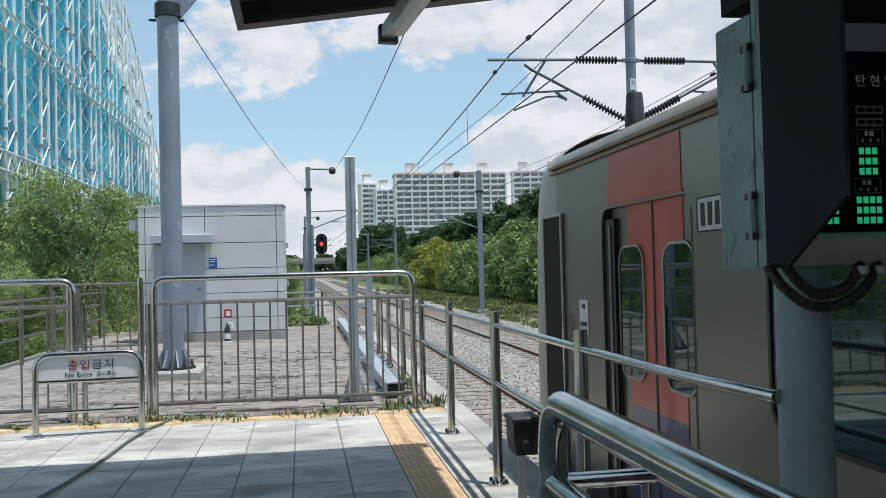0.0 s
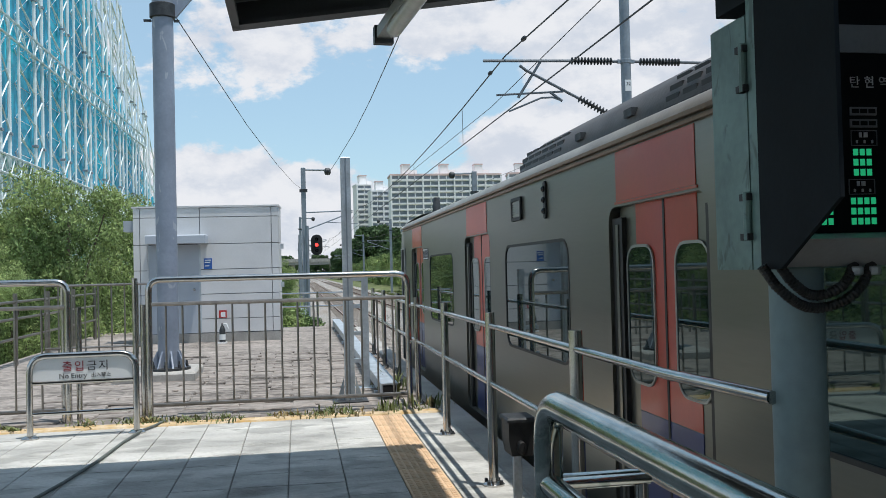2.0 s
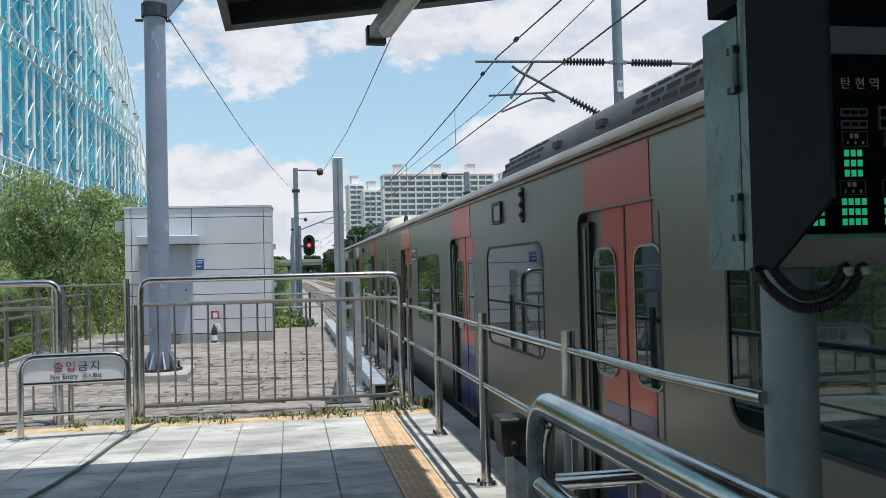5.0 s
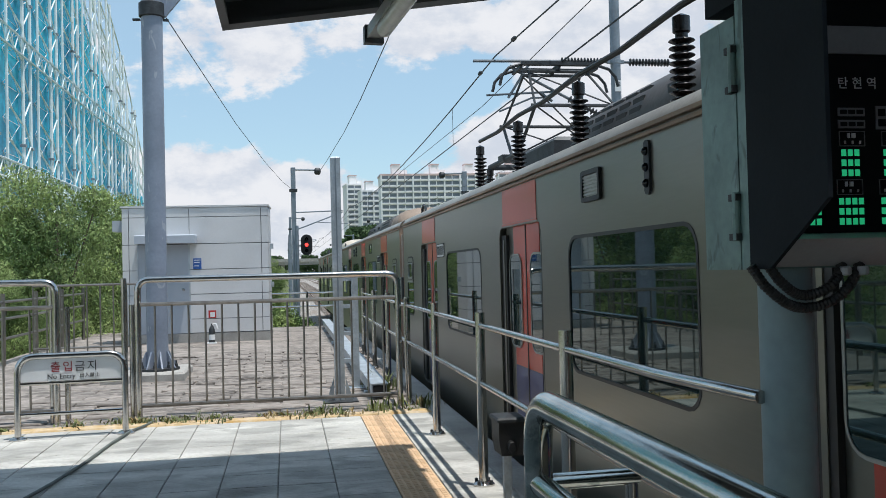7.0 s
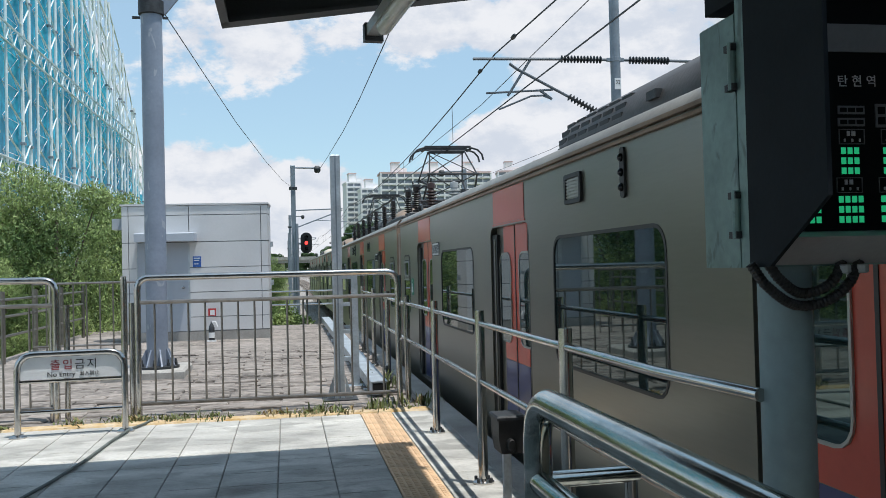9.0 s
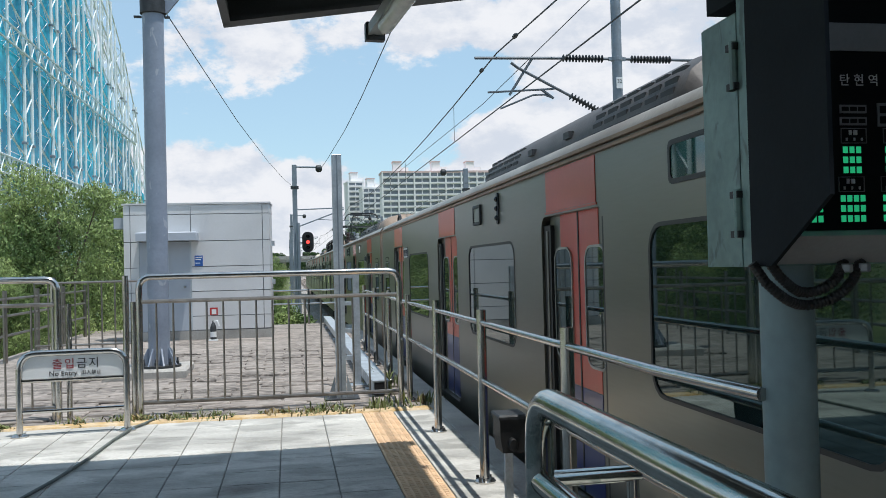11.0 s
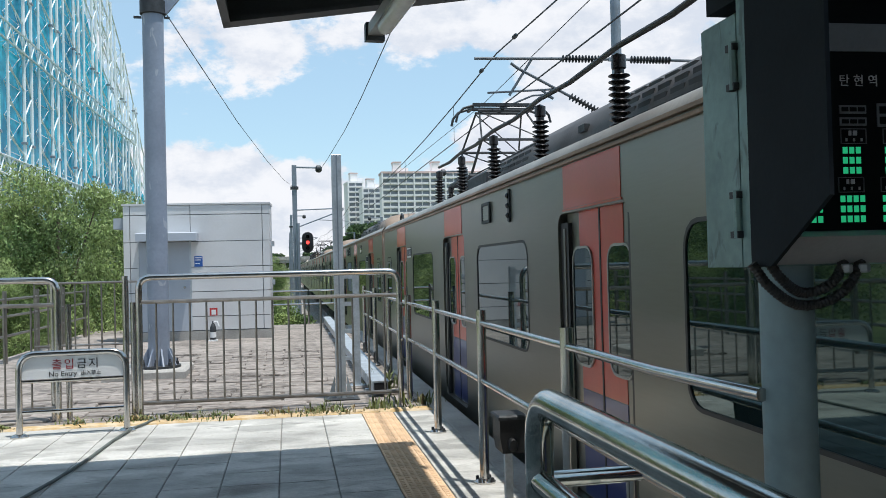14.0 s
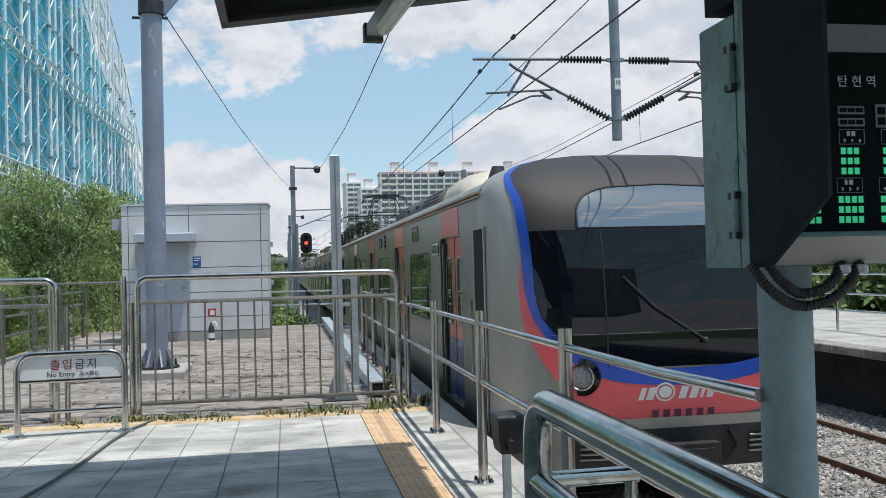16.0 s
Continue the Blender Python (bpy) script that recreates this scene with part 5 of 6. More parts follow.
    v = part("vent_grille", cached("grille", lambda: ring(rounded(-0.17, 0.17, 1.9, 2.1, 0.02, 2), rounded(-0.14, 0.14, 1.93, 2.07, 0.012, 2), -HALF - 0.02, -HALF)), DARK_IRON, c, "dark framed louvred vent", at=base @ Matrix.Translation((0, y + 0.46, 0)))
    part("louvres", cached("louvres", lambda: grille_slats()), FRAME_GREY, v)
    l = part("lamp_strip", cached("lstrip", lambda: plate(rounded(-0.035, 0.035, 1.865, 2.155, 0.03, 3), -HALF - 0.014, -HALF)), DARK_IRON, c, "upright strip of three unlit side lamps", at=base @ Matrix.Translation((0, y - 0.43, 0)))
    for z in (1.925, 2.01, 2.095):
        part("lens", cached("lens", lambda: Shape().turned([(0.024, 0), (0.024, 0.012), (0.012, 0.024), (0.002, 0.027)], (-HALF - 0.012, 0, 0), (-1, 0, 0), 10), True), CAB_GLASS, l, at=pose(0, 0, z))
    d = part("destination_display", cached("dring", lambda: ring(rounded(-0.31, 0.31, 1.88, 2.1, 0.04, 3), rounded(-0.285, 0.285, 1.905, 2.075, 0.03, 3), -HALF - 0.008, -HALF)), GASKET_AND_INSIDE, c, "blank destination window", at=base @ Matrix.Translation((0, BAY_Y[2] + 0.38, 0)))
    part("pane", cached("dpane", lambda: plate(rounded(-0.29, 0.29, 1.9, 2.08, 0.03, 3), -HALF - 0.004, -HALF - 0.001)), CAR_GLASS, d)
    if sign:
        s = part("accessible_sign", cached("wsign", lambda: plate(rounded(-0.105, 0.105, 1.08, 1.33, 0.015, 2), -HALF - 0.005, -HALF)), SIGN_GREEN, c, "green wheelchair pictogram sign", at=base @ Matrix.Translation((0, END_Y[1] + 0.69 if sign == "rear" else END_Y[0] - 0.59, 0)))
        part("pictogram", cached("wheel", lambda: Shape().tube([(-HALF - 0.007, 0.008 + 0.045 * math.cos(a / 2), 1.165 + 0.045 * math.sin(a / 2)) for a in range(4, 13)], 0.007, 5).tube([(-HALF - 0.007, 0.012, 1.265), (-HALF - 0.007, 0.008, 1.19), (-HALF - 0.007, -0.035, 1.185), (-HALF - 0.007, -0.06, 1.13)], 0.008, 5).turned([(0.016, 0), (0.016, 0.003)], (-HALF - 0.005, 0.014, 1.295), (-1, 0, 0), 10).tube([(-HALF - 0.007, 0.01, 1.235), (-HALF - 0.007, -0.035, 1.23)], 0.006, 5)), PLATE_WHITE, s)


def grille_slats():
    s = Shape()
    s.box(-HALF - 0.006, -HALF, -0.14, 0.14, 1.93, 2.07)
    for k in range(6):
        z = 1.94 + 0.022 * k
        s.box(-HALF - 0.014, -HALF - 0.006, -0.14, 0.14, z, z + 0.012)
    return s


ROOF = [(-HALF, 2.2), (-1.552, 2.25), (-1.51, 2.315), (-1.4, 2.365), (-1.0, 2.42), (-0.5, 2.45), (0, 2.46)]
CROWN = [(-HALF, 2.2), (-1.545, 2.26), (-1.47, 2.36), (-1.3, 2.46), (-1.0, 2.54), (-0.5, 2.60), (0, 2.62)]


def roof_shape(y0, y1):
    s = Shape()
    prof = ROOF + [(-x, z) for x, z in ROOF[-2::-1]]
    return s.grid(lambda u, v: (prof[round(u * (len(prof) - 1))][0], y0 + (y1 - y0) * v, prof[round(u * (len(prof) - 1))][1]), len(prof) - 1, 1)


def roof_unit_shape(y0, y1, top=2.9, w=0.98, end=0.45):
    """A rounded roof hood between y0 and y1."""
    prof = [(-w, 2.38), (-w, 2.58), (-w + 0.06, 2.72), (-w + 0.22, 2.84), (-w + 0.5, top), (0, top + 0.015)]
    prof = prof + [(-x, z) for x, z in prof[-2::-1]]
    n = len(prof) - 1

    def fn(u, v):
        x, z = prof[round(u * n)]
        y = y0 + (y1 - y0) * v
        k = min(1.0, min(abs(y - y0), abs(y - y1)) / end)
        k = math.sqrt(max(0.0, 1 - (1 - k) ** 2))
        return x * (0.9 + 0.1 * k), y, 2.38 + (z - 2.38) * (0.12 + 0.88 * k)

    s = Shape().grid(fn, n, 24)
    return s


def unit_slats(y0, y1):
    """Rows of blocks on the hood's flank, to be coloured black as the shade in slots."""
    s = Shape()
    for z, x in ((2.5, -0.978), (2.575, -0.966), (2.65, -0.934), (2.72, -0.88)):
        y = y0
        while y < y1 - 0.1:
            s.box(x - 0.012, x + 0.05, y, y + 0.2, z, z + 0.045)
            y += 0.27
    return s


def roof_parts(c, panto, front_cab, rear_cab):
    y0, y1 = -PITCH + (1.1 if rear_cab else 0.2), -(1.1 if front_cab else 0.2)
    part("roof", cached(f"roof{front_cab}{rear_cab}", lambda: roof_shape(y0, y1), True), CAR_ROOF_EDGE, c, "pale grey curved metal roof")
    u = part("air_conditioner", cached("ac", lambda: roof_unit_shape(-13.3, -7.1, end=0.35), True), CAR_UNIT, c, "dark grey louvred roof air conditioner")
    for y0 in (-8.9, -12.9):
        # black blocks paint the shaded louvre slots; the hood is not cut
        tagged(part("louvre_slot_shade", cached(f"slots{y0}", lambda: unit_slats(y0, y0 + 1.5)), INK, u), kind="stuff")
    for y in (-9.5, -10.7):
        part("lifting_lug", cached("lug", lambda: Shape().box(-1.0, -0.95, -0.08, 0.08, 2.6, 2.66)), DARK_IRON, u, at=pose(0, y, 0))
    part("end_hood", cached(f"hood{front_cab or rear_cab}", lambda: roof_unit_shape(-15.1, -13.32, 2.9, 0.98, 0.42), True), CAR_CREAM if front_cab or rear_cab else HOOD_BROWN, c, "cream roof hood" if front_cab or rear_cab else "dusty brown roof hood")
    if panto:
        for y in (-3.8, -16.2):
            pantograph(c, y)
        x = -1.12
        ys = [-4.3, -6.1, -8.0, -9.9, -11.9, -13.9, -15.7]
        for y in ys:
            part("post_insulator", cached("ins", lambda: insulator(0.075, 0.6, 9), True), PORCELAIN, c, "ribbed brown post insulator", at=pose(x, y, 2.36))
        part("bus_cable", cached("bus", lambda: Shape().tube([(x, y + d, 3.03 - (0.03 if d else 0)) for y in ys for d in (0, -0.9)][:-1], 0.022, 8), True), BLACK_RUBBER, c, "thick black high-voltage cable")
        for y in (-17.9, -18.98):
            q = part("arrester", cached("arr", lambda: insulator(0.085, 0.48, 7), True), RED_PORCELAIN, c, "ribbed red-brown arrester", at=pose(-1.08, y, 2.5))
            part("stand", cached("arrstand", lambda: Shape().box(-0.16, 0.16, -0.2, 0.2, -0.12, 0.0, chamfer=0.012)), DARK_IRON, q)
            part("terminal", cached("arrterm", lambda: Shape().box(-0.07, 0.07, -0.1, 0.1, 0.47, 0.52, chamfer=0.012).tube([(-0.06, 0, 0.52), (-0.06, 0, 0.58)], 0.015, 6)), DARK_IRON, q)
        part("arrester", cached("arrw", lambda: insulator(0.105, 0.58, 7), True), BROWN_PORCELAIN, c, "ribbed red-brown lightning arrester", at=pose(-0.85, -19.27, 2.43))
        part("arrester", cached("arrg", lambda: insulator(0.11, 0.58, 7), True), GREY_PORCELAIN, c, "ribbed pale grey arrester", at=pose(-0.45, -19.4, 2.43))
        for k, pts in enumerate((((-1.08, -18.98, 3.0), (-1.0, -18.6, 3.02), (-1.02, -18.2, 2.92), (-1.08, -17.9, 3.06)), ((-0.85, -19.27, 2.95), (-0.95, -19.1, 2.98), (-1.08, -18.98, 2.9)), ((-0.85, -19.27, 3.1), (-0.8, -18.9, 2.98), (-0.9, -18.6, 3.12), (-0.6, -17.6, 3.1)))):
            part("jumper_cable", cached(f"jump{k}", lambda: Shape().tube(pts, 0.018, 7), True), DARK_IRON, c)
        for k, (a, b, y0, y1, z0, z1) in enumerate(((-0.6, 0.2, -18.9, -17.6, 2.42, 2.7), (-1.2, -0.8, -17.4, -15.0, 2.36, 2.55), (-0.9, -0.4, -6.6, -5.4, 2.4, 2.75))):
            part("roof_switchgear", cached(f"gear{k}", lambda: Shape().box(a, b, y0, y1, z0, z1, chamfer=0.04)), DARK_IRON, c)


def insulator(r, h, ribs):
    prof = [(r * 0.9, 0), (r * 0.9, 0.05), (r * 0.45, 0.06)]
    for k in range(ribs):
        z = 0.08 + (h - 0.2) * k / ribs
        d = (h - 0.2) / ribs
        prof += [(r * 0.5, z), (r * 1.05, z + d * 0.45), (r * 1.0, z + d * 0.6), (r * 0.5, z + d * 0.8)]
    prof += [(r * 0.5, h - 0.1), (r * 0.7, h - 0.09), (r * 0.7, h), (0.01, h + 0.02)]
    return Shape().turned(prof, sides=14)


def pantograph(c, y):
    m = pose(0, y, 0)
    p = part("pantograph", cached("pbase", lambda: Shape().tube([(-0.7, -0.8, 2.86), (0.7, -0.8, 2.86), (0.7, 0.8, 2.86), (-0.7, 0.8, 2.86), (-0.7, -0.8, 2.86)], 0.028, 8).box(-0.75, 0.75, -0.12, 0.12, 2.84, 2.92)), DARK_IRON, c, "raised dark steel pantograph", at=m)
    for sx in (-0.7, 0.7):
        for sy in (-0.8, 0.8):
            part("base_insulator", cached("pins", lambda: insulator(0.07, 0.42, 6), True), PORCELAIN, p, at=pose(sx, sy, 2.42))
    for sx in (-1, 1):
        for sy in (-1, 1):
            k = f"{sx}{sy}"
            part("lower_arm", cached("plow" + k, lambda: Shape().tube([(sx * 0.55, sy * 0.15, 2.92), (sx * 0.5, sy * 0.8, 3.42)], 0.021, 7), True), DARK_IRON, p)
            part("upper_arm", cached("pup" + k, lambda: Shape().tube([(sx * 0.5, sy * 0.8, 3.42), (sx * 0.38, sy * 0.12, 3.98)], 0.016, 6), True), DARK_IRON, p)
            part("cross_stay", cached("pcross" + k, lambda: Shape().tube([(sx * 0.5, sy * 0.8, 3.42), (-sx * 0.38, sy * 0.14, 3.96)], 0.011, 5)), DARK_IRON, p)
            part("cross_stay", cached("pcrossb" + k, lambda: Shape().tube([(sx * 0.55, sy * 0.15, 2.92), (-sx * 0.5, sy * 0.8, 3.42)], 0.011, 5)), DARK_IRON, p)
    for sy in (-1, 1):
        part("knee_bar", cached(f"pknee{sy}", lambda: Shape().tube([(-0.55, sy * 0.8, 3.42), (0.55, sy * 0.8, 3.42)], 0.022, 7), True), DARK_IRON, p)
        part("top_bar", cached(f"ptop{sy}", lambda: Shape().tube([(-0.4, sy * 0.12, 3.98), (0.4, sy * 0.12, 3.98)], 0.022, 6), True), DARK_IRON, p)
    def head():
        s = Shape()
        for sy in (-0.2, 0.2):
            s.tube([(-0.78, sy, 3.78), (-0.75, sy, 3.9), (-0.66, sy, 4.0), (-0.5, sy, 4.05), (0.5, sy, 4.05), (0.66, sy, 4.0), (0.75, sy, 3.9), (0.78, sy, 3.78)], 0.02, 7)
            s.box(-0.5, 0.5, sy - 0.04, sy + 0.04, 4.04, 4.085)
        for sx in (-0.5, 0, 0.5):
            s.box(sx - 0.02, sx + 0.02, -0.2, 0.2, 4.0, 4.04)
        return s
    part("collector_head", cached("phead", head, True), DARK_IRON, p)


def end_parts(c, y, out):
    """Gangway, corner posts and grips at a coupled end; out is the way away from the car."""
    flip = pose(0, y, 0) if out > 0 else pose(0, y, 0, 0, 0, 180)
    part("end_wall", cached("endwall", lambda: Shape().prism([(px, -0.06, pz) for px, pz in [(-HALF + 0.002, -0.32)] + ROOF + [(-a, b) for a, b in ROOF[-2::-1]] + [(HALF - 0.002, -0.32)]], (0, 0.04, 0))), GANGWAY_BROWN, c, "weathered brown-grey end wall", at=flip)
    part("gangway", cached("gang", lambda: bellows()), BLACK_RUBBER, c, "black folded gangway bellows", at=flip)
    for side in (-1, 1):
        e = side * HALF
        x0, x1 = sorted((e - side * 0.2, e - side * 0.022))
        if out > 0:
            f = part("corner_fairing", cached(f"fair{side}", lambda: Shape().box(x0, x1, -0.11, 0.06, -0.3, 2.14, chamfer=0.01).box(*sorted((e - side * 0.2, e - side * 0.05)), 0.06, 0.2, -0.3, 2.1)), GANGWAY_BROWN, c, "stained brown corner fairing", at=flip)
            part("latch_box", cached(f"latch{side}", lambda: Shape().box(*sorted((e - side * 0.03, e - side * 0.012)), -0.06, 0.02, 1.8, 1.98).box(*sorted((e - side * 0.03, e - side * 0.004)), -0.05, 0.01, 1.9, 1.93)), INK, f, "black latch box")
        else:
            f = part("corner_fairing", cached(f"rfair{side}", lambda: Shape().box(*sorted((e - side * 0.2, e - side * 0.03)), -0.04, 0.06, -0.3, 2.1, chamfer=0.01)), END_TAN, c, "pale tan corner fairing", at=flip)
            part("seal_strip", cached(f"rseal{side}", lambda: Shape().box(*sorted((e - side * 0.2, e - side * 0.045)), 0.06, 0.12, -0.3, 2.2)), INK, f)
            d = part("damper_plate", cached(f"damp{side}", lambda: Shape().box(*sorted((e - side * 0.05, e + side * 0.004)), -0.03, 0.045, 1.0, 1.37, chamfer=0.006)), FRAME_GREY, f, "pale bolted steel plate")
            part("damper_block", cached(f"dblock{side}", lambda: Shape().box(*sorted((e - side * 0.16, e - side * 0.004)), 0.045, 0.15, 1.0, 1.37)), INK, f)
            for z in (1.05, 1.19, 1.33):
                part("bolt", cached(f"dbolt{side}", lambda: Shape().turned([(0.012, 0), (0.012, 0.01), (0.004, 0.014)], (e + side * 0.004, 0.005, 0), (side, 0, 0), 6)), INK, d, at=pose(0, 0, z))
    part("coupling_cable", cached("jumper", lambda: Shape().tube([(-1.2, -0.3, 2.38), (-1.2, -0.22, 2.52), (-1.2, -0.05, 2.56), (-1.2, 0.12, 2.5), (-1.2, 0.16, 2.3)], 0.02, 7), True), DARK_IRON, c, "bent roof cable hoop", at=flip)


def bellows():
    s = Shape()
    for k in range(5):
        y = -0.02 + 0.055 * k
        w = 0.62 if k % 2 else 0.68
        s.box(-w, w, y, y + 0.055, -0.15, 2.1 if k % 2 else 2.16)
    return s


# the cab's shell: a plan that bulges forward, raked back towards the top
def shell_half(z):
    if z <= 2.2:
        return HALF - 0.05 * max(0, -z) / 0.32
    pts = [(b, -a) for a, b in CROWN]
    for (z0, w0), (z1, w1) in zip(pts, pts[1:]):
        if z <= z1:
            return w0 + (w1 - w0) * (z - z0) / (z1 - z0)
    return 0.0


def shell_depth(z):
    pts = [(-0.4, 1.14), (0.3, 1.27), (0.75, 1.28), (1.2, 1.25), (1.8, 1.15), (2.1, 1.0), (2.35, 0.72), (2.5, 0.4), (2.58, 0.16), (2.62, 0.0)]
    n = len(pts)
    way = [(pts[min(i + 1, n - 1)][1] - pts[max(i - 1, 0)][1]) / (pts[min(i + 1, n - 1)][0] - pts[max(i - 1, 0)][0]) for i in range(n)]
    for i in range(n - 1):
        (z0, d0), (z1, d1) = pts[i], pts[i + 1]
        if z <= z1:
            h = z1 - z0
            f = max(0.0, (z - z0) / h)
            return (1 + 2 * f) * (1 - f) ** 2 * d0 + f * (1 - f) ** 2 * h * way[i] + f * f * (3 - 2 * f) * d1 + f * f * (f - 1) * h * way[i + 1]
    return 0.0


def shell(a, z, off=0.0):
    """A point of the shell: a in degrees from straight ahead, z the height; y runs forward from the cab's start."""
    r = radians(a)
    w, d = shell_half(z) + off, shell_depth(z) + off
    sx, cx = math.sin(r), math.cos(r)
    x = w * math.copysign(abs(sx) ** 0.45, sx)
    y = d * abs(cx) ** 0.45 - 1.2
    return x, y, z


def shell_at(x, z, off=0.0):
    """The shell's point straight ahead of a place x across the cab."""
    r = min(1.0, abs(x) / shell_half(z)) ** (1 / 0.45)
    return shell(math.copysign(math.degrees(math.asin(r)), x), z, off)


# the outline of the dark mask, from the roof down the flank and under the screen: (degrees, height)
MASK = [(63, 2.58), (57, 2.42), (45, 2.15), (42.5, 1.83), (41.2, 1.5), (40.6, 1.25), (37.5, 1.05), (29.5, 0.88), (20, 0.73), (10.5, 0.62), (0, 0.55)]


def on_mask(t):
    k = min(int(t * (len(MASK) - 1)), len(MASK) - 2)
    f = t * (len(MASK) - 1) - k
    p = [MASK[max(0, min(len(MASK) - 1, k + i))] for i in (-1, 0, 1, 2)]
    return [0.5 * ((2 * p[1][i]) + (p[2][i] - p[0][i]) * f + (2 * p[0][i] - 5 * p[1][i] + 4 * p[2][i] - p[3][i]) * f * f + (3 * p[1][i] - p[0][i] - 3 * p[2][i] + p[3][i]) * f ** 3) for i in (0, 1)]


def mask_angle(z):
    """How far to the side the mask reaches at a height."""
    if z >= MASK[0][1]:
        return MASK[0][0]
    for (a0, z0), (a1, z1) in zip(MASK, MASK[1:]):
        if z >= z1:
            return a1 + (a0 - a1) * (z - z1) / (z0 - z1)
    return 0.0


def stripe(s, inner, outer, off, t0=0.0, t1=1.0, n=40):
    """A band beside the mask on both flanks; inner and outer give how far down and out it lies at t."""
    for side in (1, -1):
        def fn(u, v):
            t = t0 + (t1 - t0) * u
            a, z = on_mask(t)
            k = inner(t) + (outer(t) - inner(t)) * v
            # out to the side at the flank, down under the screen
            turn = min(1.0, max(0.0, (t - 0.45) / 0.4))
            a2 = a + k * 75 * (1 - turn) * (1.0 if turn < 1 else 0)
            return shell(side * a2, z - k * turn * 1.0, off)
        s.grid(fn, n, 3)
    return s


def cab(c, at):
    n = part("cab_shell", cached("cabshell", lambda: Shape().grid(lambda u, v: shell(-90 + 180 * u, -0.34 + 2.955 * v), 48, 44), True), CAR_NOSE_GREY, c, "rounded grey cab shell", at=at)
    part("hood", cached("cabhood", lambda: Shape().grid(lambda u, v: shell((-1 + 2 * u) * mask_angle(1.80 + 0.79 * v), 1.80 + 0.79 * v, 0.014), 36, 32), True), CAR_HOOD, n, "dark grey painted hood")
    part("windscreen", cached("cabglass", lambda: Shape().grid(lambda u, v: shell((-1 + 2 * u) * mask_angle(0.58 + 1.215 * v), 0.57 + 1.225 * v, 0.014), 40, 40), True), CAB_GLASS, n, "wide black windscreen")
    part("upper_window", cached("cabarch", lambda: Shape().grid(lambda u, v: shell((-1 + 2 * u) * 16.5 * (1 - v ** 3.2) ** 0.7, 1.82 + 0.40 * v, 0.022), 24, 20), True), CAB_TOP_GLASS, n, "arched upper window")
    part("upper_window_rim", cached("cabrim", lambda: Shape().tube([shell(16.5 * k, z, 0.022) for k, z in [(-1.02, 1.815)] + [(-(1.02 - 0.02 * i) * (1 - (i / 16) ** 3.2) ** 0.7, 1.82 + 0.405 * i / 16) for i in range(1, 17)] + [((1 - (i / 16) ** 3.2) ** 0.7, 1.82 + 0.405 * i / 16) for i in range(15, 0, -1)] + [(1.02, 1.815)]], 0.012, 6)), GASKET_AND_INSIDE, n)
    part("blue_stripe", cached("cabblue", lambda: stripe(Shape(), lambda t: 0.0, lambda t: 0.10 + 0.05 * max(0, t - 0.6) / 0.4, 0.018), True), CAR_NOSE_BLUE, n, "bright blue curved stripe")
    part("red_stripe", cached("cabred", lambda: stripe(Shape(), lambda t: 0.10 + 0.05 * max(0, t - 0.6) / 0.4, lambda t: 0.10 + 0.37 * min(1, (t - 0.36) / 0.5) ** 1.25, 0.016, 0.37, 1.0), True), CAR_NOSE_RED, n, "coral red band sweeping under the screen")
    part("screen_divider", cached("cabdiv", lambda: Shape().tube([shell(9.5, 0.58 + 1.2 * i / 8, 0.016) for i in range(9)], 0.008, 6)), GASKET_AND_INSIDE, n)
    part("screen_sill", cached("cabsill", lambda: Shape().tube([shell(-32 + 8 * i, 0.87, 0.018) for i in range(9)], 0.007, 6)), GASKET_AND_INSIDE, n)
    part("wiper", cached("wiper", lambda: Shape().tube([Vector(shell(5, 1.37, 0.04)), Vector(shell(1, 1.1, 0.045)), Vector(shell(-0.6, 0.79, 0.04))], 0.012, 6).turned([(0.03, 0), (0.03, 0.04), (0.02, 0.05)], shell(-0.6, 0.79, 0.016), (0, 1, 0), 10)), INK, n, "black wiper")
    for a in (18.5, -18.5):
        p, q = Vector(shell(a, 0.505, 0.016)), Vector(shell(a, 0.505, 0.1))
        way = (q - p).normalized()
        h = part("headlight", cached(f"lamphouse{a}", lambda: Shape().turned([(0.165, -0.05), (0.165, 0.008), (0.12, 0.014), (0.115, 0.005)], p, way, 20), True), CAB_GLASS, n, "round headlight in a black housing")
        part("lens", cached(f"lamp{a}", lambda: Shape().turned([(0.088, 0.0), (0.088, 0.02), (0.06, 0.03), (0.01, 0.034)], p, way, 18), True), LAMP_LENS, h, "clear unlit lamp lens")
        part("lamp_rim", cached(f"lamprim{a}", lambda: Shape().turned([(0.118, 0.0), (0.118, 0.03), (0.105, 0.036), (0.09, 0.016)], p, way, 20), True), STEEL, h, "bright metal rim")
    def logo():
        s = Shape()
        for x0, x1 in ((0.43, 0.38), (0.36, 0.29), (0.06, -0.01), (-0.04, -0.11), (-0.14, -0.17), (-0.2, -0.26)):
            s.grid(lambda u, v: shell_at(x0 + (x1 - x0) * u - 0.035 * v, 0.28 + 0.11 * v, 0.022), 3, 2)
        for r0, r1 in ((0.0, 0.055), (0.068, 0.085)):
            s.grid(lambda u, v: shell_at(0.18 + 1.1 * (r0 + (r1 - r0) * v) * math.cos(2 * math.pi * u), 0.345 + (r0 + (r1 - r0) * v) * math.sin(2 * math.pi * u), 0.022), 20, 1)
        return s
    part("emblem", cached("logo", logo), PLATE_WHITE, n, "white operator emblem shapes")
    for k in range(6):
        x0 = -0.285 + 0.104 * k
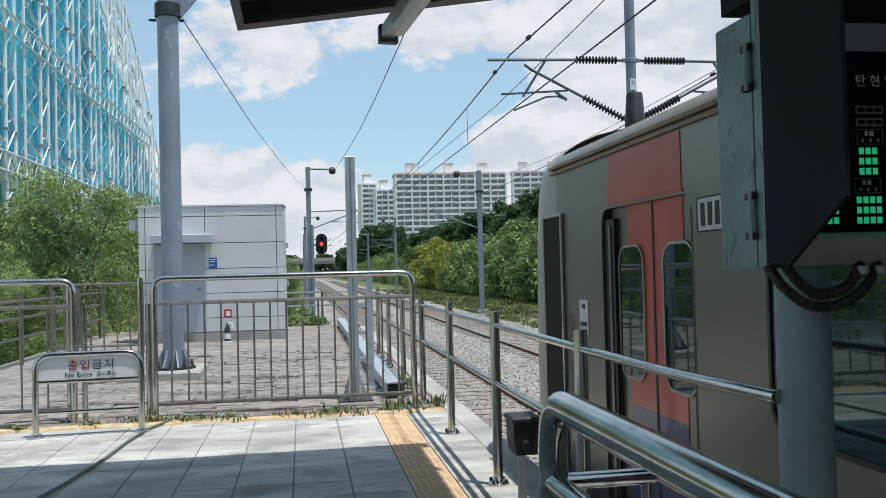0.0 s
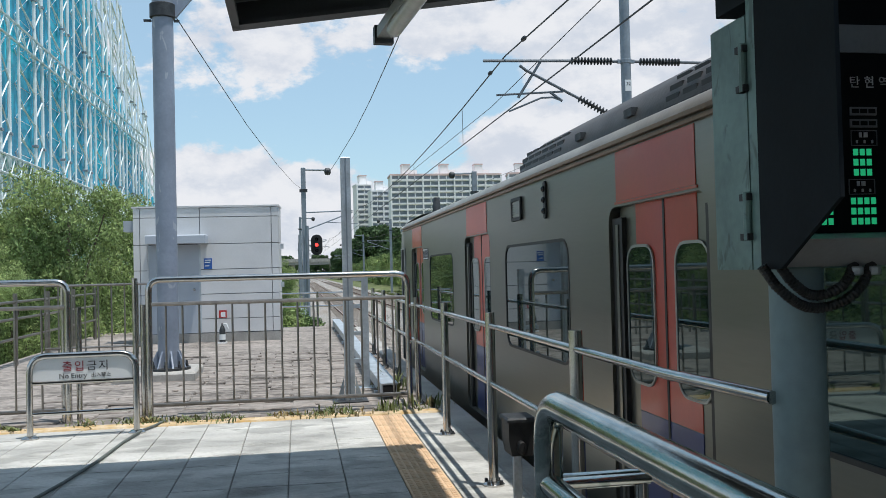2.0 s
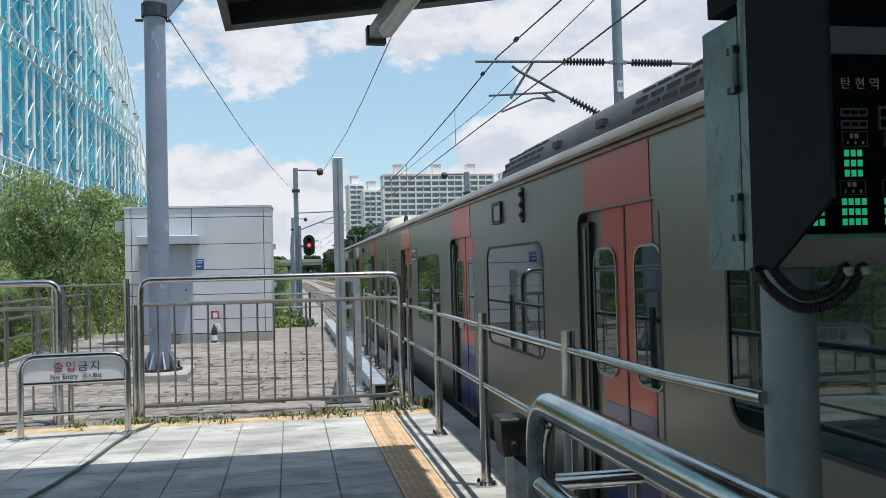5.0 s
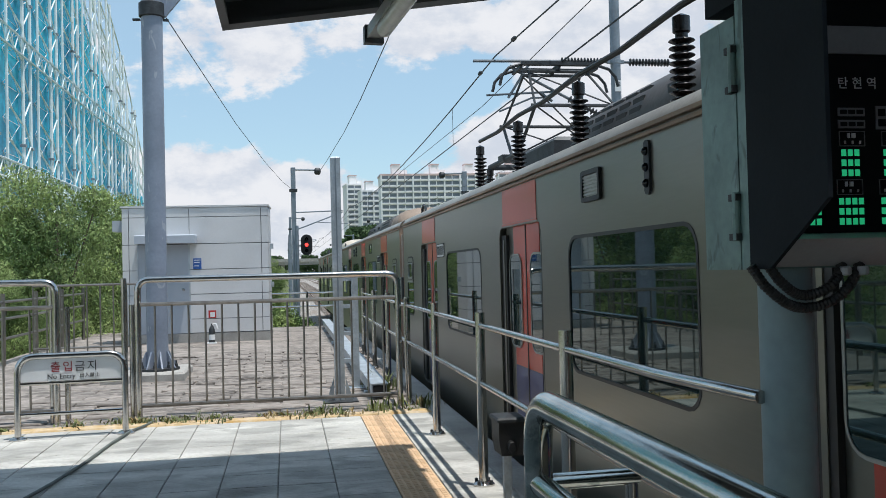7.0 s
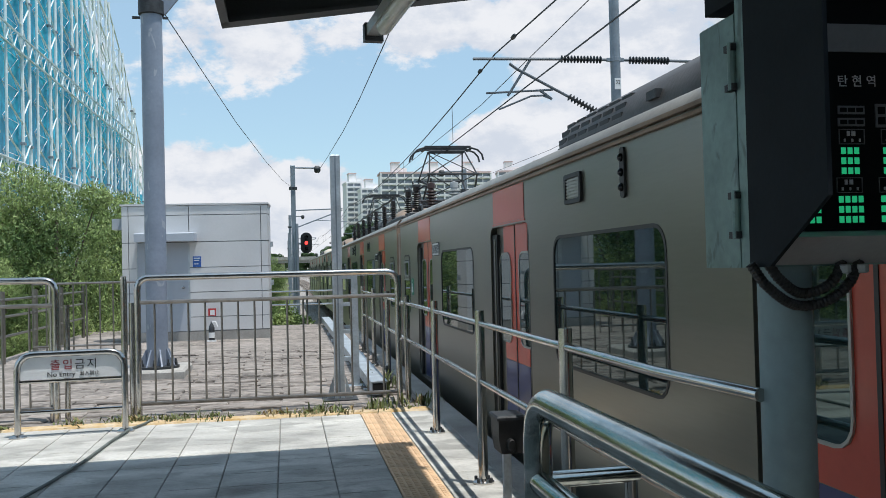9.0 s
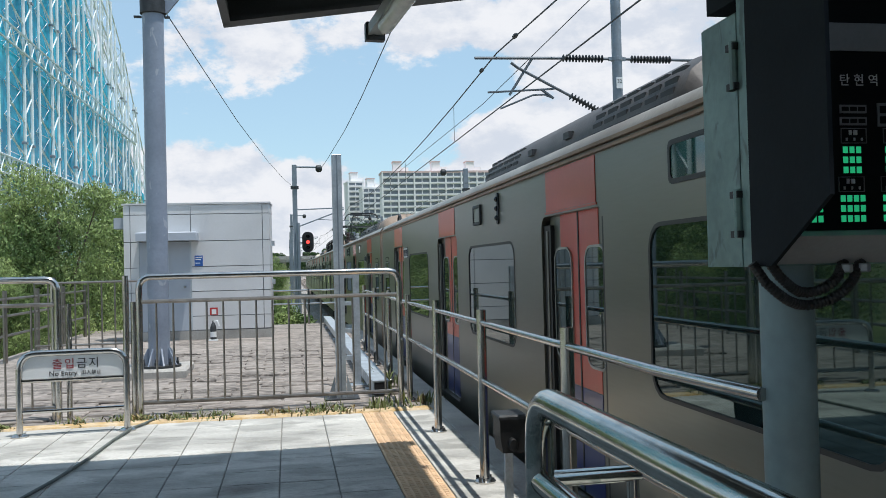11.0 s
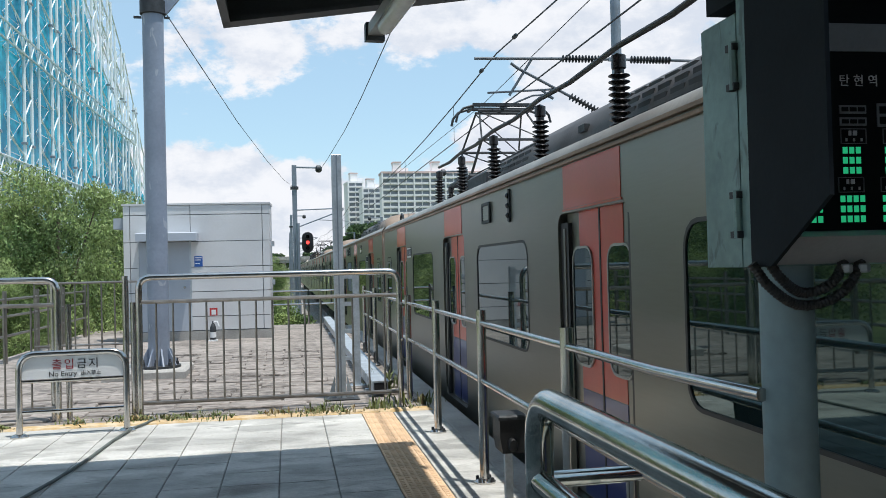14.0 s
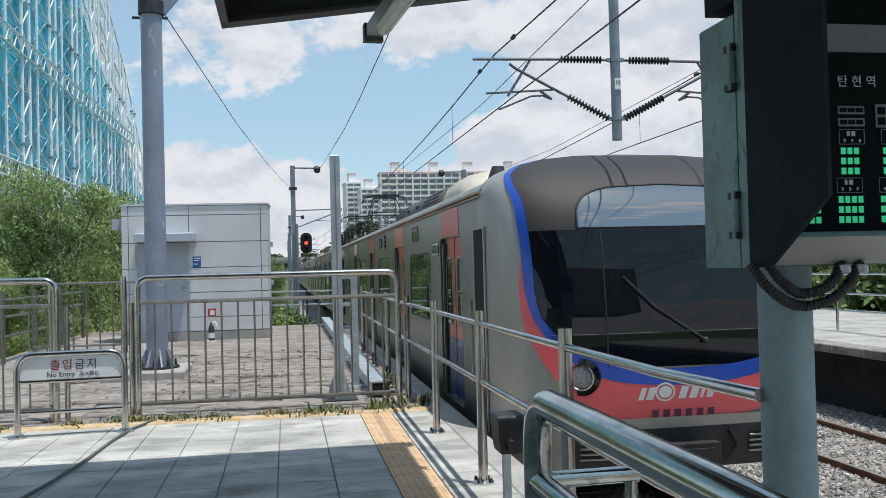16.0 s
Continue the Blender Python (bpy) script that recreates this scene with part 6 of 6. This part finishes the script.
        part("digit_bar", cached(f"nosebar{k}", lambda: Shape().grid(lambda u, v: shell_at(x0 + 0.06 * u, 0.055 + 0.13 * v, 0.022), 2, 2)), NUMBER_PURPLE, n, "dark purple number bar")
    part("bumper", cached("bumper", lambda: Shape().grid(lambda u, v: shell(-60 + 120 * u, -0.1 + 0.22 * v, 0.03), 20, 4), True), CAR_NOSE_GREY, n)
    # black sheet laid over the shell paints the dark of the coupler recess
    part("coupler_recess_shade", cached("recess", lambda: Shape().grid(lambda u, v: shell(-26 + 52 * u, -0.36 + 0.38 * v, 0.034), 10, 3), True), INK, n)
    for side in (-1, 1):
        g = part("skirt_grille", cached(f"skirt{side}", lambda: Shape().grid(lambda u, v: shell_at(side * (0.62 + 0.3 * u), -0.26 + 0.2 * v, 0.04), 6, 3)), UNDER, n, "dark slatted skirt grille")
        for k in range(4):
            part("slat", cached(f"skslat{side}{k}", lambda: Shape().tube([shell_at(side * (0.62 + 0.06 * i), -0.235 + 0.05 * k, 0.048) for i in range(6)], 0.01, 5)), FRAME_GREY, g)
        part("brake_hose", cached(f"bhose{side}", lambda: Shape().tube([shell_at(side * 0.42, -0.02, 0.05), shell_at(side * 0.46, -0.14, 0.1), shell_at(side * 0.4, -0.26, 0.1), shell_at(side * 0.32, -0.3, 0.05)], 0.02, 7), True), BLACK_RUBBER, n, "black looped brake hose")
    part("coupler", cached("coupler", lambda: Shape().box(-0.16, 0.16, -0.1, 0.35, -0.42, -0.12).box(-0.22, 0.22, 0.2, 0.32, -0.46, -0.08)), UNDER, n)
    # cab side doors
    for side in (-1, 1):
        # no recess is cut: a black panel on the side paints its shade
        d = part("cab_door", cached(f"cabdoor{side}", lambda: Shape().box(side * HALF - 0.012, side * HALF + 0.012, -1.34, -0.88, -0.1, 1.86)), HOLLOW_SHADE, c, "flat black panel standing for the shaded cab door recess", at=at)
        part("door_edge", cached(f"cabedge{side}", lambda: Shape().tube([(side * (HALF + 0.012), -1.35, -0.1), (side * (HALF + 0.012), -1.35, 1.87), (side * (HALF + 0.012), -0.87, 1.87), (side * (HALF + 0.012), -0.87, -0.1)], 0.011, 6)), FRAME_GREY, d)
        part("handrail", cached(f"cabrail{side}", lambda: Shape().tube([(side * (HALF + 0.035), -1.42, 0.3), (side * (HALF + 0.035), -1.42, 1.15)], 0.012, 6)), STEEL, d)


def train_car(front_cab=False, rear_cab=False, panto=False, sign=None):
    what = "stainless steel commuter train car with red sliding doors"
    if front_cab or rear_cab:
        what = "stainless steel driving car with red doors and rounded cab"
    if panto:
        what = "stainless steel train car with two raised roof pantographs"
    c = thing("train_car", what, "train car", "cars of the train")
    y0, y1 = -PITCH + (1.2 if rear_cab else 0.25), -(1.2 if front_cab else 0.25)
    # solid black block fills the car, its colour standing for the shaded interior
    part("dark_inside_block", cached(f"inner{front_cab}{rear_cab}", lambda: Shape().box(-HALF + 0.09, HALF - 0.09, y0, y1, -0.3, 2.2)), GASKET_AND_INSIDE, c)
    part("underframe", cached("under", lambda: Shape().box(-1.3, 1.3, -18.6, -1.4, -0.42, -0.32).box(-1.25, 1.25, -12.5, -7.5, -0.95, -0.42)), UNDER, c, "black underframe equipment")
    for y in (-3.4, -16.6):
        part("bogie", cached("bogie", lambda: Shape().box(-1.2, -1.0, -1.3, 1.3, -0.8, -0.55).box(1.0, 1.2, -1.3, 1.3, -0.8, -0.55).box(-1.0, 1.0, -0.25, 0.25, -0.75, -0.42).turned([(0.42, -0.8), (0.42, 0.8)], (0, -1.0, -0.68), (1, 0, 0), 20).turned([(0.42, -0.8), (0.42, 0.8)], (0, 1.0, -0.68), (1, 0, 0), 20)), UNDER, c, at=pose(0, y, 0))
    side_parts(c, None, front_cab, rear_cab, sign)
    side_parts(c, pose(0, -PITCH, 0, 0, 0, 180), front_cab, rear_cab)
    roof_parts(c, panto, front_cab, rear_cab)
    if front_cab:
        cab(c, pose(0, 0, 0))
        q = part("notice_plate", cached("notice", lambda: plate(rounded(-0.09, 0.09, 1.02, 1.26, 0.01, 2), -HALF - 0.005, -HALF)), PLATE_WHITE, c, "small white notice plate", at=pose(0, -1.8, 0))
        for z, w in ((1.2, 0.06), (1.08, 0.12)):
            part("text_bar", Shape().box(-HALF - 0.008, -HALF - 0.005, -w / 2, w / 2, z, z + 0.03), INK, q)
        part("antenna", cached("ant1", lambda: Shape().turned([(0.15, 0), (0.15, 0.08), (0.08, 0.12), (0.06, 0.40), (0.055, 0.41)], (-0.98, -1.35, 2.36), sides=16), True), DARK_IRON, c, "black tapered radio antenna")
    else:
        end_parts(c, -0.2, 1)
    if rear_cab:
        cab(c, pose(0, -PITCH, 0, 0, 0, 180))
        part("antenna", cached("ant2", lambda: Shape().turned([(0.13, 0), (0.12, 0.14), (0.07, 0.28)], (-0.95, -17.2, 2.4), sides=16), True), DARK_IRON, c, "black radio antenna")
    else:
        end_parts(c, -PITCH + 0.2, -1)
    return c


S_ROWS = (
    (0.0, 7.68), (0.5, 9.65), (1.0, 11.9), (1.5, 14.38), (2.0, 17.03), (2.5, 19.86),
    (3.0, 22.91), (3.5, 26.23), (4.0, 29.8), (4.5, 33.56), (5.0, 37.49), (5.5, 41.58),
    (6.0, 45.83), (6.5, 50.25), (7.0, 54.85), (7.5, 59.63), (8.0, 64.63), (8.5, 69.83),
    (9.0, 75.2), (9.5, 80.73), (10.0, 86.42), (10.5, 92.28), (11.0, 98.32), (11.5, 104.55),
    (12.0, 110.96), (12.5, 117.53), (13.0, 124.22), (13.5, 130.99), (14.0, 137.89), (14.5, 144.99),
    (15.0, 152.33), (15.5, 159.86), (16.0, 167.56),
)
plain = train_car()
with_panto = train_car(panto=True)
cars = [train_car(front_cab=True, sign="rear"), plain, with_panto, train_car(sign="front")]
cars += [copy_thing(plain, pose(0, 0, 0)) for _ in range(2)]
cars += [copy_thing(with_panto, pose(0, 0, 0)), train_car(rear_cab=True, sign="front")]


# ---- trees ----
def crown_shape(seed, radius, height, base, leaves, leaf, blobs, droop=0.0, flat=0.9):
    """A crown of many small leaf sprays on uneven clumps, with gaps between them."""
    rnd = np.random.RandomState(seed)
    cents = []
    for _ in range(blobs):
        a, r = rnd.uniform(0, 2 * math.pi), radius * math.sqrt(rnd.uniform(0, 0.75))
        t = rnd.uniform(0, 1)
        shrink = 1 - 0.55 * t ** 1.6
        cents.append((r * math.cos(a) * shrink, r * math.sin(a) * shrink, base + (height - base) * t * 0.9, radius * rnd.uniform(0.22, 0.42) * (1 - 0.3 * t)))
    s = Shape()
    per = leaves // blobs
    for cx, cy, cz, cr in cents:
        d = rnd.normal(size=(per, 3))
        d /= np.linalg.norm(d, axis=1)[:, None]
        rr = cr * rnd.uniform(0.55, 1.08, size=(per, 1)) ** 0.5
        p = d * rr * np.array([1, 1, flat]) + np.array([cx, cy, cz])
        u = rnd.normal(size=(per, 3)) + np.array([0, 0, -droop * 2.0])
        u /= np.linalg.norm(u, axis=1)[:, None]
        w = np.cross(u, d + rnd.normal(scale=0.5, size=(per, 3)))
        w /= np.linalg.norm(w, axis=1)[:, None] + 1e-6
        ln = leaf * rnd.uniform(0.6, 1.4, size=(per, 1)) * (1 + droop)
        wd = leaf * rnd.uniform(0.3, 0.55, size=(per, 1)) / (1 + droop)
        for k in range(per):
            n = len(s.v)
            a, b = p[k] - u[k] * ln[k] / 2, p[k] + u[k] * ln[k] / 2
            s.v += [tuple(a), tuple(p[k] + w[k] * wd[k]), tuple(b), tuple(p[k] - w[k] * wd[k])]
            s.face((n, n + 1, n + 2, n + 3))
    return s, cents


def tree_parts(seed, radius, height, base, leaves, leaf, blobs, material, trunk, droop=0.0):
    crown, cents = crown_shape(seed, radius, height, base, leaves, leaf, blobs, droop)
    t = Shape().tube([(0, 0, -0.2), (0.05, 0.03, base * 0.6), (0.0, 0.1, base + 0.2), (0.1, 0.0, height * 0.75)], trunk, 8, True, trunk * 0.3)
    for cx, cy, cz, cr in cents[:9]:
        t.tube([(0.05, 0.05, base * 0.7 + 0.1 * cz), (cx * 0.5, cy * 0.5, (base + cz) / 2 + 0.2), (cx, cy, cz)], trunk * 0.4, 5, False, trunk * 0.1)
    return crown.mesh("crown", fix=False), t.mesh("trunk", True), material


def plant(parts, name, label, group, x, y, z, turn, size, squash=1.0):
    crown, trunk, material = parts
    g = thing(name, label, "tree" if "tree" in name else "shrub", group, at=pose(x, y, z, 0, 0, turn))
    g.scale = (size, size, size * squash)
    part("trunk", trunk, BARK, g)
    part("crown", crown, material, g)
    return g


rnd = random.Random(7)
willows = [tree_parts(11 + k, 2.6, 6.2, 1.0, 36000, 0.078, 70, LEAF_WILLOW, 0.14, 0.5) for k in range(2)]
for x, y, turn, size, sq in ((-6.3, 26.0, 10, 0.98, 0.98), (-8.6, 27.5, 120, 0.98, 0.93), (-10.8, 29.0, 250, 1.0, 0.95), (-5.6, 31.5, 60, 1.0, 0.95), (-12.6, 26.0, 200, 0.95, 0.9), (-4.6, 36.0, 80, 1.0, 0.9),  (-6.2, 20.8, 300, 0.55, 0.9), (-7.6, 22.4, 30, 0.7, 0.9), (-9.6, 24.0, 160, 0.75, 0.9)):
    plant(willows[rnd.randrange(2)], "willow_tree", "bushy olive-green tree behind the boundary fence", "trees behind the boundary fence", x, y, -1.4, turn, size, sq)
for x, y, size in ((-1.05, 46, 0.6), (-3.6, 33, 0.75), (-3.2, 36, 0.75), (-3.3, 44, 0.8), (-3.2, 52, 0.85), (-2.4, 61, 0.78), (-4.0, 75, 1.0)):
    plant(willows[rnd.randrange(2)], "willow_tree", "green shrubby tree beside the track", "trees left of the track", x, y, -1.4, rnd.uniform(0, 360), size)

darks = [tree_parts(31 + k, 4.2, 11.0, 2.0, 5200, 0.5, 40, LEAF_DARK, 0.25) for k in range(3)]
for k in range(46):
    t = k / 45
    y = 78 + 230 * t ** 1.2
    x = 21.5 + 7 * rnd.random() + 6 * t
    plant(darks[rnd.randrange(3)], "woodland_tree", "dense dark-green woodland tree", "trees of the wood", x, y, -1.4, rnd.uniform(0, 360), rnd.uniform(0.78, 1.08))
for k in range(26):
    y = 96 + 8 * k
    plant(darks[rnd.randrange(3)], "woodland_tree", "dense dark-green woodland tree", "trees of the wood", 33 + 9 * rnd.random(), y, -1.4, rnd.uniform(0, 360), rnd.uniform(1.05, 1.35))

for k in range(22):
    t = k / 21
    y = 285 + 25 * rnd.random()
    plant(darks[rnd.randrange(3)], "woodland_tree", "dense dark-green woodland tree", "trees of the wood", (13.5 + 19 * t) * y / 300, y, -1.4, rnd.uniform(0, 360), 0.85 + 0.75 * min(1, t * 1.6) + rnd.uniform(-0.1, 0.1))

for k in range(18):
    plant(darks[rnd.randrange(3)], "woodland_tree", "dense dark-green woodland tree", "trees of the wood", -42 + 3.6 * k, 395 + 20 * rnd.random(), -1.4, rnd.uniform(0, 360), rnd.uniform(0.7, 1.0))

lights = [tree_parts(51 + k, 2.6, 4.6, 0.5, 7000, 0.2, 34, m, 0.08, 0.2) for k, m in enumerate((LEAF_LIGHT, LEAF_WILLOW, LEAF_WILLOW))]
for k in range(30):
    y = 40 + 3.4 * k
    kind = 0 if 104 < y < 136 else (1 + rnd.randrange(2))
    plant(lights[kind], "hedge_shrub", "bright yellow-green shrub on the verge" if kind == 0 else "mid-green shrub on the grassy verge", "shrubs along the verge", 18.6 + 1.4 * rnd.random() - 0.01 * (y - 60), y, -1.4, rnd.uniform(0, 360), rnd.uniform(1.15, 1.5))
for k in range(22):
    y = 120 + 9 * k
    plant(lights[1 + rnd.randrange(2)], "hedge_shrub", "mid-green shrub on the grassy verge", "shrubs along the verge", 17 + 1.5 * rnd.random(), y, -1.4, rnd.uniform(0, 360), rnd.uniform(1.0, 1.4))

for x, y, size in ((-0.5, 27.0, 0.43), (0.05, 27.2, 0.4), (-1.2, 27.5, 0.46)):
    plant(lights[1], "hedge_shrub", "low leafy shrub at the platform end", "shrubs at the platform end", x, y, -1.4, rnd.uniform(0, 360), size)
for k in range(12):
    plant(lights[1 + rnd.randrange(2)], "hedge_shrub", "dark shady shrub behind the opposite platform", "shrubs behind the far platform", 17.5 + 1.5 * rnd.random(), 6 + 2.4 * k, -1.4, rnd.uniform(0, 360), rnd.uniform(0.9, 1.2))

# ---- road bridge far down the line ----
bridge = thing("road_bridge", "grey concrete road bridge far down the line", "bridge")
part("deck", Shape().box(-40, 30, 330, 340, 4.2, 5.6), CONCRETE, bridge)
part("parapet", Shape().box(-40, 30, 329.6, 330, 5.2, 6.4), CONCRETE, bridge)
for x in (-12, -2, 12, 22):
    part("pier", Shape().box(x, x + 1.4, 331, 339, -1.4, 4.2), CONCRETE, bridge)

# ---- weeds, hose, stones ----
def weed_tuft(name, seed, n, spread, tall, material):
    r = np.random.RandomState(seed)
    s = Shape()
    for _ in range(n):
        x, y = r.normal(scale=spread, size=2)
        h, a, lean = tall * r.uniform(0.4, 1.2), r.uniform(0, 6.28), r.uniform(0.1, 0.8)
        dx, dy = math.cos(a), math.sin(a)
        w = 0.006 * r.uniform(0.6, 1.5)
        k = len(s.v)
        s.v += [(x - dy * w, y + dx * w, 0), (x + dy * w, y - dx * w, 0), (x + dx * lean * h * 0.5 + dy * w * 1.6, y + dy * lean * h * 0.5 - dx * w * 1.6, h * 0.7), (x + dx * lean * h * 0.5 - dy * w * 1.6, y + dy * lean * h * 0.5 + dx * w * 1.6, h * 0.7), (x + dx * lean * h, y + dy * lean * h, h)]
        s.face((k, k + 1, k + 2, k + 3))
        s.face((k + 3, k + 2, k + 4))
    return s.mesh(name, fix=False)


WEED = mat("kerb_weed_leaf", (0.07, 0.11, 0.035), 0.8, 0, 6, 0.4, 0.0, 20, tint=(0.19, 0.22, 0.08))
DRY = mat("dry_weed_stalk", (0.25, 0.20, 0.10), 0.9, 0, 6, 0.3, 0.0, 20)
tufts = [weed_tuft("weed", 70 + k, 16 + 6 * k, 0.05 + 0.02 * k, 0.12 + 0.02 * k, WEED) for k in range(4)]
green, dry = Shape(), Shape()
spots = [(-3.4 + 4.7 * rnd.random() ** 0.8, 9.36 + 0.26 * rnd.random(), 0.0, 0.8, rnd.uniform(0.25, 0.55)) for _ in range(40)]
spots += [(x, y, -0.02, c, c) for x, y, c in ((1.02, 9.55, 1.1), (0.95, 9.5, 0.8), (0.42, 9.62, 0.8), (1.42, 9.8, 1.0), (1.5, 9.75, 0.8), (1.15, 10.9, 1.5), (1.2, 11.4, 1.6))]
for n, (x, y, z, wide, tall) in enumerate(spots):
    into = dry if n % 4 == 3 else green
    m = pose(x, y, z, 0, 0, rnd.uniform(0, 360)) @ Matrix.Diagonal((wide, wide, tall, 1))
    me = tufts[rnd.randrange(4)]
    k = len(into.v)
    into.v += [tuple(m @ v.co) for v in me.vertices]
    for p in me.polygons:
        into.face([k + v for v in p.vertices])
turf = Shape()
for n in range(2200):
    m = pose(9.9 + 8.5 * rnd.random(), 24 + 90 * rnd.random() ** 1.6, -1.26, 0, 0, rnd.uniform(0, 360)) @ Matrix.Diagonal((1.7, 1.7, rnd.uniform(0.7, 1.6), 1))
    me, k = tufts[rnd.randrange(4)], len(turf.v)
    turf.v += [tuple(m @ v.co) for v in me.vertices]
    for p in me.polygons:
        turf.face([k + v for v in p.vertices])
tagged(part("verge_grass", turf, GRASS, fix=False), "tufts of rough green grass on the verge", "grass", kind="stuff")
tagged(part("weeds", green, WEED, fix=False), "small green weeds growing along the kerb joint", "weeds", kind="stuff")
tagged(part("dry_weeds", dry, DRY, fix=False), "dry brown weed stalks along the kerb joint", "weeds", kind="stuff")

tagged(part("hose", Shape().tube([(-1.36, 9.45, 0.03), (-1.42, 9.25, 0.018), (-1.5, 9.0, 0.018), (-1.57, 8.4, 0.018), (-1.62, 7.6, 0.018), (-1.7, 6.9, 0.018), (-1.8, 6.3, 0.018), (-2.0, 5.2, 0.018), (-2.2, 3.5, 0.018)], 0.013, 8), mat("grey_green_hose", (0.10, 0.12, 0.11), 0.6, 0, 8, 0.2, 0.05), smooth=True), "long grey-green hose lying across the pavers", "hose")

# loose stones on the ballast in sight
r = np.random.RandomState(5)
s = Shape()
for k in range(26000):
    if k % 2:
        x, y = r.uniform(4.3, 9.1), r.uniform(8.5, 17)
    else:
        x, y = r.uniform(1.9, 9.8), 8 + 46 * r.rand() ** 1.7
    q = r.uniform(0.018, 0.04)
    o = r.normal(scale=0.25, size=(6, 3))
    n = len(s.v)
    for d, k in zip(((1, 0, 0), (-1, 0, 0), (0, 1, 0), (0, -1, 0), (0, 0, 0.8), (0, 0, -0.8)), o):
        s.v.append((x + q * (d[0] + k[0]), y + q * (d[1] + k[1]), -1.19 + q * (d[2] + k[2])))
    for f in ((0, 2, 4), (2, 1, 4), (1, 3, 4), (3, 0, 4), (2, 0, 5), (1, 2, 5), (3, 1, 5), (0, 3, 5)):
        s.face([n + i for i in f])
tagged(part("ballast_stones", s, BALLAST_STONE, fix=False), "loose grey ballast stones between the rails", "ballast", kind="stuff")

# ---- pavers and tactile blocks ----
P = 0.405
paver = Shape().box(0.004, P - 0.004, 0.004, P - 0.004, -0.03, 0.0, chamfer=0.004).mesh("paver")
rest = Shape()
cols = [0.72 - P * (k + 1) for k in range(24)]
rows = [9.27 - P * (k + 1) for k in range(50)]
for x in cols:
    for y in rows:
        if x > -3.6 and y > 4.0:
            part("paver", paver, TILE, deck, at=pose(x, y, rnd.uniform(-0.0015, 0.0015), rnd.uniform(-0.15, 0.15), rnd.uniform(-0.15, 0.15), 0))
        else:
            rest.box(x + 0.004, x + P - 0.004, y + 0.004, y + P - 0.004, -0.03, 0.0)
edge = Shape().box(0.004, 0.43, 0.004, P - 0.004, -0.03, 0.0, chamfer=0.004).mesh("paver")
for y in rows[:20]:
    part("paver", edge, TILE, deck, at=pose(1.045, y, 0))
for y in rows[20:]:
    rest.box(1.049, 1.475, y + 0.004, y + P - 0.004, -0.03, 0.0)
tagged(part("paver_rest", rest, TILE, deck, fix=False), kind="stuff")


def tactile_block(long_bars):
    s = Shape().box(0.003, 0.317, 0.003, 0.317, -0.03, 0.001, chamfer=0.003)
    for i in range(6):
        for j in range(6):
            cx, cy = 0.035 + 0.05 * i, 0.035 + 0.05 * j
            if long_bars:
                s.box(cx - 0.012, cx + 0.012, cy - 0.02, cy + 0.02, 0.001, 0.006, chamfer=0.002)
            else:
                s.box(cx - 0.016, cx + 0.016, cy - 0.016, cy + 0.016, 0.001, 0.006, chamfer=0.003)
    return s.mesh("tactile_block")


blocks = tactile_block(False)
for k in range(34):
    part("tactile_block", blocks, TACTILE, deck, at=pose(0.722, 9.27 - 0.32 * (k + 1), 0.0))

# uneven old pavers of the end slab, in staggered courses
old = Shape().box(0.006, 0.594, 0.006, 0.294, -0.06, 0.0, chamfer=0.012).mesh("old_paver")
count = 0
for j in range(66):
    y = 9.5 + 0.3 * j
    for i in range(11):
        x = -5.2 + 0.6 * i + (0.3 if j % 2 else 0.0)
        if x + 0.6 > EDGE_X - 0.25:
            continue
        if y < 17.5 and x > -3.4:
            part("old_paver", old, ROUGH_SLAB, yard, at=pose(x + rnd.uniform(-0.02, 0.02), y + rnd.uniform(-0.03, 0.03), rnd.uniform(-0.016, 0.008), rnd.uniform(-1.2, 1.2), rnd.uniform(-0.9, 0.9), rnd.uniform(-3, 3)))


def motions():
    for i, car in enumerate(cars):
        walk(car, [(t, pose(CAR_X, s - PITCH * i, 0)) for t, s in S_ROWS])


motions()
